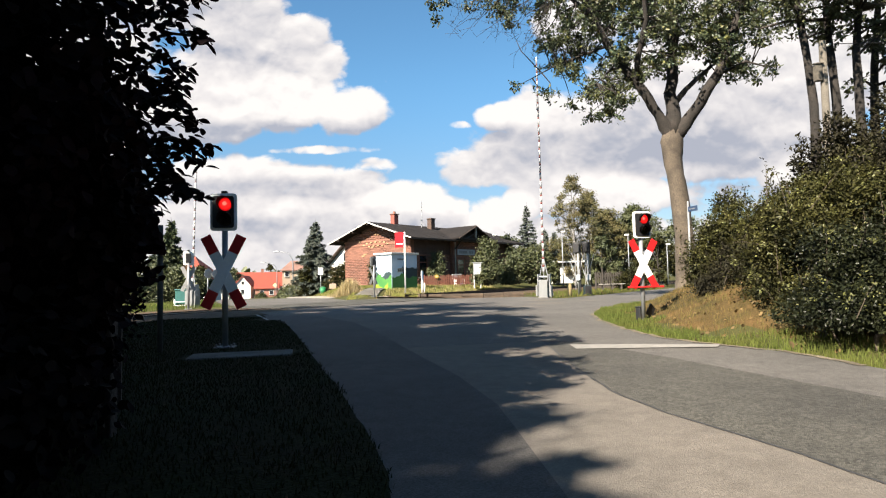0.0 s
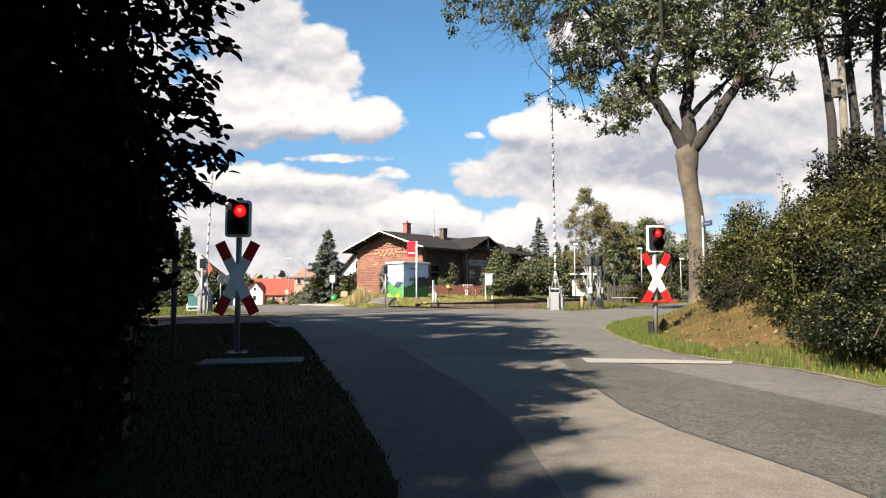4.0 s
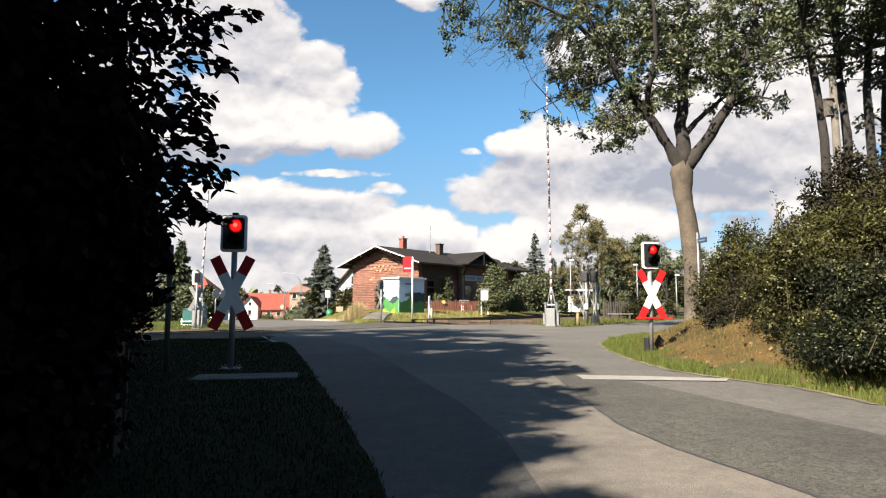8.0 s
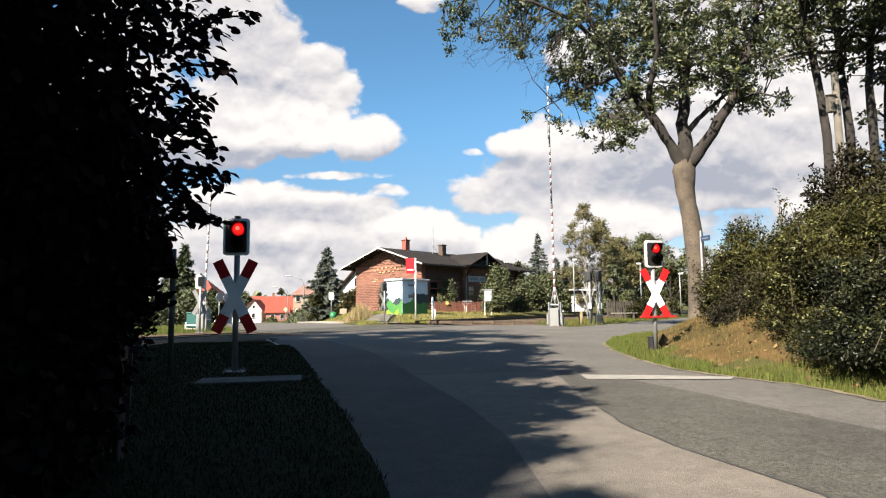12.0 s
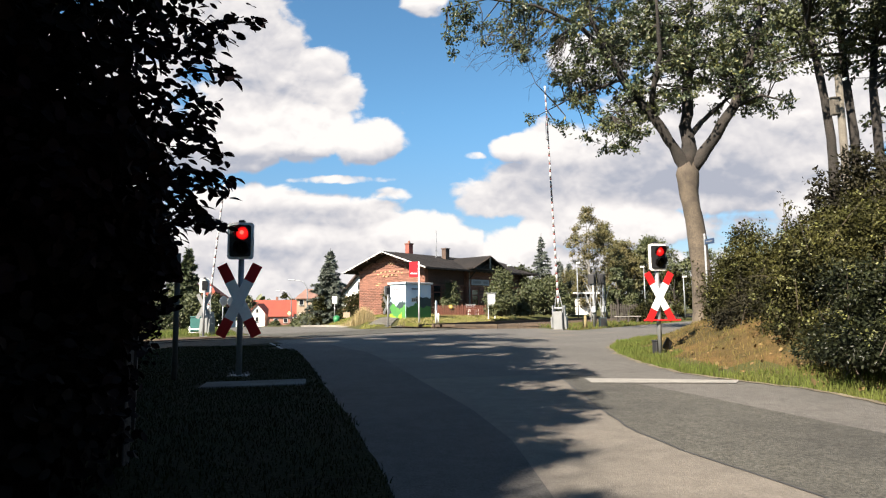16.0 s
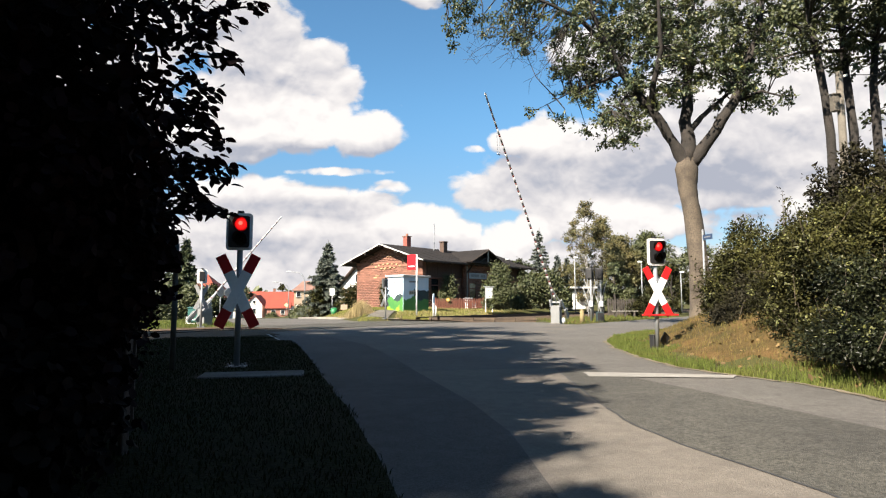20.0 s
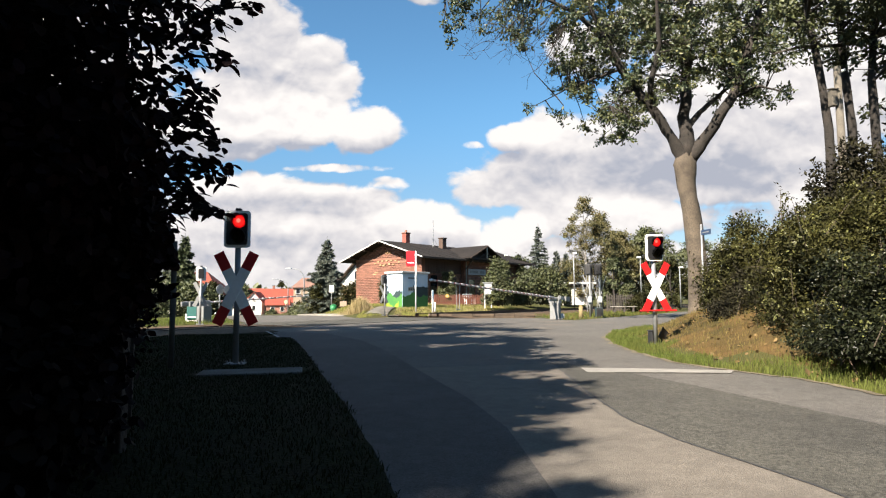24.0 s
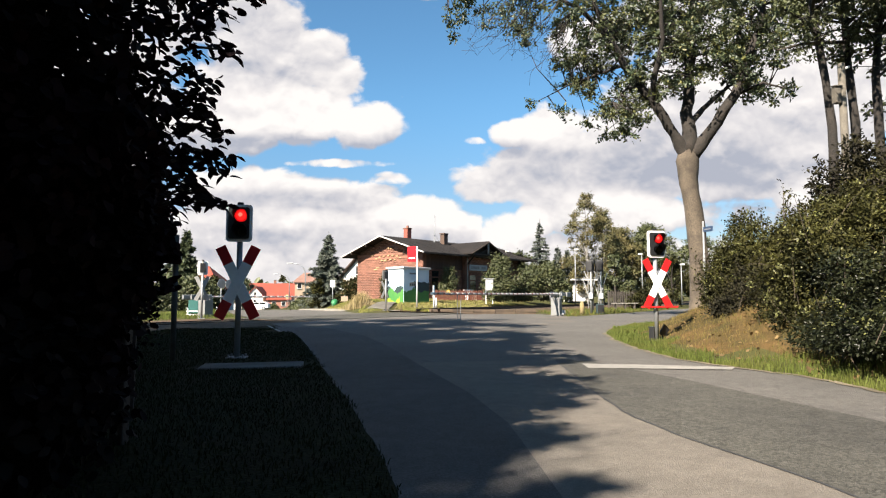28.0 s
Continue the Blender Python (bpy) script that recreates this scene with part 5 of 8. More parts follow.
gable_house("village_house", (-27.6, 60.0, -0.6), 6, 4.9, 7.0, 2.5, 2.15, "plaster_white", "roof_red", "house with an orange-red tiled roof behind trees", [("f", 1.5, 1.5, 0.9, 1.1)], over=0.35, hip=2.2)
gable_house("village_house", (-6.1, 62.0, -0.2), 49, 9.0, 7.4, 2.75, 2.75, "plaster_white", "roof_brown", "white rendered house with a dark brown roof", [("g", 2.0, 1.6, 0.9, 1.2), ("g", 5.6, 1.6, 0.9, 1.2), ("g", 4.0, 4.0, 0.8, 1.0)], over=0.5)
gable_house("village_house", (-52.0, 140.0, -2.0), 5, 9.0, 8.0, 3.0, 3.0, "plaster_white", "roof_red", "white house with a red roof farther down the road", [("f", 2.0, 1.5, 0.9, 1.1), ("f", 6.0, 1.5, 0.9, 1.1)])


def shelter():
    th = thing("platform_shelter", (12.45, 60.0, 0.5), "small white shelter with a flat roof on the platform", "shelter", turn=6)
    for x in (0, 2.6):
        part("side_wall", boxed((0.12, 1.6, 2.1), (x, 0.8, 1.0), 0.01), "plaster_white", th)
    part("back_wall", boxed((2.7, 0.12, 2.1), (1.3, 1.6, 1.0), 0.01), "plaster_white", th)
    fw = part("front_wall", boxed((2.0, 0.10, 1.75), (1.55, 0.0, 0.85), 0.01), "plaster_white", th)
    part("round_mark", rodded((1.55, -0.055, 1.0), (1.55, -0.07, 1.0), 0.28, seg=18), "grey_print", fw)
    part("roof_slab", boxed((4.2, 2.4, 0.16), (0.9, 0.7, 2.12), 0.02), "plaster_white", th)
    part("roof_post", rodded((-1.0, 0.1, 0), (-1.0, 0.1, 2.05), 0.05, seg=8), "galvanised", th)


shelter()


def platform_lamp(at, h, turn, label="slim grey platform lamp with a small head"):
    th = thing("platform_lamp", at, label, "lamp post", "platform lamps", turn)
    part("pole", rodded((0, 0, 0), (0, 0, h), 0.05, 0.038, 10), "galvanised", th, smooth=True)
    part("head", boxed((0.36, 0.18, 0.12), (0.12, 0, h + 0.04), 0.03), "white_paint", th, "pale lamp head")


platform_lamp((11.5, 52.0, 0.3), 4.7, 10)
platform_lamp((17.3, 52.0, 0.3), 4.3, 180)
platform_lamp((20.7, 52.0, 0.3), 3.4, 0)
platform_lamp((6.55, 62.0, 0.3), 5.3, 0)


def street_lamp(at, h, reach, turn):
    th = thing("street_lamp", at, "tall curved grey street lamp beside the road", "street lamp", "street lamps", turn)
    bm = bmesh.new()
    pts = [(0, 0, 0), (0, 0, h * 0.72)] + [(-reach * 0.55 * (1 - math.cos(a)), 0, h * 0.72 + h * 0.26 * math.sin(a)) for a in [radians(22 * i) for i in range(1, 5)]] + [(-reach, 0, h)]
    tube(bm, pts, [0.09, 0.075, 0.07, 0.06, 0.055, 0.05, 0.045], 8)
    part("mast", bm, "galvanised", th, smooth=True)
    part("lantern", boxed((0.75, 0.26, 0.14), (-reach - 0.25, 0, h), 0.04), "plate_grey", th)


street_lamp((-17.2, 75.0, -0.75), 5.85, 1.75, 0)
street_lamp((-25.6, 100.0, -1.3), 6.0, 2.0, 0)


def small_sign(name, at, h, shape, mt, label, turn=0, size=0.42, pole="galvanised"):
    th = thing(name, at, label, "sign", turn=turn)
    part("pole", rodded((0, 0, -0.1), (0, 0, h), 0.035, seg=10), pole, th, smooth=True)
    if shape == "disc":
        part("plate", rodded((0, -0.04, h - size / 2), (0, -0.055, h - size / 2), size / 2, seg=22), mt, th)
    elif shape == "diamond":
        part("plate", boxed((size, 0.012, size), (0, -0.045, h - size * 0.6), 0.003, Matrix.Rotation(radians(45), 3, "Y")), mt, th)
    else:
        part("plate", boxed((size * (0.8 if shape == "tall" else 1), 0.02, size * (1.15 if shape == "tall" else 0.75)), (0, -0.045, h - size * 0.5), 0.004), mt, th)
    return th


small_sign("bus_stop_sign", (-10.1, 55.0, -0.25), 2.65, "tall", "sign_white", "white rounded stop sign on a pole by the footway", size=0.54)
small_sign("yellow_notice", (-9.0, 55.0, -0.2), 1.25, "wide", "plaster_beige", "small pale yellow notice board on a post", size=0.62)
small_sign("round_sign", (-14.05, 38.0, 0.0), 2.1, "disc", "sign_grey", "round traffic sign seen from its grey back", turn=60, size=0.62)
small_sign("round_sign", (-13.65, 38.2, 0.0), 2.05, "disc", "sign_grey", "second round traffic sign seen from its grey back", turn=60, size=0.60)
small_sign("priority_sign", (-28.0, 108.0, -1.45), 2.7, "diamond", "sign_yellow", "pale yellow diamond priority sign on a pole", size=0.6)
lb = thing("litter_bin", (-9.95, 55.2, -0.25), "bright green litter bin by the footway", "litter bin")
part("drum", rodded((0, 0, 0.25), (0, 0, 0.85), 0.26, 0.30, 16), "bin_green", lb, smooth=True)
part("lid", rodded((0, 0, 0.85), (0, 0, 0.95), 0.31, 0.12, 16), "bin_green", lb)
part("stand", rodded((0, 0, 0), (0, 0, 0.25), 0.05, seg=8), "galvanised", lb)


def rail_signals():
    for i, (x, y, h) in enumerate(((8.40, 34.0, 2.75), (8.98, 34.1, 2.75))):
        th = thing("crossing_lamp_post", (x, y, 0.0), "dark crossing lamps on a silver post seen from behind", "crossing signal", "lamp posts at the path", 160 + 12 * i)
        part("pole", rodded((0, 0, 0), (0, 0, h), 0.07, 0.06, 12), "galvanised", th, smooth=True)
        part("ladder_rail", rodded((0.16, 0.05, 0.3), (0.16, 0.05, h - 0.2), 0.02, seg=6), "galvanised", th)
        for k in range(7):
            part("rung", rodded((0.0, 0.05, 0.5 + 0.3 * k), (0.16, 0.05, 0.5 + 0.3 * k), 0.012, seg=5), "galvanised", th)
        part("shield", boxed((0.46, 0.04, 0.66), (0.06, -0.10, h - 0.05), 0.02), "black", th)
        for z in (-0.22, 0.16):
            part("visor", rodded((0.06, -0.12, h + z), (0.06, -0.36, h + z), 0.13, 0.14, 14), "black", th)
        part("housing", boxed((0.30, 0.2, 0.56), (0.06, 0.04, h - 0.05), 0.03), "black", th)
        part("junction_box", boxed((0.22, 0.16, 0.34), (0.0, 0.1, 1.0), 0.02), "plate_grey", th)
        for z0, z1, x1 in ((0.5, 1.9, 0.42), (1.1, 2.3, -0.34), (1.5, 2.4, 0.36)):
            part("brace", rodded((0, 0.03, z0), (x1, 0.08, z1), 0.022, seg=6), "plate_grey", th)
        part("conduit", rodded((-0.11, 0.05, 0.2), (-0.13, 0.05, h - 0.3), 0.03, seg=8), "black", th)
    th = thing("service_cabinet", (8.75, 33.5, 0.0), "small dark service cabinet at the foot of the posts", "cabinet")
    part("body", boxed((0.4, 0.3, 0.55), (0, 0, 0.27), 0.02), "relay_dark", th)
    part("door", boxed((0.34, 0.02, 0.46), (0, -0.158, 0.28), 0.006), "black", th)


rail_signals()
th = thing("path_bench", (13.2, 43.6, 0.08), "low white bench by the board fence", "bench", turn=8)
for x in (-0.7, 0.0, 0.7):
    part("leg", boxed((0.08, 0.3, 0.36), (x, 0, 0.18), 0.01), "fence_grey", th)
for y in (-0.1, 0.1):
    part("seat_slat", boxed((1.9, 0.15, 0.05), (0, y, 0.39), 0.01), "timber_pale", th)


def teal_bin():
    th = thing("teal_container", (-12.3, 30.5, -0.05), "teal metal container with a pale railing before it", "container", turn=10)
    part("body", boxed((1.0, 0.7, 0.75), (0, 0, 0.5), 0.03), "teal", th)
    part("lid", boxed((1.06, 0.76, 0.06), (0, 0, 0.9), 0.02), "teal", th)
    for x in (-0.42, 0.42):
        part("leg", boxed((0.06, 0.06, 0.2), (x, -0.3, 0.06), 0.005), "galvanised", th)
    for z in (0.12, 0.3):
        part("railing", boxed((1.1, 0.04, 0.05), (0, -0.45, z), 0.006), "white_paint", th)
    for x in (-0.5, 0.5):
        part("railing_post", boxed((0.05, 0.04, 0.5), (x, -0.45, 0.2), 0.006), "white_paint", th)


teal_bin()


# ---- near verge ----
def warning_triangle():
    th = thing("warning_sign", (-4.02, 9.0, 0.02), "dark red triangular sign in deep shade on a grey pole", "sign", turn=82)
    part("pole", rodded((0, 0, 0), (0, 0, 1.9), 0.04, seg=12), "post_dull", th, smooth=True)
    bm = bmesh.new()
    prism(bm, [(-0.85, 1.45), (0.01, 1.45), (0.05, 1.50), (-0.38, 2.20), (-0.46, 2.20), (-0.89, 1.50)], -0.07, -0.055)
    p = part("plate", bm, "sign_back", th)
    bm = bmesh.new()
    prism(bm, [(-0.72, 1.54), (-0.12, 1.54), (-0.42, 2.04)], -0.076, -0.0705)
    part("field", bm, "sign_back", p)
    for z in (1.49, 1.55):
        part("clamp", boxed((0.12, 0.1, 0.04), (0, -0.01, z), 0.006), "galvanised", th)


warning_triangle()
th = thing("old_post", (-2.12, 4.0, 0.0), "dark wooden post half hidden in the hedge", "post")
part("shaft", boxed((0.09, 0.09, 1.25), (0, 0, 0.6), 0.01), "timber_dark", th)
part("top", boxed((0.11, 0.11, 0.03), (0, 0, 1.24), 0.006), "timber_dark", th)
th = thing("small_board", (-2.62, 5.1, 0.0), "small pale board on a stake among the leaves", "sign", turn=20)
part("stake", boxed((0.05, 0.04, 1.25), (0, 0.03, 0.62), 0.005), "timber_dark", th)
part("board", boxed((0.34, 0.02, 0.13), (0, 0, 1.24), 0.005), "timber_pale", th)
th = thing("street_name_sign", (9.62, 22.0, 0.75), "dark blue street name sign on a grey pole", "sign", turn=-76)
part("pole", rodded((0, 0, -0.2), (0, 0, 2.95), 0.035, seg=12), "galvanised", th, smooth=True)
p = part("plate", boxed((0.50, 0.03, 0.19), (0.28, -0.02, 2.68), 0.006), "street_blue", th)
part("print_bar", boxed((0.34, 0.006, 0.035), (0.28, -0.038, 2.68)), "grey_print", p)
part("cap", rodded((0, 0, 2.95), (0, 0, 3.0), 0.045, 0.02, 12), "galvanised", th)
th = thing("pole_box", (4.62, 13.27, 0.02), "small dark box behind the signal pole", "cabinet", turn=30)
part("body", boxed((0.13, 0.14, 0.28), (0, 0, 0.14), 0.02), "black", th)
part("lid", boxed((0.15, 0.16, 0.03), (0, 0, 0.29), 0.01), "black", th)
# added dark piece where the pole's shadow lies
part("shadow_flap", boxed((0.20, 0.03, 0.26), (0.30, -0.05, 0.20), 0.005, Matrix.Rotation(radians(38), 3, "Y")), "black", th, "dark flap in place of the pole's shadow")


def utility_pole():
    th = thing("utility_pole", (12.30, 18.0, 0.7), "pale wooden utility pole with a nesting box", "utility pole")
    part("pole", rodded((0, 0, -0.3), (0, 0, 7.45), 0.13, 0.10, 14), "pole_wood", th, smooth=True)
    b = part("nesting_box", boxed((0.18, 0.20, 0.52), (-0.20, -0.02, 6.45), 0.01), "pole_wood", th)
    part("box_roof", boxed((0.23, 0.27, 0.035), (-0.20, -0.03, 6.73), 0.006, Matrix.Rotation(radians(10), 3, "X")), "pole_wood", b)
    part("insulator", rodded((0.12, 0, 7.3), (0.25, 0, 7.36), 0.04, seg=8), "plaster_white", th)
    bm = bmesh.new()
    tube(bm, [(0.25 + 14 * k / 10, -6.0 * k / 10, 7.36 - 1.4 * math.sin(math.pi * k / 20)) for k in range(11)], [0.012] * 11, 5)
    part("wire", bm, "black", th)


utility_pole()


# ---- car ----
def make_car():
    th = thing("estate_car", (-24, 125, -1.9), "white estate car coming along the village road", "car")
    prof = [(-2.15, 0.32), (-2.18, 0.62), (-1.95, 0.86), (-1.10, 0.98), (-0.45, 1.42), (0.2, 1.50), (1.55, 1.46), (2.05, 1.05), (2.15, 0.70), (2.12, 0.32)]
    bm = bmesh.new()
    prism(bm, prof, -0.86, 0.86)
    bmesh.ops.bevel(bm, geom=[e for e in bm.edges if abs(e.verts[0].co.y - e.verts[1].co.y) < 0.01], offset=0.07, segments=2, affect="EDGES")
    part("body", bm, "car_white", th)
    for s in (-1, 1):
        bm = bmesh.new()
        prism(bm, [(-0.95, 1.0), (-0.42, 1.36), (0.45, 1.40), (0.45, 1.0)], s * 0.868 - 0.004, s * 0.868 + 0.004)
        part("side_window", bm, "glass_dark", th)
        bm = bmesh.new()
        prism(bm, [(0.55, 1.0), (0.55, 1.40), (1.5, 1.37), (1.85, 1.02)], s * 0.868 - 0.004, s * 0.868 + 0.004)
        part("side_window", bm, "glass_dark", th)
        for x in (-1.35, 1.32):
            w = part("wheel", rodded((x, s * 0.72, 0.32), (x, s * 0.89, 0.32), 0.32, seg=20), "rubber", th)
            part("rim", rodded((x, s * 0.885, 0.32), (x, s * 0.90, 0.32), 0.20, seg=16), "plate_grey", w)
        part("headlight", boxed((0.10, 0.34, 0.16), (-2.13, s * 0.62, 0.68), 0.02), "plate_grey", th)
        part("mirror", boxed((0.12, 0.18, 0.12), (-0.85, s * 0.98, 1.02), 0.03), "car_white", th)
    part("windscreen", boxed((0.04, 1.45, 0.62), (-0.83, 0, 1.20), 0.01, Matrix.Rotation(radians(56), 3, "Y")), "glass_dark", th)
    part("grille", boxed((0.06, 0.9, 0.16), (-2.16, 0, 0.56), 0.01), "black", th)
    part("bumper", boxed((0.10, 1.66, 0.16), (-2.15, 0, 0.38), 0.02), "car_white", th)
    return th


car = make_car()


# ---- plants ----
def lump_points(rng, lumps, n, shell=0.55, rough=0.35):
    """Places for leaves in and near the skin of bumpy ellipsoids: (centre, radii)."""
    vol = np.array([r[0] * r[1] * r[2] for _, r in lumps]) ** 0.75
    pick = rng.choice(len(lumps), n, p=vol / vol.sum())
    d = unit(rng.normal(size=(n, 3)))
    c = np.array([l[0] for l in lumps])[pick]
    r = np.array([l[1] for l in lumps])[pick]
    bump = 1 + rough * np.sin(d[:, :1] * 5 + pick[:, None]) * np.cos(d[:, 1:2] * 6 + 2 * pick[:, None]) * np.sin(d[:, 2:] * 7 + pick[:, None])
    bump += 0.4 * rough * np.sin(d[:, :1] * 13 + 3 * pick[:, None]) * np.sin(d[:, 2:] * 14 + pick[:, None])
    t = 1 - shell * rng.random((n, 1)) ** 1.6
    return c + d * r * t * bump, d


def clumped(rng, at, out, per, spread):
    """Gather leaves into sprays: each place becomes a spray of leaves."""
    n = len(at)
    a = np.repeat(at, per, 0) + rng.normal(size=(n * per, 3)) * spread
    return a, np.repeat(out, per, 0)


def bulges(rng, lumps, k):
    """Break each lump into smaller ones on its skin, so that the foliage shows hollows."""
    out = [(c, tuple(0.72 * q for q in r)) for c, r in lumps]
    for c, r in lumps:
        for i in range(k):
            d = unit(rng.normal(size=(1, 3)))[0]
            f = rng.uniform(0.28, 0.48)
            out.append((tuple(np.array(c) + d * np.array(r) * rng.uniform(0.62, 0.86)), tuple(f * q for q in r)))
    return out


def shrub(name, at, lumps, leaves, leaf, label, material="leaf_shrub", seed=1, category="shrub", per=5, spread=0.10, stems=7, droop=0.15, extra=None, group="", floor=0.02, shoots=0):
    th = thing(name, at, label, category, group)
    rng = np.random.default_rng(seed)
    stem_lumps = lumps
    lumps = bulges(rng, lumps, 7)
    pts, d = lump_points(rng, lumps, leaves // per, 0.4)
    pts, d = clumped(rng, pts, d, per, spread)
    if shoots:
        # long young shoots that break the outline
        bm = bmesh.new()
        root, ro = lump_points(rng, lumps, shoots * 4, 0.05)
        order = np.argsort(-(ro[:, 2] - 0.4 * ro[:, 1] - 0.3 * ro[:, 0]))[: shoots]
        more, mo = [], []
        for q in order:
            ax = unit((ro[q] * 0.6 + np.array([0, 0, 0.8]) + rng.normal(size=3) * 0.35)[None])[0]
            ln = rng.uniform(0.25, 0.75)
            tube(bm, [tuple(root[q] - ax * 0.2), tuple(root[q] + ax * ln * 0.5), tuple(root[q] + ax * ln + np.array([0, 0, -0.06]))], [0.008, 0.006, 0.002], 4)
            u = rng.random((34, 1))
            more.append(root[q] + ax * ln * u + rng.normal(size=(34, 3)) * 0.035), mo.append(np.repeat(ax[None], 34, 0))
        tagged(part("shoot", bm, "twig", th), kind="stuff")
        pts, d = np.concatenate([pts, *more]), np.concatenate([d, *mo])
    keep = pts[:, 2] > floor
    pts, d = pts[keep], d[keep]
    raw("foliage", leaf_verts(rng, pts, leaf, leaf * 0.55, droop, d * 0.7), LEAF, material, th, kind="stuff")
    if extra:
        m2, frac = extra
        # paler leaf colour stands in for sun, in patches on the upper, sunward side
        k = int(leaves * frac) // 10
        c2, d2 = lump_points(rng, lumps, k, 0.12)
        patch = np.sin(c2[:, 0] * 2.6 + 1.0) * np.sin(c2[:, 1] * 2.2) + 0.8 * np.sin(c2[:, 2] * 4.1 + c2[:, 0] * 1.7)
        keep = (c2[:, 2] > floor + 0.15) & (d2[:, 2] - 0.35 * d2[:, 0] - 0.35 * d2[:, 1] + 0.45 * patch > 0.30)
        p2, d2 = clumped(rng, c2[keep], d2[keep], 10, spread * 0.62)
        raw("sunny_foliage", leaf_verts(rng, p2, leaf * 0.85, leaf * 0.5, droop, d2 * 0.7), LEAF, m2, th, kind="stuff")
    for i in range(stems):
        c, r = stem_lumps[i % len(stem_lumps)]
        bm = bmesh.new()
        tip = Vector(c) + Vector(rng.normal(size=3)) * 0.5 * min(r)
        base = Vector((c[0] * 0.6 + rng.normal() * 0.15, c[1] * 0.6 + rng.normal() * 0.15, -0.05))
        tube(bm, [base, (base + tip) / 2 + Vector(rng.normal(size=3)) * 0.12, tip], [0.035, 0.025, 0.010], 6)
        part("stem", bm, "twig", th, smooth=True)
    return th


def spruce(name, at, h, r, label, seed, material="needle", whorls=26, thin=1.0):
    """A spruce: a straight stem and tiers of drooping boughs thick with needles."""
    th = thing(name, at, label, "tree")
    rng = np.random.default_rng(seed)
    part("trunk", rodded((0, 0, -0.2), (0, 0, h), 0.025 * h, 0.01, 8), "bark_dark", th, smooth=True)
    bm = bmesh.new()
    at_, out_ = [], []
    for k in range(whorls):
        t = 0.05 + 0.93 * k / whorls
        z, rr = h * t, r * (1 - t) ** 1.05 * rng.uniform(0.82, 1.12)
        for j in range(int(7 + 3 * (1 - t))):
            a = rng.uniform(0, math.tau)
            L = rr * rng.uniform(0.72, 1.1)
            dirv = np.array([math.cos(a), math.sin(a), 0])
            tip = np.array([0, 0, z]) + dirv * L + np.array([0, 0, -0.28 * L * (1 - 0.8 * t)])
            rod(bm, (0, 0, z), tip, 0.012, 0.004, 3, False)
            m = max(8, int(70 * thin * L))
            u = rng.uniform(0.12, 1.0, (m, 1))
            side = np.array([-dirv[1], dirv[0], 0]) * rng.normal(size=(m, 1)) * 0.16 * L * (1.1 - u)
            p = np.array([0, 0, z]) + (tip - np.array([0, 0, z])) * u + side + np.array([0, 0, -1]) * rng.random((m, 1)) * 0.10
            at_.append(p), out_.append(np.repeat(dirv[None], m, 0))
    tagged(part("branchwork", bm, "bark_dark", th), kind="stuff")
    p, o = np.concatenate(at_), np.concatenate(out_)
    raw("needles", leaf_verts(rng, p, 0.30, 0.11, 0.45, o * 0.9), LEAF, material, th, kind="stuff")
    return th


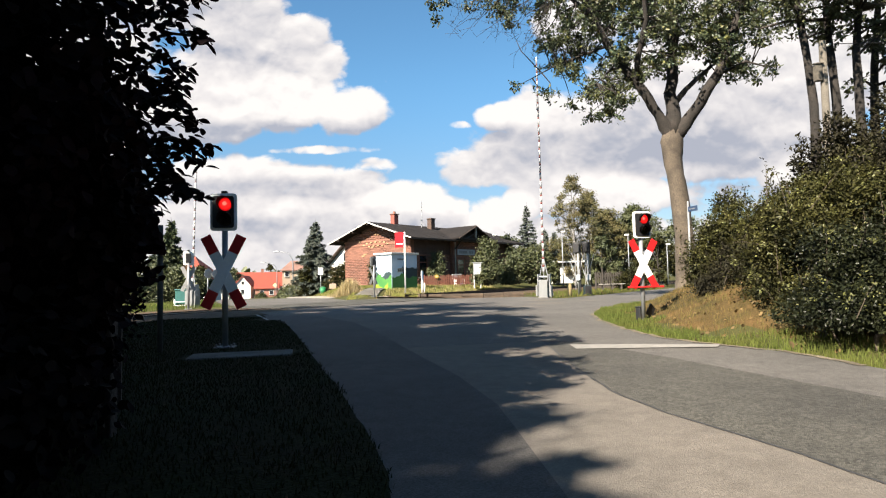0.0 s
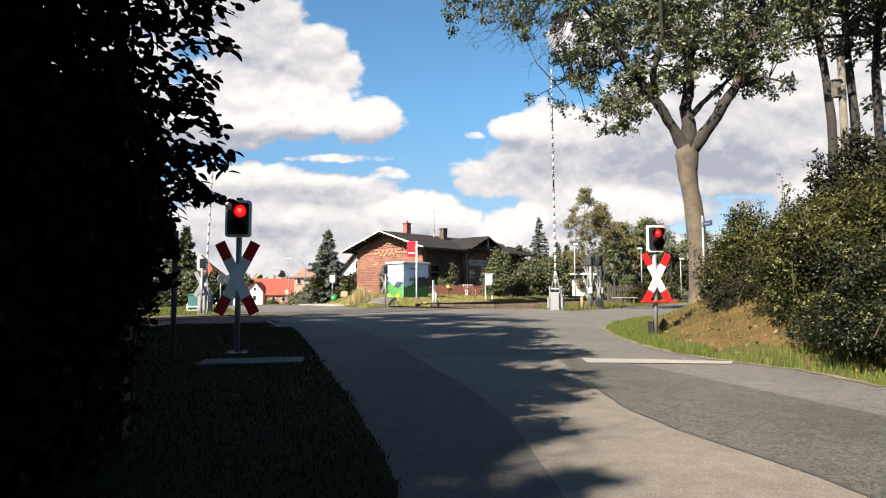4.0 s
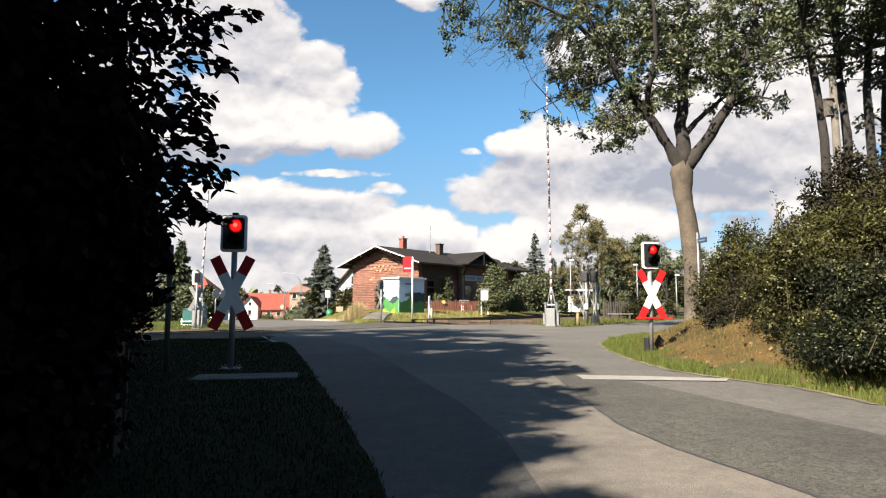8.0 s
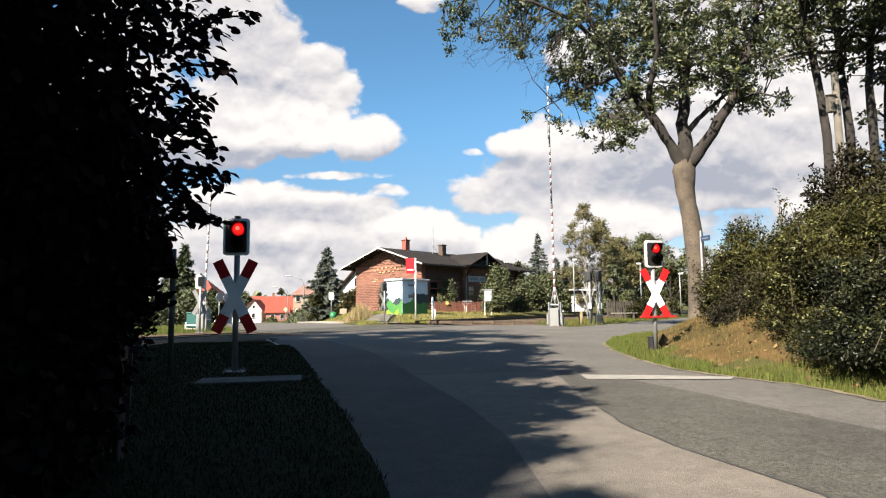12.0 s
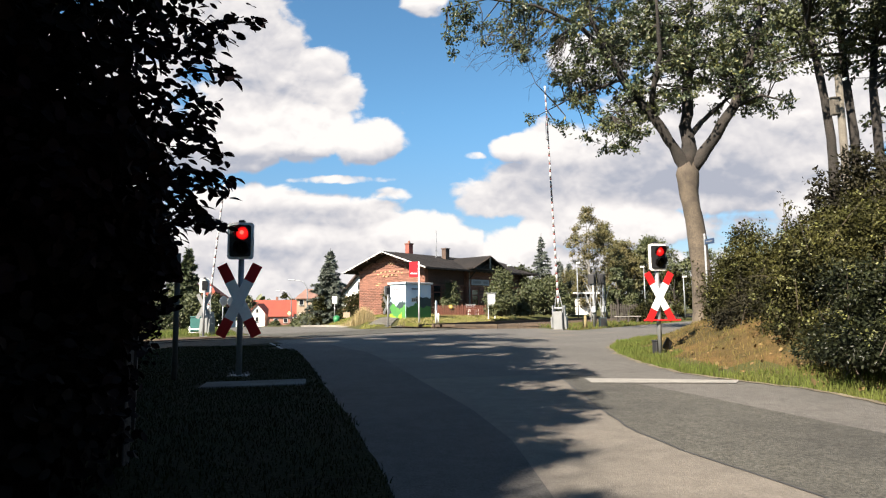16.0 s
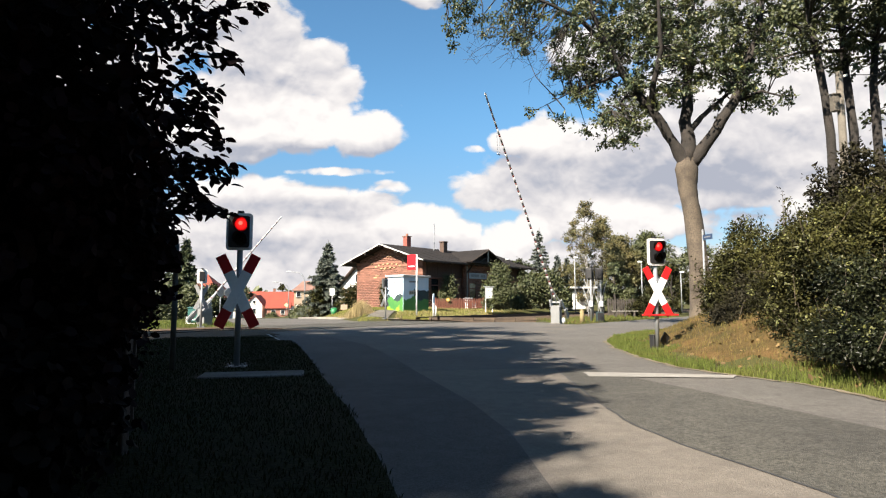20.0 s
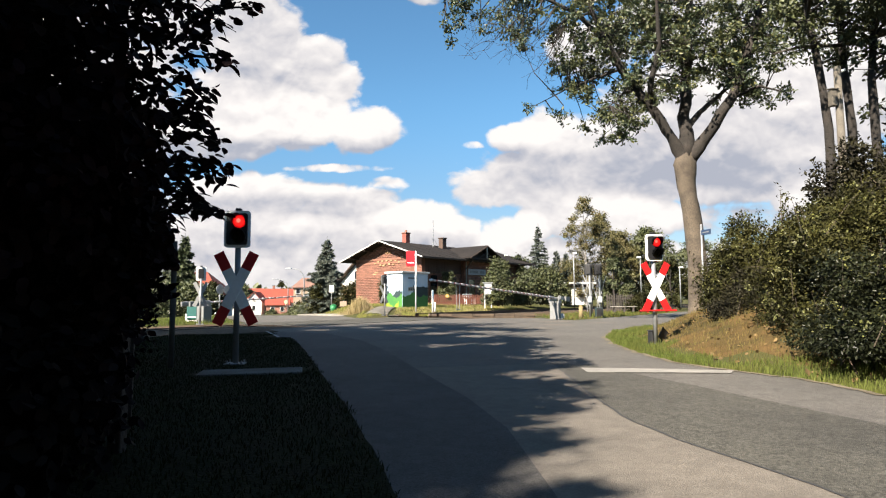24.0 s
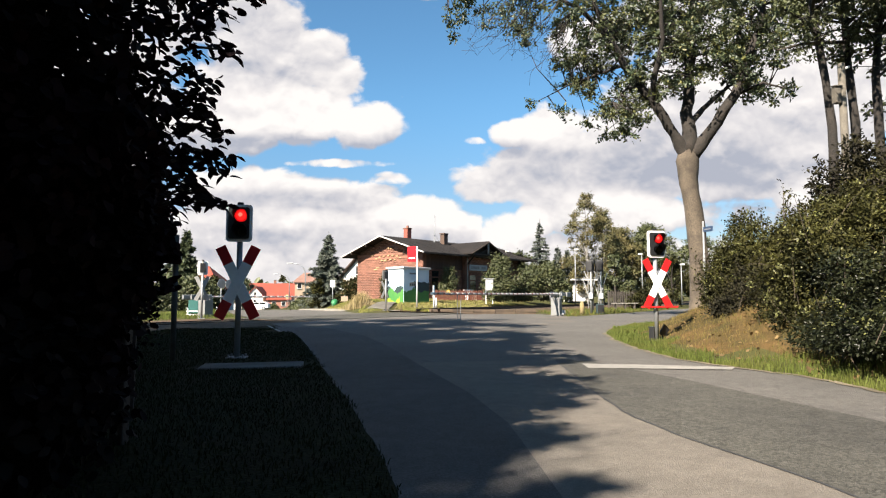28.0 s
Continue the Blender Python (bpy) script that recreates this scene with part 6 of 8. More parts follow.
def crown_tree(name, at, trunk, limbs, clumps, leaf, label, bark="bark", material="leaf_ash", seed=1, per_clump=300, twig_r=0.03, droop=0.25, flat=0.7, bare=(), extra=None, limb_bark=None, hang=0.6, tuft=0.16, grow=None):
    """A broadleaved tree: trunk and limbs as (points, radii); clumps: (centre, radius) filled with leaves and tied to the nearest limb."""
    th = thing(name, at, label, "tree")
    rng = np.random.default_rng(seed)
    bm = bmesh.new()
    # closer rings, so that the trunk can swell and dent
    tp, tr = [], []
    for (a, ra), (b, rb) in zip(zip(*trunk), list(zip(*trunk))[1:]):
        for k in range(6):
            tp.append(Vector(a).lerp(Vector(b), k / 6)), tr.append(ra + (rb - ra) * k / 6)
    tp.append(Vector(trunk[0][-1])), tr.append(trunk[1][-1])
    tube(bm, tp, tr, 18)
    for v in bm.verts:
        c = min(tp, key=lambda q: (q - v.co).length)
        v.co += (v.co - c) * (0.16 * noise.noise((v.co.x * 2.2, v.co.y * 2.2, v.co.z * 1.1 + seed)) + 0.07 * noise.noise((v.co.x * 9, v.co.y * 9, v.co.z * 4)))
    part("trunk", bm, bark, th, smooth=True)
    nodes = [Vector(p) for p in trunk[0][-2:]]
    for pts, rad in limbs:
        bm = bmesh.new()
        lp, lr = [], []
        for (a, ra), (b, rb) in zip(zip(pts, rad), list(zip(pts, rad))[1:]):
            for k in range(4):
                q = Vector(a).lerp(Vector(b), k / 4)
                off = 0.5 * ra * noise.noise_vector(q * 1.3) if k else Vector()
                lp.append(q + off), lr.append((ra + (rb - ra) * k / 4) * (1 + 0.22 * noise.noise(q * 2.7)))
        lp.append(Vector(pts[-1])), lr.append(rad[-1])
        tube(bm, lp, lr, 10)
        part("limb", bm, limb_bark or bark, th, smooth=True)
        for a, b in zip(pts, pts[1:]):
            for k in range(4):
                nodes.append(Vector(a).lerp(Vector(b), k / 4))
        nodes.append(Vector(pts[-1]))
    at_, out_ = [], []
    bm = bmesh.new()
    for c, r in clumps:
        cv = Vector(c)
        near = min(nodes, key=lambda q: (q - cv).length + hang * max(0, q.z - cv.z))
        mid = near.lerp(cv, 0.5) + Vector(rng.normal(size=3)) * 0.10 * (cv - near).length + Vector((0, 0, 0.06 * (cv - near).length))
        tube(bm, [near, mid, cv], [twig_r * 1.6, twig_r, twig_r * 0.5], 6)
        weight = min(1.4, max(0.3, (r / 0.7) ** 1.5)) if bare else 1.0
        sprays = max(6, int(per_clump * weight) // 14)
        d = unit(rng.normal(size=(sprays, 3)))
        tips = np.array(c) + d * r * rng.uniform(0.35, 1.05, (sprays, 1)) * np.array([1, 1, flat])
        for tp in tips[: max(5, sprays // 2)]:
            tube(bm, [cv, cv.lerp(Vector(tp), 0.55) + Vector((0, 0, 0.08 * r)), Vector(tp)], [twig_r * 0.45, twig_r * 0.3, twig_r * 0.15], 4)
        k = max(4, int(per_clump * weight) // sprays)
        at_.append(np.repeat(tips, k, 0) + rng.normal(size=(sprays * k, 3)) * tuft * max(0.6, r))
        out_.append(np.repeat(d, k, 0))
    for a, b in bare:
        a, b = Vector(a), Vector(b)
        for k in range(5):
            e = b + Vector(rng.normal(size=3)) * 0.25 * (b - a).length
            ln = (b - a).length
            bend = [a] + [a.lerp(e, t) + Vector(rng.normal(size=3)) * 0.05 * ln + Vector((0, 0, -0.16 * ln * math.sin(math.pi * t))) for t in (0.25, 0.45, 0.65, 0.85)] + [e + Vector((0, 0, 0.08 * ln))]
            tube(bm, bend, [twig_r * q for q in (0.9, 0.75, 0.6, 0.45, 0.35, 0.2)], 4)
            for q in range(5):
                f = bend[int(rng.integers(1, 5))]
                tube(bm, [f, f + Vector(rng.normal(size=3)) * 0.15 + Vector((0, 0, -0.16)), f + Vector(rng.normal(size=3)) * 0.22 + Vector((-0.1, 0, -0.36))], [twig_r * 0.5, twig_r * 0.4, twig_r * 0.25], 3)
    tagged(part("branchwork", bm, limb_bark or bark, th, smooth=True), kind="stuff")
    p, o = np.concatenate(at_), np.concatenate(out_)
    if grow:
        keep = grow(p + np.array(at))
        p, o = p[keep], o[keep]
    cut = int(len(p) * (extra[1] if extra else 0))
    if extra:
        o_ = rng.permutation(len(p))
        p, o = p[o_], o[o_]
        raw("sunny_leaves", leaf_verts(rng, p[:cut], leaf, leaf * 0.5, droop, o[:cut] * 0.4), LEAF, extra[0], th, kind="stuff")
    raw("leaves", leaf_verts(rng, p[cut:], leaf, leaf * 0.5, droop, o[cut:] * 0.4), LEAF, material, th, kind="stuff")
    return th


def inside(x, z, outline):
    odd = False
    for (x0, z0), (x1, z1) in zip(outline, outline[1:] + outline[:1]):
        if (z0 > z) != (z1 > z) and x < x0 + (z - z0) * (x1 - x0) / (z1 - z0):
            odd = not odd
    return odd


def big_ash():
    T = lambda x, z, dy=0.0: (x - 10.1, dy, z - 0.7)
    trunk = ([(0.26, 0, -0.4), (0.24, 0, 0.3), (0.18, 0, 2.0), (0.02, 0, 3.9), (-0.14, 0.02, 5.1), (-0.14, 0.03, 5.75), (-0.08, 0.04, 6.15), (0.0, 0.05, 6.7)], [0.56, 0.43, 0.36, 0.33, 0.37, 0.44, 0.38, 0.16])
    limbs = [([T(9.92, 6.5), T(9.39, 7.57, -0.1), T(8.52, 8.82, -0.3), T(7.29, 10.28, -0.5), T(6.74, 11.26, -0.7), T(6.08, 12.5, -0.9), T(5.8, 14.0, -1.0)], [0.30, 0.21, 0.17, 0.14, 0.12, 0.09, 0.05]),
             ([T(6.74, 11.26, -0.7), T(5.37, 12.45, -1.0), T(3.73, 13.1, -1.2), T(1.84, 13.3, -1.4), T(0.2, 12.9, -1.5)], [0.10, 0.08, 0.055, 0.035, 0.012]),
             ([T(9.98, 6.7), T(10.17, 9.04, 0.2), T(10.37, 11.47, 0.3), T(10.55, 14.0, 0.2), T(10.3, 16.5, 0)], [0.32, 0.22, 0.19, 0.15, 0.06]),
             ([T(10.08, 6.6), T(10.79, 7.6, -0.3), T(11.69, 9.02, -0.6), T(12.11, 10.23, -0.8), T(12.69, 11.94, -0.9), T(13.1, 14.5, -0.9)], [0.30, 0.23, 0.20, 0.17, 0.13, 0.06]),
             ([T(10.2, 8.05, 0.2), T(10.86, 8.79, 0.5), T(11.72, 9.51, 0.9), T(12.8, 10.4, 1.4)], [0.13, 0.11, 0.08, 0.04]),
             ([T(8.52, 8.82, -0.3), T(8.35, 9.5, -0.9), T(8.5, 10.9, -1.6), T(8.2, 12.8, -2.2)], [0.13, 0.11, 0.09, 0.05]),
             ([T(8.07, 9.4, -0.4), T(7.3, 9.2, -0.9), T(6.6, 8.5, -1.3)], [0.06, 0.045, 0.02]),
             ([T(7.29, 10.28, -0.5), T(6.3, 10.1, 0.1), T(5.2, 9.75, 0.4), T(4.4, 9.35, 0.5), T(3.75, 9.0, 0.4)], [0.06, 0.045, 0.03, 0.018, 0.008]),
             ([T(11.69, 9.02, -0.6), T(12.5, 9.3, -1.2), T(13.3, 8.9, -1.6)], [0.08, 0.05, 0.02])]
    rng = np.random.default_rng(12)
    clumps = []
    # the outline of the crown from the road: lobes below, the long bough to one side
    crown = [(4.5, 13.6), (4.45, 11.0), (4.7, 10.5), (4.9, 9.1), (4.5, 8.4), (5.2, 8.3), (5.6, 8.9), (5.9, 8.2), (6.6, 7.65), (7.3, 7.05), (7.75, 7.3), (8.2, 7.9), (8.15, 8.5), (9.4, 8.8), (10.5, 9.4), (11.4, 9.0), (12.05, 9.3), (12.3, 8.7), (12.7, 8.3), (13.2, 8.7), (14.0, 9.3), (14.4, 10.0), (14.8, 11.0), (15.2, 13.6)]
    bough = [(-0.1, 13.6), (-0.15, 11.8), (0.25, 11.2), (0.7, 12.2), (1.9, 12.5), (3.0, 12.1), (4.5, 11.6), (4.5, 13.6)]
    for outline, count, x0, x1, z0, r0, r1 in ((crown, 275, 4.4, 15.2, 7.0, 0.32, 0.60), (crown, 60, 7.6, 13.4, 10.4, 0.4, 0.65), (bough, 34, -0.1, 4.5, 11.2, 0.26, 0.46)):
        made = 0
        while made < count:
            x, z, r = rng.uniform(x0, x1), rng.uniform(z0, 13.6), rng.uniform(r0, r1)
            if all(inside(x + r * 0.75 * a, z + r * 0.7 * b, outline) for a, b in ((-1, 0), (1, 0), (0, -1), (0, 0))):
                # thinner in the fork
                if 9.4 < x < 11.2 and z < 9.8 and rng.random() < 0.5:
                    continue
                clumps.append((T(x, z, rng.uniform(-1.9, 2.2)), r))
                made += 1
    clumps += [(T(x, z, dy), 0.36) for x, z, dy in ((12.4, 8.9, -1.4), (12.8, 8.55, -1.6), (13.2, 8.8, -1.6), (13.6, 9.25, -1.2), (12.0, 9.25, -1.0), (7.0, 7.45, -1.2), (7.4, 7.25, -1.0), (7.6, 7.7, -1.2), (6.7, 7.9, -1.3), (5.2, 8.6, 0.5), (4.8, 8.75, 0.6), (6.2, 8.2, -0.8))]
    clumps += [(T(3.65, 8.95, 0.3), 0.26), (T(0.1, 11.6, -1.4), 0.34), (T(0.5, 11.1, -1.4), 0.22), (T(1.6, 11.6, -1.3), 0.20), (T(3.2, 11.2, -1.2), 0.22)]
    for i in range(44):
        a, q = rng.uniform(0, math.tau), math.sqrt(rng.random())
        clumps.append((T(8.4 + 6.6 * q * math.cos(a), 13.4 + rng.uniform(0, 4.0), 4.2 * q * math.sin(a)), rng.uniform(0.8, 1.2)))
    bare = [(T(4.6, 12.6, -1.2), T(2.2, 10.9, -1.2)), (T(5.2, 12.3, -1.2), T(3.6, 10.6, -1.0)), (T(3.6, 12.8, -1.2), T(1.2, 10.8, -1.2)), (T(5.0, 12.0, -0.8), T(4.0, 10.5, -0.9)), (T(2.6, 12.9, -1.3), T(1.4, 11.2, -1.2))]
    # limbs get a darker bark than the trunk: crown shade put into colour
    return crown_tree("ash_tree", (10.1, 24.0, 0.7), trunk, limbs, clumps, 0.16, "tall ash tree with a forked trunk and airy crown", "bark_ash", seed=4, per_clump=185, twig_r=0.019, bare=bare, extra=("leaf_bright", 0.20), limb_bark="bark_dark", hang=0.0, tuft=0.11)


big_ash()


def thin_tree(at, lean, h, seed, low):
    rng = np.random.default_rng(seed)
    n = 7
    pts = [(lean * (k / n) ** 1.2 * h * 0.1 + 0.08 * math.sin(k * 1.7 + seed), 0.1 * math.sin(k + seed), h * k / n - 0.2) for k in range(n + 1)]
    rad = [0.18 - 0.12 * k / n for k in range(n + 1)]
    limbs, clumps = [], []
    for i in range(19):
        t = rng.uniform(low, 1.0)
        k = min(n - 1, int(t * n))
        b = Vector(pts[k]).lerp(Vector(pts[k + 1]), t * n - k)
        a = rng.uniform(0, math.tau)
        L = rng.uniform(0.8, 2.3)
        e = b + Vector((math.cos(a) * L, math.sin(a) * L, rng.uniform(-0.2, 0.9)))
        limbs.append(([tuple(b), tuple(b.lerp(e, 0.5) + Vector((0, 0, 0.15))), tuple(e)], [0.05, 0.03, 0.015]))
        clumps.append((tuple(e), rng.uniform(0.3, 0.6)))
        if i < 3:
            # long high boughs added sunward, mostly out of view, to shade the trunks
            b = Vector(pts[-2]).lerp(Vector(pts[-3]), rng.random())
            e = b + Vector((rng.uniform(-2.6, -1.2), rng.uniform(-4.2, -2.2), rng.uniform(-0.6, 0.6)))
            limbs.append(([tuple(b), tuple(b.lerp(e, 0.5) + Vector((0, 0, 0.3))), tuple(e)], [0.05, 0.03, 0.012]))
            clumps.append((tuple(e), rng.uniform(0.6, 0.9)))
            clumps.append((tuple(b.lerp(e, 0.65)), rng.uniform(0.5, 0.8)))
            e = b
        if rng.random() < 0.5:
            clumps.append((tuple(b.lerp(e, 0.6)), rng.uniform(0.3, 0.5)))
    return crown_tree("slender_tree", at, (pts, rad), limbs, clumps, 0.17, "slender dark-barked tree rising from the hedge", "bark_dark", "leaf_mid", seed, 130, 0.018)


thin_tree((12.45, 18.6, 0.7), -0.5, 13.5, 21, 0.58)
thin_tree((13.05, 18.8, 0.7), 0.15, 14.0, 22, 0.60)
thin_tree((13.5, 18.4, 0.7), 0.45, 13.0, 23, 0.56)
thin_tree((15.0, 19.5, 0.7), 0.2, 13.0, 24, 0.5)

def level_bough(at, runs):
    """Long bare boughs that reach across from a tree beyond the bank."""
    th = thing("reaching_bough", at, "long bare grey boughs reaching across between the trees", "branch")
    for pts, rad in runs:
        bm = bmesh.new()
        lp = [Vector(p) - Vector(at) + 0.06 * noise.noise_vector(Vector(p)) for p in finer3(pts)]
        tube(bm, lp, [rad[0] + (rad[1] - rad[0]) * i / (len(lp) - 1) for i in range(len(lp))], 7)
        part("bough", bm, "bark_limb", th, smooth=True)
        bm = bmesh.new()
        tips, ways = [], []
        for q in lp[2::2]:
            for k in range(3):
                e = q + Vector(noise.noise_vector((q.x * 3, q.y * 5 + k, q.z))) * 1.2 + Vector((-0.15, 0, 0.05))
                tube(bm, [q, q.lerp(e, 0.5) + Vector((0, 0, 0.05)), e], [0.012, 0.008, 0.003], 4)
                tips += [q.lerp(e, 0.75), e]
                ways += [(e - q).normalized()] * 2
        tagged(part("twigs", bm, "bark_dark", th), kind="stuff")
        rng = np.random.default_rng(len(tips))
        p, d = clumped(rng, np.array(tips), np.array(ways), 9, 0.11)
        raw("leaves", leaf_verts(rng, p, 0.14, 0.07, 0.3, d * 0.4), LEAF, "leaf_mid", th, kind="stuff")
    return th


def finer3(pts):
    return [Vector(a).lerp(Vector(b), k / 4) for a, b in zip(pts, pts[1:]) for k in range(4)] + [Vector(pts[-1])]


level_bough((15.4, 18.7, 0.7), [([(15.4, 18.7, 9.7), (14.7, 18.6, 9.62), (13.8, 18.6, 9.3), (12.85, 18.6, 9.1), (11.9, 18.5, 9.05), (11.2, 18.4, 8.9), (10.5, 18.3, 8.7)], (0.11, 0.02)),
                                ([(14.7, 18.5, 9.5), (13.2, 18.2, 9.45), (12.2, 18.2, 9.3), (11.7, 18.1, 9.0)], (0.06, 0.012))])

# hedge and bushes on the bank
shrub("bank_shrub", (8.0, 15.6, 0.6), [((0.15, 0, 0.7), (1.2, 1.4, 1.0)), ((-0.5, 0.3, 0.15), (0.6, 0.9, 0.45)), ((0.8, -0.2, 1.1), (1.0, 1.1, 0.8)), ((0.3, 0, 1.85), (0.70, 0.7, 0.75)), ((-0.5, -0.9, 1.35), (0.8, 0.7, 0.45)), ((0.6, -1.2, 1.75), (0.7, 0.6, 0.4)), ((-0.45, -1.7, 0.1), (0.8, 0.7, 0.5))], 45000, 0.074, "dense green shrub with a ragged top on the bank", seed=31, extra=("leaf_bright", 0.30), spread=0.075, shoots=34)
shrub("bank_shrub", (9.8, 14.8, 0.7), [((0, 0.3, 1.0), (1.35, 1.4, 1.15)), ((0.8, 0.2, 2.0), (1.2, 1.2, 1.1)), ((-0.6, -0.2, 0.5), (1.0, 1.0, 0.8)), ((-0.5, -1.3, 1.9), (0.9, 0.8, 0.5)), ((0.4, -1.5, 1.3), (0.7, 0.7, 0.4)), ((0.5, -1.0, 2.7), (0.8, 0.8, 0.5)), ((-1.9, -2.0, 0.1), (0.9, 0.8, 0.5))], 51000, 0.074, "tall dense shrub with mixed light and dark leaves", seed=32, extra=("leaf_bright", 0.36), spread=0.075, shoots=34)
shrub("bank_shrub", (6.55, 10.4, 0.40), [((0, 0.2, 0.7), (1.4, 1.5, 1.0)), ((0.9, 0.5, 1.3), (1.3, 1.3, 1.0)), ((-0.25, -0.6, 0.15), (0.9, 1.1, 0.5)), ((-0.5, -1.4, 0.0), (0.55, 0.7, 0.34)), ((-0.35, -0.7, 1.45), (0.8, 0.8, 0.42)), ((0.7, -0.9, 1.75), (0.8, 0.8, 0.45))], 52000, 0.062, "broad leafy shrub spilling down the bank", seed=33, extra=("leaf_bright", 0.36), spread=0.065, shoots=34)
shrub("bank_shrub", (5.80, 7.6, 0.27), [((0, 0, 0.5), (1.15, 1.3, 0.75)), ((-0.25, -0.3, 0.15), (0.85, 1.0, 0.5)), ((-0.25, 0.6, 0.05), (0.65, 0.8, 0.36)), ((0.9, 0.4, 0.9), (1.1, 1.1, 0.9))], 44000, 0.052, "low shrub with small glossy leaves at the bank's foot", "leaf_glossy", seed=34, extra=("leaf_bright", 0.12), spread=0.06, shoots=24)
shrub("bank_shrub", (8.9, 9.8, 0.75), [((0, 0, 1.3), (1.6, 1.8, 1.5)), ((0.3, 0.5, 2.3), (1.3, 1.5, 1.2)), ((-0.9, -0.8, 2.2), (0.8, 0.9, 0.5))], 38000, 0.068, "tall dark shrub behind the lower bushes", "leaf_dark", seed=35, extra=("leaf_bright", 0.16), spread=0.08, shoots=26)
shrub("bank_shrub", (6.6, 13.2, 0.55), [((0, 0, 0.12), (0.75, 0.8, 0.5)), ((0.8, -0.6, 0.15), (0.8, 0.7, 0.55)), ((0.6, 0.5, 0.4), (0.9, 0.8, 0.6))], 24000, 0.062, "low dark shrub on the slope of the bank", "leaf_dark", seed=39, spread=0.065, shoots=14)
shrub("bank_shrub", (11.6, 14.6, 0.75), [((0, 0, 1.8), (1.8, 1.8, 2.0)), ((0.3, 0, 3.4), (1.4, 1.5, 1.6)), ((-0.8, 0.2, 2.6), (1.0, 1.0, 1.2)), ((-1.5, 0.1, 2.7), (0.85, 0.9, 1.35))], 42000, 0.104, "tall dark bush under the slender trees", "leaf_dark", seed=36, spread=0.09, shoots=24)
shrub("bank_shrub", (9.4, 20.0, 0.7), [((0.5, 0, 0.6), (1.0, 1.4, 0.8)), ((1.6, -0.8, 0.9), (1.4, 1.4, 1.1))], 23250, 0.096, "shrub at the foot of the ash tree", seed=37, extra=("leaf_bright", 0.08), spread=0.085, shoots=26)
shrub("bank_shrub", (13.5, 12.5, 0.8), [((0, 0, 2.2), (2.2, 2.5, 2.4))], 23250, 0.111, "dense dark bush closing the bank", "leaf_dark", seed=38)


def dead_twigs():
    th = thing("dead_branch", (8.6, 12.6, 1.0), "bare pale dead branch sticking out of the bushes", "branch")
    rng = np.random.default_rng(8)
    for i in range(5):
        bm = bmesh.new()
        z = 0.6 + 0.35 * i
        tube(bm, [(1.2, 0, z), (0.2, -0.5, z + 0.25 + 0.05 * i), (-0.9 + 0.2 * i, -0.9, z + 0.1 * i)], [0.022, 0.015, 0.006], 5)
        part("twig", bm, "dead_twig", th)


dead_twigs()

# platform side and distance
shrub("station_shrub", (4.4, 46.6, 0.60), [((0, 0, 1.5), (1.05, 1.0, 1.5)), ((0.2, 0, 2.7), (0.7, 0.7, 0.8)), ((-0.4, 0, 0.7), (0.9, 0.8, 0.7))], 8000, 0.17, "pale leafy shrub beside the notice case", "leaf_mid", 41, extra=("leaf_bright", 0.15), spread=0.14)
shrub("station_shrub", (7.2, 49.5, 0.60), [((0, 0, 1.3), (1.6, 1.3, 1.5)), ((1.9, 0.5, 1.5), (1.6, 1.4, 1.7)), ((-1.2, 0.2, 0.9), (1.1, 1.0, 1.1))], 9000, 0.2, "dark green shrubs by the platform", "leaf_mid", 42, spread=0.16)
shrub("station_shrub", (9.5, 53.0, 0.60), [((0, 0, 1.4), (1.6, 1.4, 1.7)), ((-1.3, 0, 1.7), (1.3, 1.2, 1.7))], 8000, 0.2, "green shrubs at the end of the platform", "leaf_shrub", 43, spread=0.16, extra=("leaf_bright", 0.07))
shrub("wall_climber", (0.3, 51.2, 0.60), [((0, 0, 1.3), (0.75, 0.5, 1.2)), ((0.2, 0.1, 2.3), (0.45, 0.35, 0.6))], 3200, 0.16, "bushy creeper against the brick wall", "leaf_mid", 44, spread=0.12)
shrub("gable_shrub", (-4.3, 49.5, 0.35), [((0, 0, 1.1), (0.8, 0.7, 1.2)), ((-0.3, 0.3, 1.9), (0.5, 0.5, 0.7))], 4200, 0.16, "green shrub before the brick gable", "leaf_shrub", 45, spread=0.12)
shrub("garden_shrub", (-8.9, 58.0, -0.1), [((0, 0, 1.2), (1.2, 1.2, 1.4)), ((0.5, 0, 2.2), (0.8, 0.8, 0.8))], 4500, 0.2, "brownish garden shrub by the white house", "leaf_shrub", 46, spread=0.14, extra=("leaf_litter", 0.12))
shrub("garden_shrub", (-12.15, 58.5, -0.3), [((0, 0, 0.8), (0.75, 0.8, 1.0)), ((-0.05, 0, 1.7), (0.5, 0.5, 0.9)), ((0.05, 0, 2.5), (0.25, 0.25, 0.5))], 4500, 0.2, "green shrub under the spruce", "leaf_shrub", 47, spread=0.12, extra=("leaf_bright", 0.25))
shrub("road_hedge", (-14.6, 62.0, -0.5), [((0, 0, 0.45), (1.1, 2.0, 0.85)), ((0.2, 4, 0.5), (0.9, 2.5, 0.9)), ((1.6, -2.5, 0.5), (1.2, 1.6, 0.8))], 8000, 0.2, "low hedge along the far footway", "leaf_mid", 48, spread=0.14)
shrub("garden_shrub", (14.7, 44.2, 0.1), [((0, 0, 0.6), (0.9, 0.7, 0.8)), ((0.8, 0.3, 0.5), (0.8, 0.7, 0.7))], 5000, 0.14, "dark bush at the end of the board fence", "leaf_shrub", 53, spread=0.1)
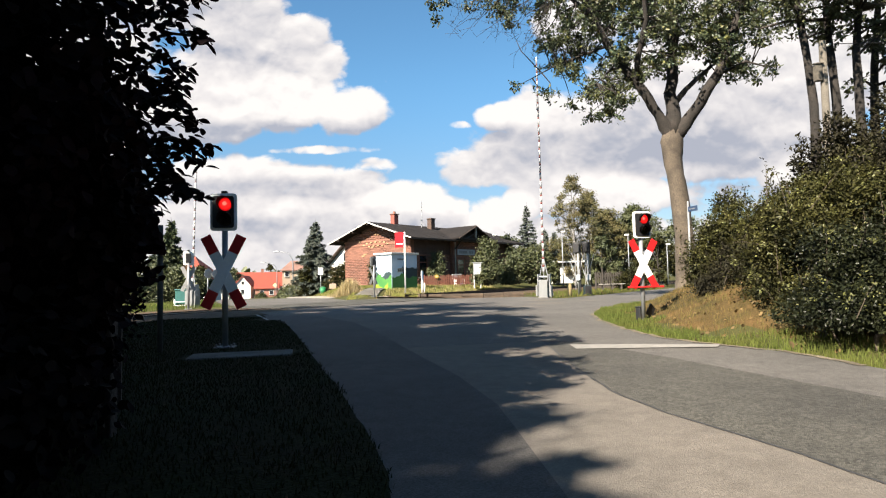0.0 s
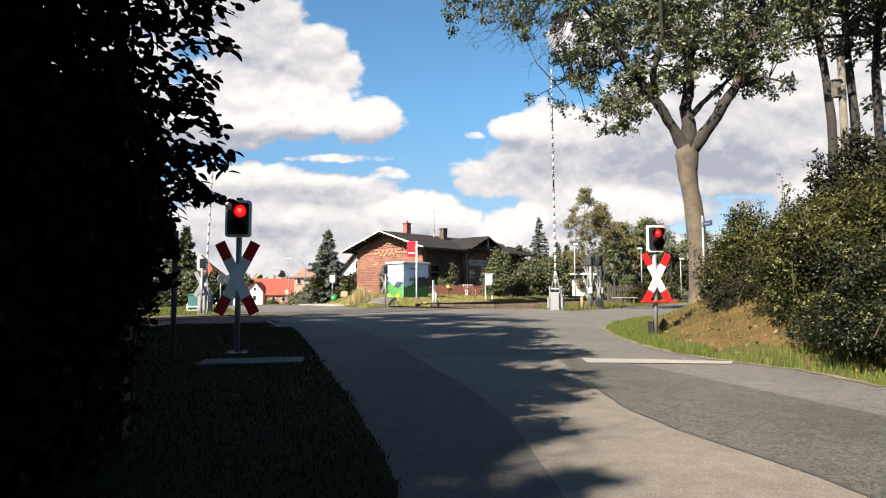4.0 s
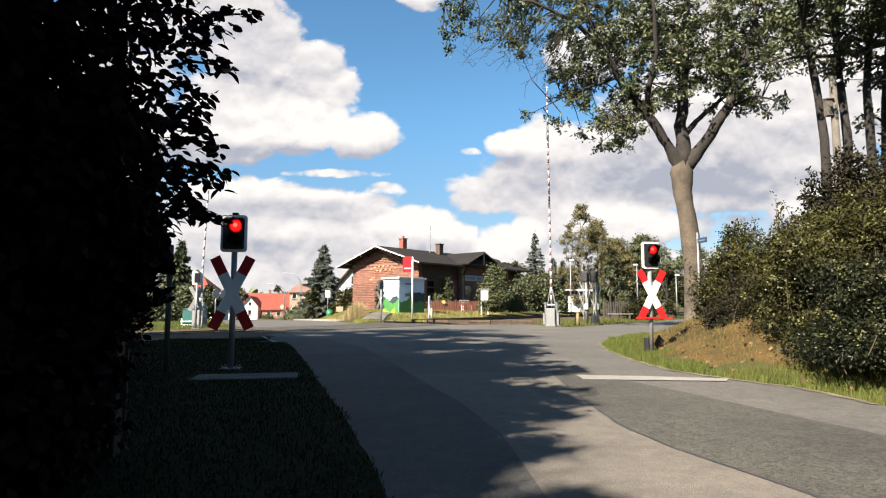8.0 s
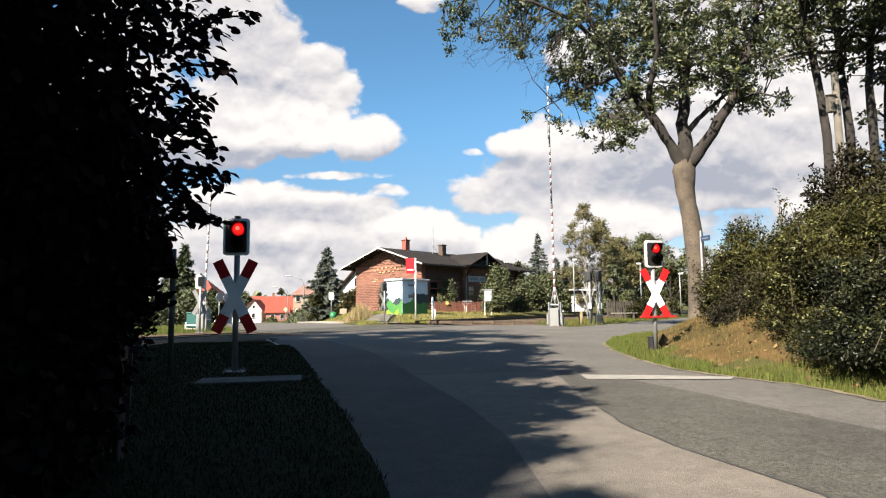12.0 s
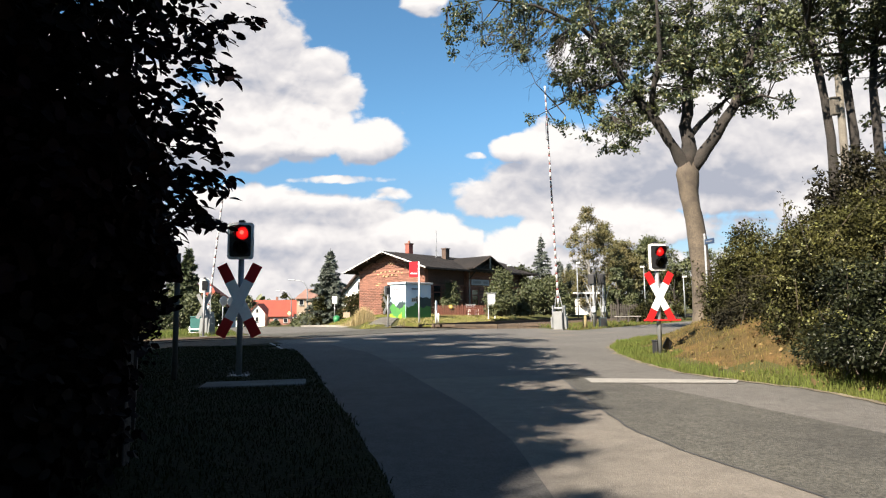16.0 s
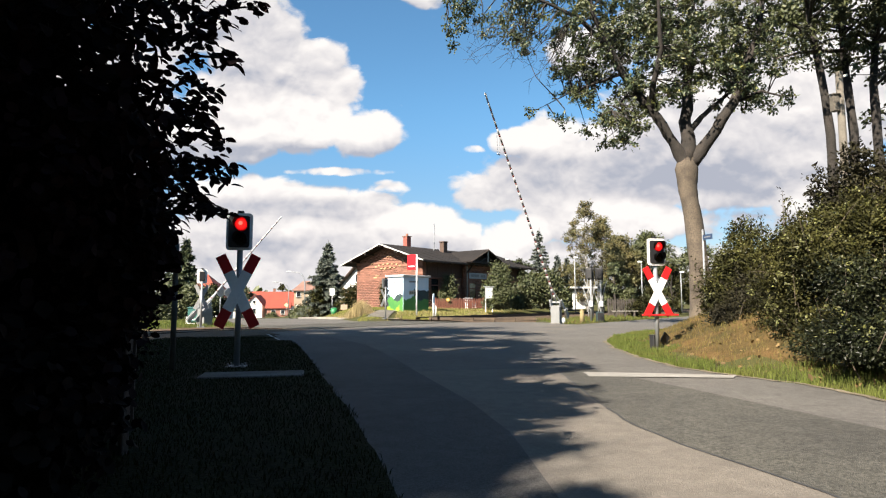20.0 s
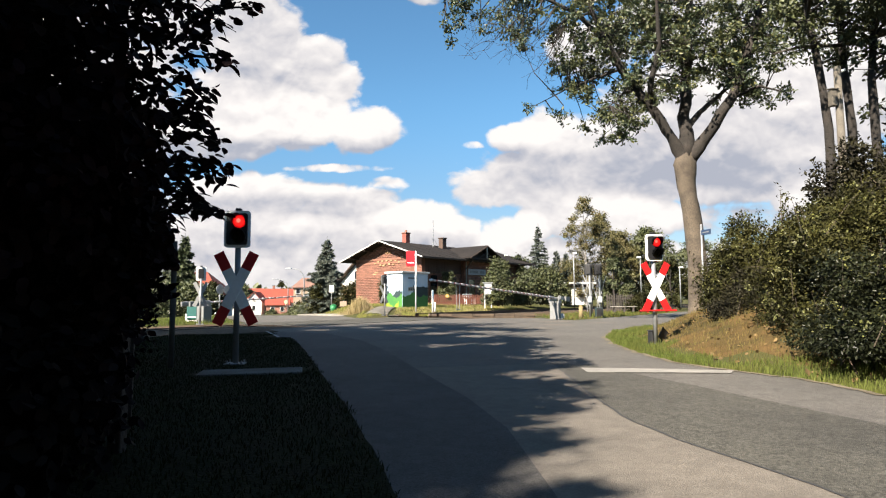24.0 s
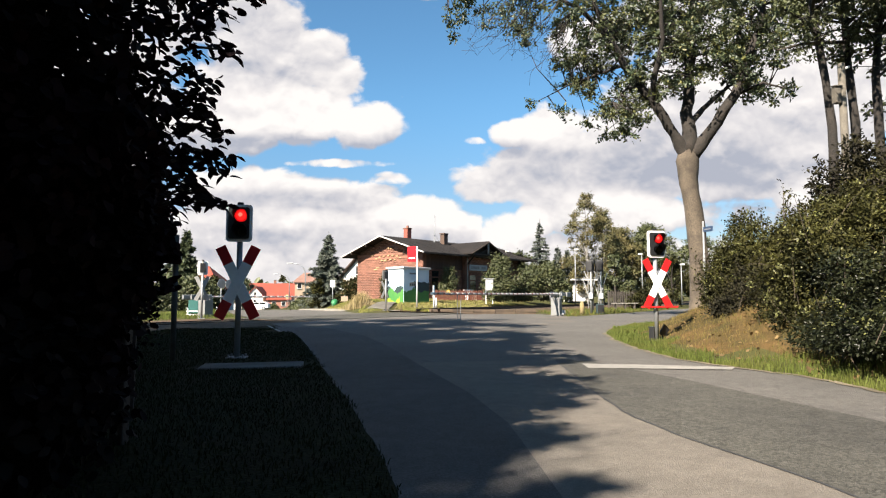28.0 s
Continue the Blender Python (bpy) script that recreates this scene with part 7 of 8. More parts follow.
shrub("road_hedge", (-20.6, 90.0, -1.1), [((0, 0, 0.7), (2.0, 2.5, 1.0)), ((-2.0, 7, 0.7), (1.6, 2.5, 1.0))], 6000, 0.26, "hedge before the beige house", "leaf_shrub", 49, spread=0.18)
shrub("road_hedge", (-36.5, 116.0, -1.7), [((3.5, 0.5, 0.4), (1.0, 0.8, 0.6)), ((6.5, 3.0, 0.7), (1.2, 1.0, 0.8))], 4000, 0.28, "garden bushes before the red-roofed house", "leaf_mid", 50, spread=0.2)
shrub("left_hedge", (-20.5, 40.0, 0.0), [((0, 0, 1.2), (2.2, 1.6, 1.4)), ((3.2, 2.0, 1.1), (1.8, 1.4, 1.3)), ((-3.2, -2, 1.4), (2.4, 1.6, 1.6))], 12000, 0.2, "tall garden hedge beyond the track", "leaf_mid", 51, spread=0.15)
spruce("spruce_tree", (-11.5, 60.0, -0.2), 7.7, 3.5, "blue-green spruce beside the station", 61, whorls=30, thin=1.3)
spruce("thuja_tree", (-19.35, 45.0, -0.1), 6.3, 2.1, "tall narrow conifer beyond the far barrier", 62, "thuja", 30, 1.2)
spruce("spruce_tree", (12.2, 75.0, 0.3), 10.4, 2.8, "tall dark spruce behind the platform", 63)
spruce("spruce_tree", (14.6, 76.0, 0.3), 7.2, 2.0, "smaller dark spruce behind the platform", 64)
spruce("spruce_tree", (16.2, 78.0, 0.3), 7.0, 2.0, "small dark spruce in a row", 65)
spruce("spruce_tree", (17.8, 79.0, 0.3), 6.4, 2.0, "small spruce at the end of a row", 66)


def round_tree(name, at, h, r, label, seed, material="leaf_mid", leaf=0.28, bark="bark_dark", per=170, stretch=1.15, n=26, extra=None, low=0.35, stem=1.0):
    rng = np.random.default_rng(seed)
    trunk = ([(0, 0, -0.3), (0.05, 0, h * 0.25), (0.0, 0.1, h * 0.5), (0.1, 0, h * 0.8)], [0.03 * h * stem, 0.022 * h * stem, 0.016 * h * stem, 0.005 * h * stem])
    limbs, clumps = [], []
    for i in range(n):
        a, t = rng.uniform(0, math.tau), rng.uniform(low, 1.0)
        rr = r * math.sin(math.pi * min(0.97, max(0.12, (t - low + 0.12) / (1.1 - low)))) * rng.uniform(0.5, 1.05)
        c = (rr * math.cos(a), rr * math.sin(a), h * t)
        clumps.append((c, rng.uniform(0.16, 0.27) * r * stretch))
        if i < 9:
            b = (0.03, 0.03, h * t * 0.62)
            limbs.append(([b, tuple(Vector(b).lerp(Vector(c), 0.5) + Vector((0, 0, 0.1))), c], [0.011 * h * stem, 0.008 * h * stem, 0.003 * h * stem]))
    return crown_tree(name, at, trunk, limbs, clumps, leaf, label, bark, material, seed, per, 0.02, extra=extra)


round_tree("birch_tree", (14.5, 60.0, 0.2), 11.3, 2.5, "birch with thin yellowing foliage and pale stems", 71, "leaf_birch", 0.16, "birch_bark", 150, 0.9, 95, extra=("leaf_litter", 0.05), low=0.12, stem=0.4)
round_tree("birch_tree", (16.6, 62.0, 0.2), 9.6, 2.2, "smaller birch with drooping foliage", 72, "leaf_birch", 0.18, "birch_bark", 220, 1.2, 90, low=0.1, stem=0.4)
round_tree("broad_tree", (19.6, 66.0, 0.2), 8.0, 3.3, "round green tree behind the path", 73, "leaf_birch", 0.24, per=240, n=70, low=0.12)
round_tree("broad_tree", (23.5, 68.0, 0.2), 8.6, 3.8, "green tree behind the lamp posts", 74, "leaf_mid", 0.26, per=240, n=75, low=0.12)
round_tree("broad_tree", (28.0, 66.0, 0.2), 7.6, 3.4, "dense green tree farther along the path", 75, "leaf_mid", 0.28, per=240, n=40, low=0.1)
round_tree("broad_tree", (16.9, 59.0, 0.2), 4.6, 2.0, "low green tree before the birch", 76, "leaf_mid", 0.22, per=200, n=26, low=0.1)
round_tree("broad_tree", (21.0, 55.0, 0.2), 4.4, 2.4, "bushy tree beside the board fence", 77, "leaf_shrub", 0.22, per=200, n=26, low=0.08)
round_tree("broad_tree", (8.2, 62.0, 0.2), 5.2, 2.2, "green tree behind the platform shrubs", 78, "leaf_mid", 0.26, per=200, n=26, low=0.1)
round_tree("broad_tree", (-46.0, 138.0, -2.0), 7.5, 3.2, "distant green tree behind the houses", 79, "leaf_mid", 0.45, per=150, n=22, low=0.15)
round_tree("broad_tree", (-40.0, 150.0, -2.2), 7.8, 3.4, "distant tree beyond the red roof", 80, "leaf_shrub", 0.45, per=150, n=22, low=0.15)
round_tree("broad_tree", (-58.0, 120.0, -1.8), 8.0, 4.0, "distant tree beside the village road", 81, "leaf_mid", 0.45, per=150, n=22, low=0.15)
round_tree("broad_tree", (-26.0, 52.0, -0.2), 5.5, 2.8, "garden tree beyond the far barrier", 82, "leaf_mid", 0.28, per=200, n=26, low=0.1)
round_tree("broad_tree", (-18.4, 48.0, 0.0), 2.4, 1.2, "bushy garden tree by the round signs", 83, "leaf_shrub", 0.24, per=200, n=24, low=0.08)


def far_woods():
    """A belt of woodland round the horizon."""
    rng = np.random.default_rng(90)
    at, out = [], []
    for i in range(520):
        a = radians(rng.uniform(-75, 75))
        d = rng.uniform(230, 330)
        h = rng.uniform(5, 10)
        n = 34
        c = np.array([d * math.sin(a), d * math.cos(a), -4.0])
        dd = unit(rng.normal(size=(n, 3)))
        at.append(c + np.array([0, 0, h * 0.5]) + dd * np.array([4.5, 4.5, h * 0.55]))
        out.append(dd)
    p, o = np.concatenate(at), np.concatenate(out)
    ob = raw("far_woods", leaf_verts(rng, p, 3.2, 2.2, 0.1, o * 0.8), LEAF, "leaf_mid", None, "far belt of green woodland", "stuff")
    tagged(ob, category="woods")


far_woods()


# ---- the near plum shrub ----
def plum():
    th = thing("plum_shrub", (-2.6, 2.9, 0.0), "dark purple-leaved plum shrub beside the road", "shrub")
    o = Vector((2.6, -2.9, 0))
    lumps = [((0.30, -0.15, 2.35), (1.20, 1.10, 1.20)), ((-0.35, 0.45, 0.85), (1.15, 1.20, 1.10)), ((0.05, 0.15, 3.3), (1.3, 1.2, 0.9)), ((-0.9, -0.9, 1.6), (1.3, 1.3, 1.7)), ((-1.2, 0.9, 2.2), (1.4, 1.4, 1.6)), ((0.15, -0.05, 1.55), (1.05, 1.0, 0.75)), ((0.80, 0.40, 1.48), (0.40, 0.5, 0.42)), ((0.85, -0.10, 1.85), (0.55, 0.55, 0.75)), ((0.78, 0.30, 0.85), (0.45, 0.5, 0.55)), ((0.6, -0.2, 0.55), (0.6, 0.6, 0.5)), ((0.85, 0.35, 1.32), (0.55, 0.5, 0.42)), ((0.55, 0.30, 1.30), (0.55, 0.6, 0.45))]
    rng = np.random.default_rng(55)
    pts, d = lump_points(rng, lumps, 9500, 0.6, 0.28)
    pts, d = clumped(rng, pts, d, 6, 0.055)
    # the side towards the road: how far it bulges, by height over distance
    side_v = [-0.12, -0.03, 0.0, 0.06, 0.142, 0.185, 0.214, 0.263, 0.322, 0.372, 0.407, 0.427, 0.472, 0.517]
    side_u = [-0.50, -0.495, -0.455, -0.447, -0.450, -0.452, -0.439, -0.433, -0.444, -0.465, -0.481, -0.476, -0.434, -0.391]

    def clip(p):
        wx, wy, wz = p[:, 0] - 2.6, np.maximum(p[:, 1] + 2.9, 0.3), p[:, 2]
        v = (wz - 1.0) / wy
        return (wz > 0.05) & (wx < wy * (np.interp(v, side_v, side_u) - 0.012 + 0.012 * np.sin(wz * 31) + 0.012 * np.sin(wz * 57 + wy * 9)))

    keep = clip(pts) & (np.sin(pts[:, 0] * 9) * np.sin(pts[:, 1] * 8 + pts[:, 2] * 7) > -0.35)
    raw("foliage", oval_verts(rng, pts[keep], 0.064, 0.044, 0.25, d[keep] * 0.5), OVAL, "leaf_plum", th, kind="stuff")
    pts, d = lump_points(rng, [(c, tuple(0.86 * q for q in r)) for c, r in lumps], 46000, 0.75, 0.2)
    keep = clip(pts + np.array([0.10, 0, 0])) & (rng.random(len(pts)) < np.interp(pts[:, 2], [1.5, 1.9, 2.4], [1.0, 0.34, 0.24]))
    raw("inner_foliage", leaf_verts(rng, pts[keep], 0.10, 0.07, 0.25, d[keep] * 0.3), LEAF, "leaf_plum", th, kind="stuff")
    for i in range(9):
        bm = bmesh.new()
        c, r = lumps[i % len(lumps)]
        tip = Vector(c) + Vector(rng.normal(size=3)) * 0.15 + Vector((-0.45, 0.1, 0))
        base = Vector((-0.4 + rng.normal() * 0.15, 0.1 + rng.normal() * 0.15, -0.05))
        tube(bm, [base, base.lerp(tip, 0.5) + Vector(rng.normal(size=3)) * 0.12, tip], [0.05, 0.032, 0.012], 7)
        part("stem", bm, "bark_dark", th, smooth=True)
    # boughs that reach out over the road; each leaf is a piece of its own
    shape = bmesh.new()
    seg = 5
    L, Wd = 0.064, 0.042
    rows = []
    for k in range(seg + 1):
        t = k / seg
        w = Wd * 0.5 * math.sin(math.pi * min(1, 0.06 + 0.94 * t)) ** 0.8 if k < seg else 0.001
        rows.append([shape.verts.new((-w, L * t, 0.2 * w - 0.010 * t * t)), shape.verts.new((0, L * t, -0.010 * t * t)), shape.verts.new((w, L * t, 0.2 * w - 0.010 * t * t))])
    for a, b in zip(rows, rows[1:]):
        shape.faces.new((a[0], a[1], b[1], b[0]))
        shape.faces.new((a[1], a[2], b[2], b[1]))
    me = bpy.data.meshes.new("leaf")
    shape.to_mesh(me)
    shape.free()
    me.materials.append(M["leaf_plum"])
    made = []
    ends = [((-1.06, 2.42, 2.17), (-0.69, 2.2, 2.13)), ((-1.06, 2.42, 2.16), (-0.82, 2.2, 2.07)), ((-1.14, 2.42, 2.06), (-0.87, 2.2, 1.99)), ((-1.12, 2.42, 2.0), (-0.77, 2.2, 1.91)), ((-1.13, 2.42, 1.9), (-0.87, 2.2, 1.8)),
            ((-1.12, 2.42, 1.8), (-0.88, 2.2, 1.74)), ((-1.12, 2.42, 1.75), (-0.88, 2.2, 1.66)), ((-1.09, 2.42, 1.68), (-0.83, 2.2, 1.6)), ((-1.1, 2.42, 1.58), (-0.79, 2.2, 1.5)), ((-1.11, 2.42, 1.55), (-0.83, 2.2, 1.46)),
            ((-1.13, 2.42, 1.47), (-0.92, 2.2, 1.4)), ((-1.14, 2.42, 1.37), (-0.825, 2.2, 1.325)), ((-1.13, 2.42, 1.40), (-0.88, 2.2, 1.37))]
    for a, b in ends:
        a, b = Vector(a) + o, Vector(b) + o
        bough = new("bough")
        bough.parent = th
        bough.location = a
        bough["label"] = "leafy bough reaching over the verge"
        v = b - a
        pts_ = [Vector((0, 0, 0)), v * 0.35 + Vector((0, 0, 0.03)), v * 0.7 + Vector((0, 0, 0.02)), v]
        bm = bmesh.new()
        tube(bm, pts_, [0.008, 0.006, 0.004, 0.002], 6)
        part("stem", bm, "bark_dark", bough)
        m = 15 + int(85 * v.length)
        for k in range(m):
            t = 0.05 + 0.95 * k / (m - 1)
            p = v * t + Vector((0, 0, 0.03 * math.sin(math.pi * t))) + Vector(rng.normal(size=3) * 0.020 * (1.7 - t))
            lf = new("leaf", me)
            lf.parent = bough
            s = rng.uniform(0.55, 0.92)
            ang = math.degrees(math.atan2(v.y, v.x)) - 90 + rng.uniform(-110, 110)
            lf.matrix_basis = pose(*p, rng.uniform(-55, 5), rng.uniform(-50, 50), ang) @ Matrix.Diagonal((s, s, s, 1))
        made.append((bough, tuple(a)))
    # a few red fruits
    for i in range(14):
        q = Vector((0.35 + rng.normal() * 0.25, 0.2 + rng.normal() * 0.25, 0.95 + rng.normal() * 0.18))
        bm = bmesh.new()
        bmesh.ops.create_icosphere(bm, subdivisions=1, radius=0.012, matrix=Matrix.Translation(q + Vector((0.25, 0, 0))))
        part("fruit", bm, "berry", th, "small red fruit", smooth=True)
    return th, made


plum_shrub, boughs = plum()
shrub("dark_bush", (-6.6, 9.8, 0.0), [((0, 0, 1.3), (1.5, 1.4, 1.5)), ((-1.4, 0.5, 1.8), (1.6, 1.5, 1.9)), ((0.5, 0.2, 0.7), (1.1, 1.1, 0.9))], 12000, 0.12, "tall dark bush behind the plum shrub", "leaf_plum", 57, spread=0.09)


# ---- unseen tall trees beside the road, which shade it ----
def lane_edge(y):
    """Where the shade of the crowns ends on the road, with the lobes of single boughs."""
    return np.interp(y, [1, 3, 3.3, 3.55, 3.67, 3.9, 4.2, 4.9, 5.1, 5.4, 5.6, 6.1, 6.3, 6.6, 6.9, 7.2, 7.5, 8.6, 9.0, 9.9, 10.6, 11.7, 13, 15, 17, 20, 26], [0.4, 0.6, 0.68, 0.66, 0.58, 0.95, 0.72, 0.90, 0.84, 1.06, 0.95, 1.25, 1.35, 1.68, 1.40, 1.72, 1.15, 1.30, 1.95, 2.45, 2.2, 1.75, 2.2, 2.5, 2.9, 3.4, 3.7])


# gaps in the crowns, by the spots of sun that they leave on the road: place and half widths
SUN_SPOTS = [(-0.06, 13.2, 0.50, 0.55), (1.0, 13.6, 0.50, 0.45), (1.36, 10.4, 0.30, 0.32), (0.37, 9.8, 0.20, 0.25), (0.53, 6.3, 0.15, 0.17), (1.02, 8.1, 0.30, 0.60), (0.70, 5.65, 0.15, 0.17), (-0.81, 21.9, 0.55, 0.6), (-1.5, 20.0, 0.35, 0.4),
             (-0.16, 18.0, 0.4, 0.6), (0.12, 3.15, 0.30, 0.24), (0.28, 3.6, 0.22, 0.2), (0.9, 16.5, 0.4, 0.5), (1.6, 19.0, 0.5, 0.6), (1.2, 5.95, 0.12, 0.14), (-4.2, 20.7, 0.5, 0.5), (-2.5, 22.3, 0.5, 0.5), (-1.6, 11.6, 0.25, 0.3), (1.5, 22.5, 0.6, 0.7), (-0.1, 11.0, 0.3, 0.25)]


def lets_sun_by(p):
    """True for the leaves (world places) that shade neither the open lane nor a spot of sun."""
    gx, gy = p[:, 0] - SUN.x / SUN.z * p[:, 2], p[:, 1] - SUN.y / SUN.z * p[:, 2]
    room = lane_edge(gy) + 0.12 - gx
    tuft = np.sin(gx * 6.0 + 2.0 * np.sin(gy * 3.3)) * np.sin(gy * 7.5 + 1.7 * np.sin(gx * 4.1)) + 0.5 * np.sin(gx * 15.0 + gy * 6.0) * np.sin(gy * 17.0 - gx * 5.0)
    keep = (room > 0) & (tuft < -0.60 + 0.65 * room) | (gy < -1)
    for x, y, rx, ry in SUN_SPOTS:
        keep &= ((gx - x) / (1.2 * rx + 0.08)) ** 2 + ((gy - y) / (1.2 * ry + 0.08)) ** 2 > 1.0 + 0.5 * tuft
    return keep


def shade_tree(at, h, r, seed, zlow, label="tall unseen roadside tree with a broad dense crown", n=66):
    rng = np.random.default_rng(seed)
    trunk = ([(0, 0, -0.3), (0.05, 0, 2.5), (0, 0.05, 5), (0, 0, h * 0.75)], [0.45, 0.36, 0.30, 0.12])
    limbs, clumps = [], []
    for i in range(n):
        a, q = rng.uniform(0, math.tau), math.sqrt(rng.random())
        t = rng.uniform(0, 1)
        rr = r * q * math.sqrt(max(0.15, 1 - (2 * t - 1) ** 2 * 0.75))
        c = (rr * math.cos(a), rr * math.sin(a), zlow + (h - zlow) * t)
        cr = rng.uniform(0.85, 1.35)
        # crowns stop short of the open lane
        sy = at[1] + c[1] - SUN.y / SUN.z * c[2]
        over = at[0] + c[0] - SUN.x / SUN.z * c[2] + 1.0 * cr - float(lane_edge(sy)) - rng.uniform(0.1, 0.8)
        if at[0] < 0 and sy > -1 and over > 0:
            c = (c[0] - over, c[1], c[2])
        clumps.append((c, cr))
        if i < 12:
            b = (0, 0, zlow * 0.75 + 0.3 * i)
            limbs.append(([b, tuple(Vector(b).lerp(Vector(c), 0.5) + Vector((0, 0, 0.4))), c], [0.13, 0.09, 0.03]))
    return crown_tree("unseen_roadside_tree", at, trunk, limbs, clumps, 0.27, label, "bark_dark", "leaf_mid", seed, 420, 0.03, tuft=0.2, grow=lets_sun_by if at[0] < 0 else None)


shade_tree((-12.5, -6.0, 0), 14.5, 4.8, 101, 6.5)
shade_tree((-11.8, 2.0, 0), 15.5, 4.8, 102, 8.0, n=50)
shade_tree((-11.2, 8.2, 0), 16.0, 4.4, 103, 9.5, n=50)
shade_tree((-7.8, -3.3, 0), 10.5, 3.4, 104, 4.6)
shade_tree((-15.5, 0.0, 0), 15.0, 5.0, 105, 5.0)
shade_tree((-16.0, 9.0, 0), 15.0, 4.5, 106, 4.5)
shade_tree((-9.2, -8.2, 0), 9.5, 3.6, 107, 4.0)
shade_tree((-14.5, -12.0, 0), 15.0, 5.5, 108, 4.0)
shade_tree((-7.2, 0.6, 0), 9.0, 3.0, 109, 4.6)
# two low crowns out of view, added to dim the verge's skylight
shade_tree((-5.0, 1.6, 0), 9.0, 3.6, 119, 5.2)
shade_tree((-5.6, 5.6, 0), 9.5, 3.2, 120, 6.2)
# unseen trees behind the camera and at its right, added to block skylight
shade_tree((9.5, -9.5, 0), 15.0, 5.5, 110, 4.0)
shade_tree((1.0, -18.0, 0), 15.0, 5.5, 111, 4.0)
shade_tree((16.0, -3.0, 0), 14.0, 4.8, 112, 3.0)
shade_tree((-9.5, -15.0, 0), 14.0, 5.0, 113, 4.0)
# added out of view to keep sun off the plum and near verge
shade_tree((-5.6, -4.8, 0), 9.0, 2.7, 118, 4.2)
# more unseen crowns added to close off the sky behind
shade_tree((5.5, -14.0, 0), 14.0, 5.2, 114, 2.5)
shade_tree((-4.5, -20.0, 0), 15.0, 5.5, 115, 2.5)
shade_tree((14.0, -9.5, 0), 14.0, 5.2, 116, 2.5)
shade_tree((-21.0, -4.0, 0), 16.0, 6.0, 117, 2.5)


# ---- grass ----
def scatter(rng, n, test, x0, x1, y0, y1, dens=None):
    out = []
    while len(out) < n:
        x, y = rng.uniform(x0, x1), rng.uniform(y0, y1)
        if test(x, y):
            out.append((x, y, height(x, y) - 0.015))
    return np.array(out)


def left_edge(y):
    for (x0, y0), (x1, y1) in zip(LEFT, LEFT[1:]):
        if y0 <= y <= y1:
            return x0 + (x1 - x0) * (y - y0) / (y1 - y0)
    return -15.0


def make_grass():
    rng = np.random.default_rng(77)
    p = scatter(rng, 17000, lambda x, y: 0.02 < verge_gap(x, y) < 1.0 + 0.5 * noise.noise((x, y, 2)), 3.3, 8.0, 4.2, 22)
    tagged(raw("verge_grass", blades(rng, p, 0.10, 0.010), BLADE, "grass", None, "short green grass along the road's edge", "stuff"), category="grass")
    p = scatter(rng, 9000, lambda x, y: 0.8 < verge_gap(x, y) < 4.0, 3.6, 9.0, 5.5, 21)
    tagged(raw("bank_grass", blades(rng, p, 0.10, 0.008, 0.6), BLADE, "dry_grass", None, "dry straw-coloured grass on the bank", "stuff"), category="grass")
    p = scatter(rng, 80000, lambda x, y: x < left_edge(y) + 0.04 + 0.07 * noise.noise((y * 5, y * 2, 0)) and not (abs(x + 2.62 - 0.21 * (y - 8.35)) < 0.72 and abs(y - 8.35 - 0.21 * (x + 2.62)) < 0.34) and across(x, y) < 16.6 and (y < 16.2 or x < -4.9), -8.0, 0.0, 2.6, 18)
    tagged(raw("shade_grass", blades(rng, p + np.array([0, 0, 0.045]), 0.04, 0.008, 0.8), BLADE, "lawn_shaded", None, "mown grass of the verge, coloured darker for its shade", "stuff"), category="grass")
    ramp = lambda x, y: -4.85 < x < -2.95 and 36.0 < y + 0.35 * (x + 3.4) < 41.6
    p = scatter(rng, 14000, lambda x, y: across(x, y) > 23.6 and x + 0.3 * y - 4.6 > 0.9 and not ramp(x, y), -5.0, 12.0, 34, 50)
    tagged(raw("station_grass", blades(rng, p, 0.16, 0.02), BLADE, "meadow", None, "rough grass before the station", "stuff"), category="grass")
    p = scatter(rng, 4200, lambda x, y: 34.2 - 0.92 * (x + 0.75) < y < 37.0 - 0.5 * (x + 0.75), -2.4, -0.7, 34.2, 39.5)
    tagged(raw("bedside_grass", blades(rng, p + np.array([0, 0, 0.10]), 0.15, 0.022), BLADE, "meadow", None, "rough grass creeping over the track bed", "stuff"), category="grass")
    p = scatter(rng, 6000, lambda x, y: across(x, y) > 23.0 and x > -3.4 + noise.noise((x, y, 4)) and not ramp(x, y), -5.0, 12.0, 34, 50)
    tagged(raw("station_straw", blades(rng, p, 0.15, 0.018), BLADE, "straw", None, "dry stalks in the rough grass before the station", "stuff"), category="grass")
    p = scatter(rng, 5000, lambda x, y: x < left_edge(y) - 0.5 and across(x, y) > 24.2, -16.0, -8.0, 22, 40)
    tagged(raw("far_verge_grass", blades(rng, p, 0.18, 0.02), BLADE, "grass", None, "sunlit grass beside the far barrier", "stuff"), category="grass")
    p = scatter(rng, 2600, lambda x, y: 11.5 < across(x, y) < 17.5 and x > 5.9, 5.9, 18.0, 28, 52)
    tagged(raw("path_grass", blades(rng, p, 0.14, 0.02), BLADE, "dry_grass", None, "dry grass between path and track", "stuff"), category="grass")
    p = scatter(rng, 4200, lambda x, y: 11.5 < across(x, y) < 17.5 and x > 5.9, 5.9, 18.0, 28, 52)
    tagged(raw("path_weeds", blades(rng, p, 0.16, 0.025), BLADE, "grass", None, "low green weeds between path and track", "stuff"), category="weeds")
    kerb = lambda y: float(np.interp(y, [36.6, 38.6, 40, 43, 71], [-1.8, -2.8, -5.2, -8.0, -16.3]))
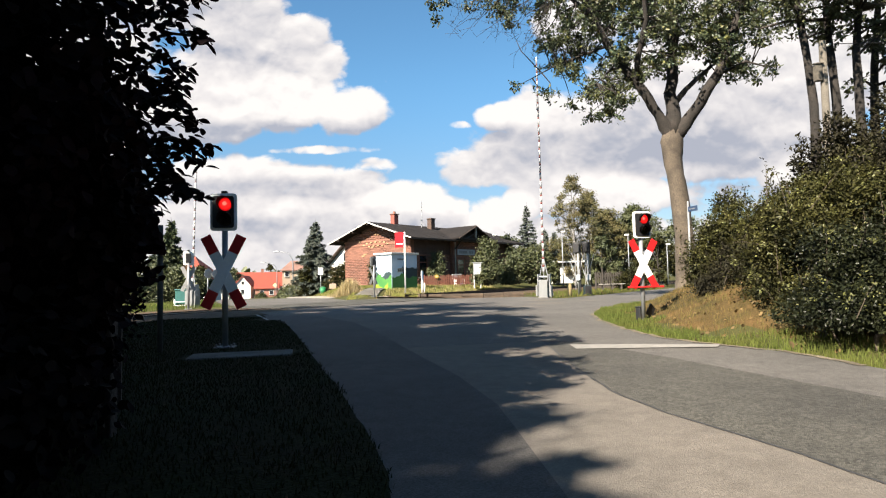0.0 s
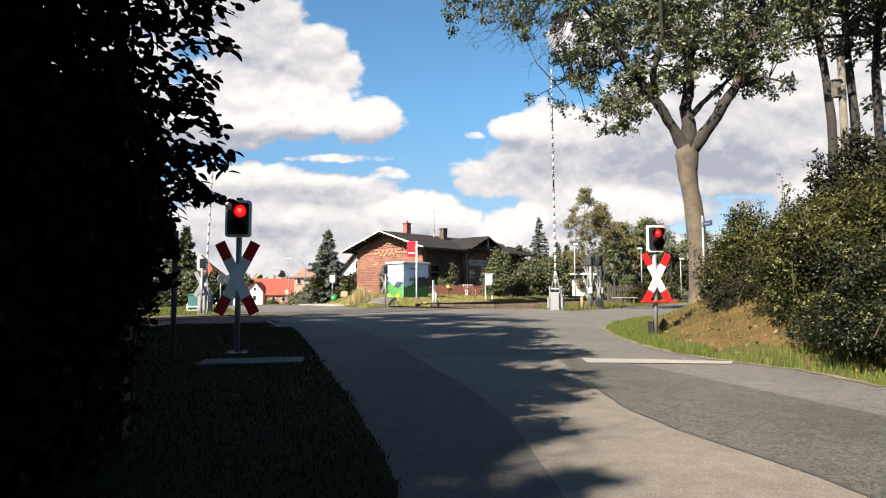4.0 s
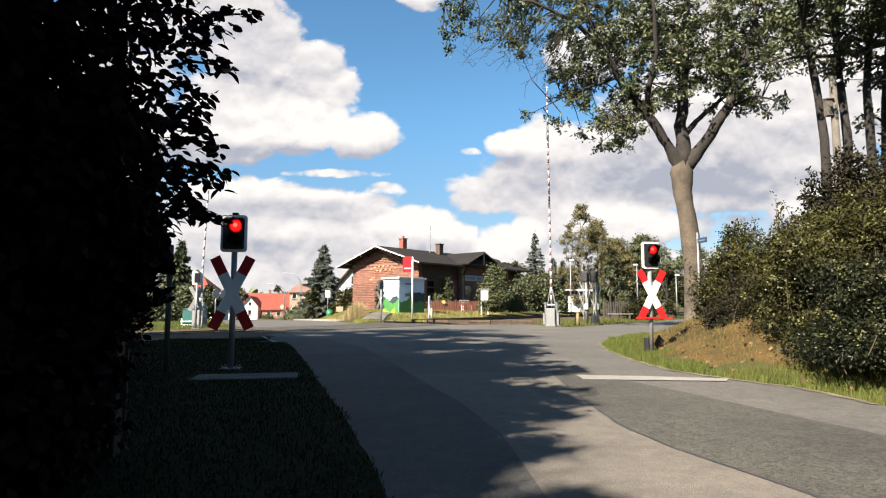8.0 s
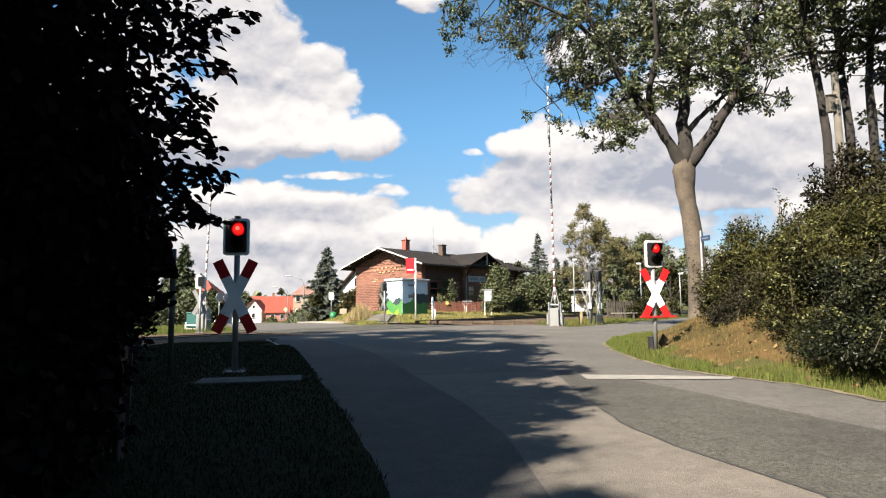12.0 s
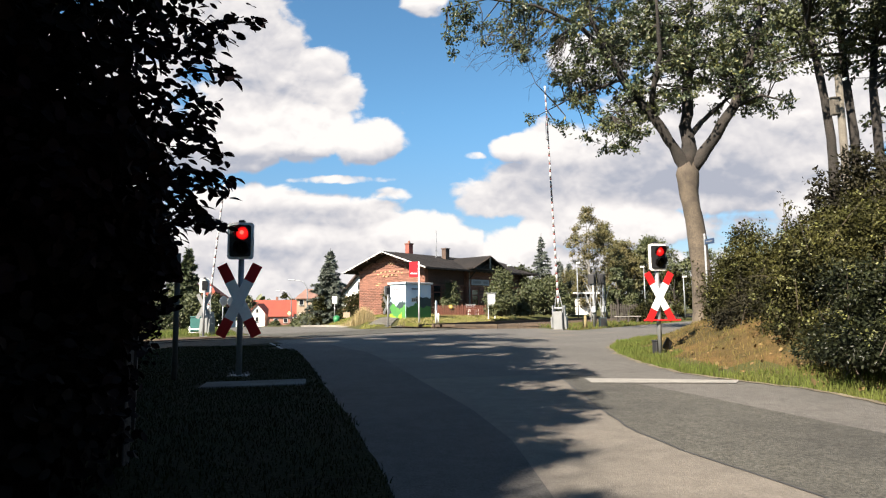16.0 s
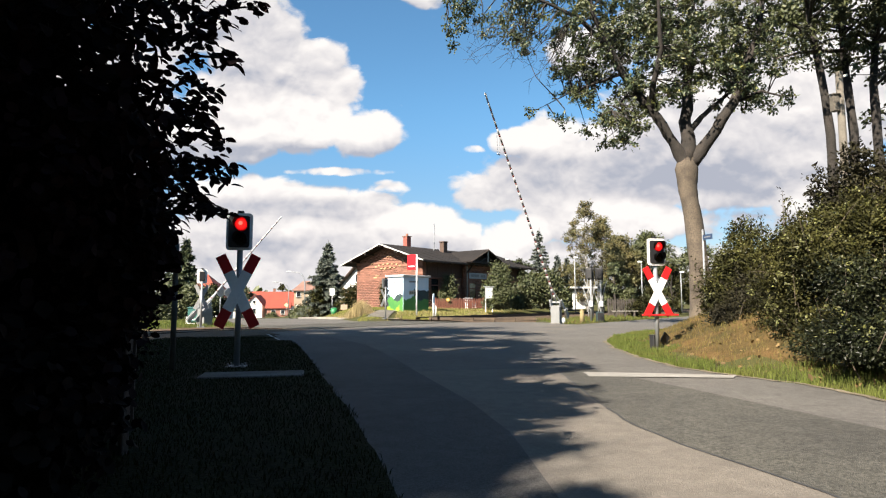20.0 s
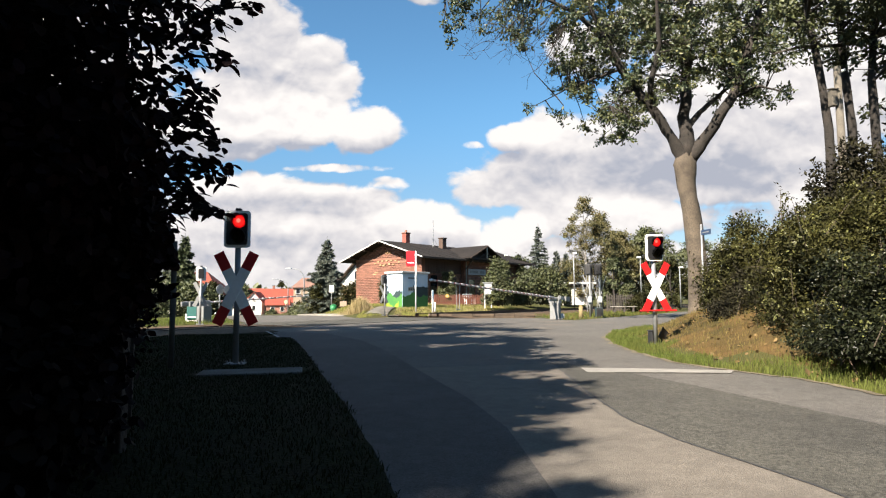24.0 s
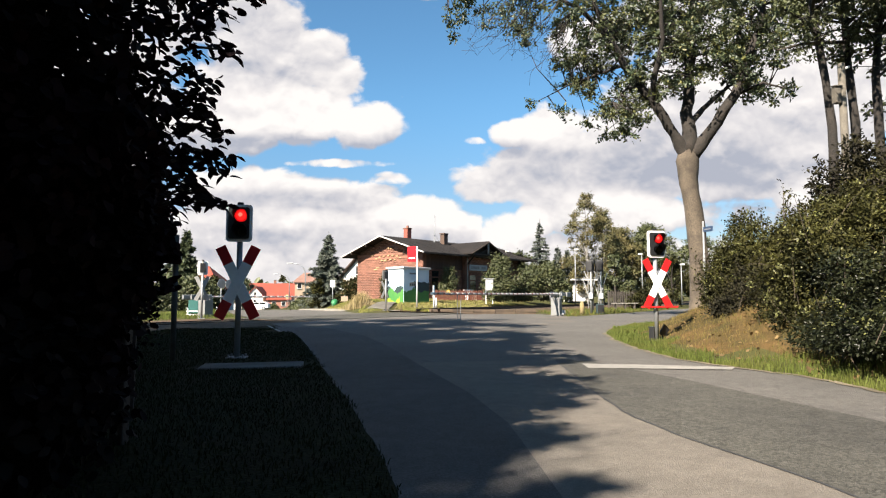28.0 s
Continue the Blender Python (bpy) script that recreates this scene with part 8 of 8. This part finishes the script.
    p = scatter(rng, 9000, lambda x, y: kerb(y) + 0.15 < x < -4.7 and x + 0.3 * y > 5.6 and not ramp(x, y), -12.0, -4.7, 38, 52)
    tagged(raw("corner_grass", blades(rng, p, 0.16, 0.022), BLADE, "meadow", None, "sunlit rough grass at the corner of the footway", "stuff"), category="grass")
    th = thing("grass_tuft", (-5.3, 39.2, 0.1), "tall straw-yellow grass tuft beside the footway", "grass")
    a = rng.normal(size=(2600, 2)) * np.array([0.50, 0.4])
    a = np.column_stack([a, np.zeros(len(a))])
    hgt = 0.85 * np.exp(-(a[:, :1] / 0.75) ** 2) + 0.25
    raw("straw", blades(rng, a, hgt, 0.022, 0.3), BLADE, "straw", th, kind="stuff")
    # fallen leaves and weeds on the verge
    p = scatter(rng, 260, lambda x, y: verge_gap(x, y) > 0.3, 3.8, 7.0, 5.0, 17)
    tagged(raw("fallen_leaves", leaf_verts(rng, p + np.array([0, 0, 0.03]), 0.09, 0.06, 0.0), LEAF, "leaf_litter", None, "dry fallen leaves on the bank", "stuff"), category="leaves")


make_grass()


# ---- what moves ----
def motions():
    fall = [(0, 89.5), (8, 89.2), (14.5, 88.5), (15.5, 87.0), (16.2, 84.5), (17, 80.9), (18, 74.0), (19, 63.5), (20, 49.9), (20.5, 42.6), (21, 35.4), (21.5, 28.3), (22.5, 15.5), (23.5, 5.9), (24.1, 2.8), (24.5, 1.2), (25, 0.1), (28, 0.0)]
    walk(boom_near, [(t, pose(0, 0, 1.06, 0, -a, 0)) for t, a in fall])
    walk(boom_far, [(t, pose(0, 0, 1.06, 0, -max(0.0, min(88.0, a * 1.0 - (2.4 if 16 < t < 22 else 0))), 0)) for t, a in fall])
    walk(prop, [(t, pose(9.35, 0, -0.05, 0, a * 0.985, 0)) for t, a in fall])

    # the car comes out from behind the hedge, turns and drives off along the cross road
    walk(car, [(0, pose(-22.0, 121.0, -1.75, 0, 0, 40)), (23.5, pose(-22.0, 121.0, -1.75, 0, 0, 40)), (24.4, pose(-28.6, 114.0, -1.58, 0, 0, 38)), (25.4, pose(-30.0, 112.6, -1.55, 0, 0, 30)),
               (26.4, pose(-31.2, 112.0, -1.54, 0, 0, 6)), (27.2, pose(-32.9, 111.8, -1.54, 0, 0, 2)), (28, pose(-34.4, 111.7, -1.53, 0, 0, 2))])

    # the boughs of the plum stir a little in the wind
    stir = [(0, -1.0, 1.2), (0.5, 0.2, 0.0), (1, 0.8, -0.8), (1.5, -0.4, 0.4), (2, 0.3, -0.6), (2.5, -0.6, 0.3), (3, 0.4, 0.6), (3.5, 0, 0), (4.5, 0.8, -0.5), (5.5, -0.5, 0.5), (6.5, 0.6, 0.2), (7.2, -0.7, 0.5), (8, 0.9, 0.7), (8.8, -0.5, -0.6), (9.6, 0.3, 0.4), (10.4, -0.6, 0.2), (11.2, 0.4, -0.7),
            (12, 0.7, 0.3), (13, -0.5, 0.4), (14.5, -1.4, -0.4), (15, -0.8, 0.3), (15.5, -0.1, 0.9), (16, 0.3, 0.7), (16.5, -1.2, -0.2), (17, -0.6, -0.3), (17.5, -0.7, 0.0), (18, -0.2, 0.6), (18.5, -1.3, -0.6), (19, 0.0, -0.7), (19.5, -0.9, -0.5), (20, -0.4, -0.1), (20.5, -1.2, -0.9), (21, -0.7, -0.4), (21.5, 0.4, 0.5),
            (22.5, -0.3, 0.2), (23.5, 0.2, 0.2), (24, 0.4, 0.4), (24.5, -0.4, -0.6), (25, 0.2, 0.0), (26, 0.4, 0.2), (27, 0.3, 0.1), (28, 0.3, 0.0)]
    for i, (bough, (x, y, z)) in enumerate(boughs):
        k = 0.75 + 0.12 * (i % 4)
        walk(bough, [(t, pose(x, y, z, 0.6 * b * k, 1.5 * b * k, 1.6 * a * k)) for t, a, b in stir])


motions()
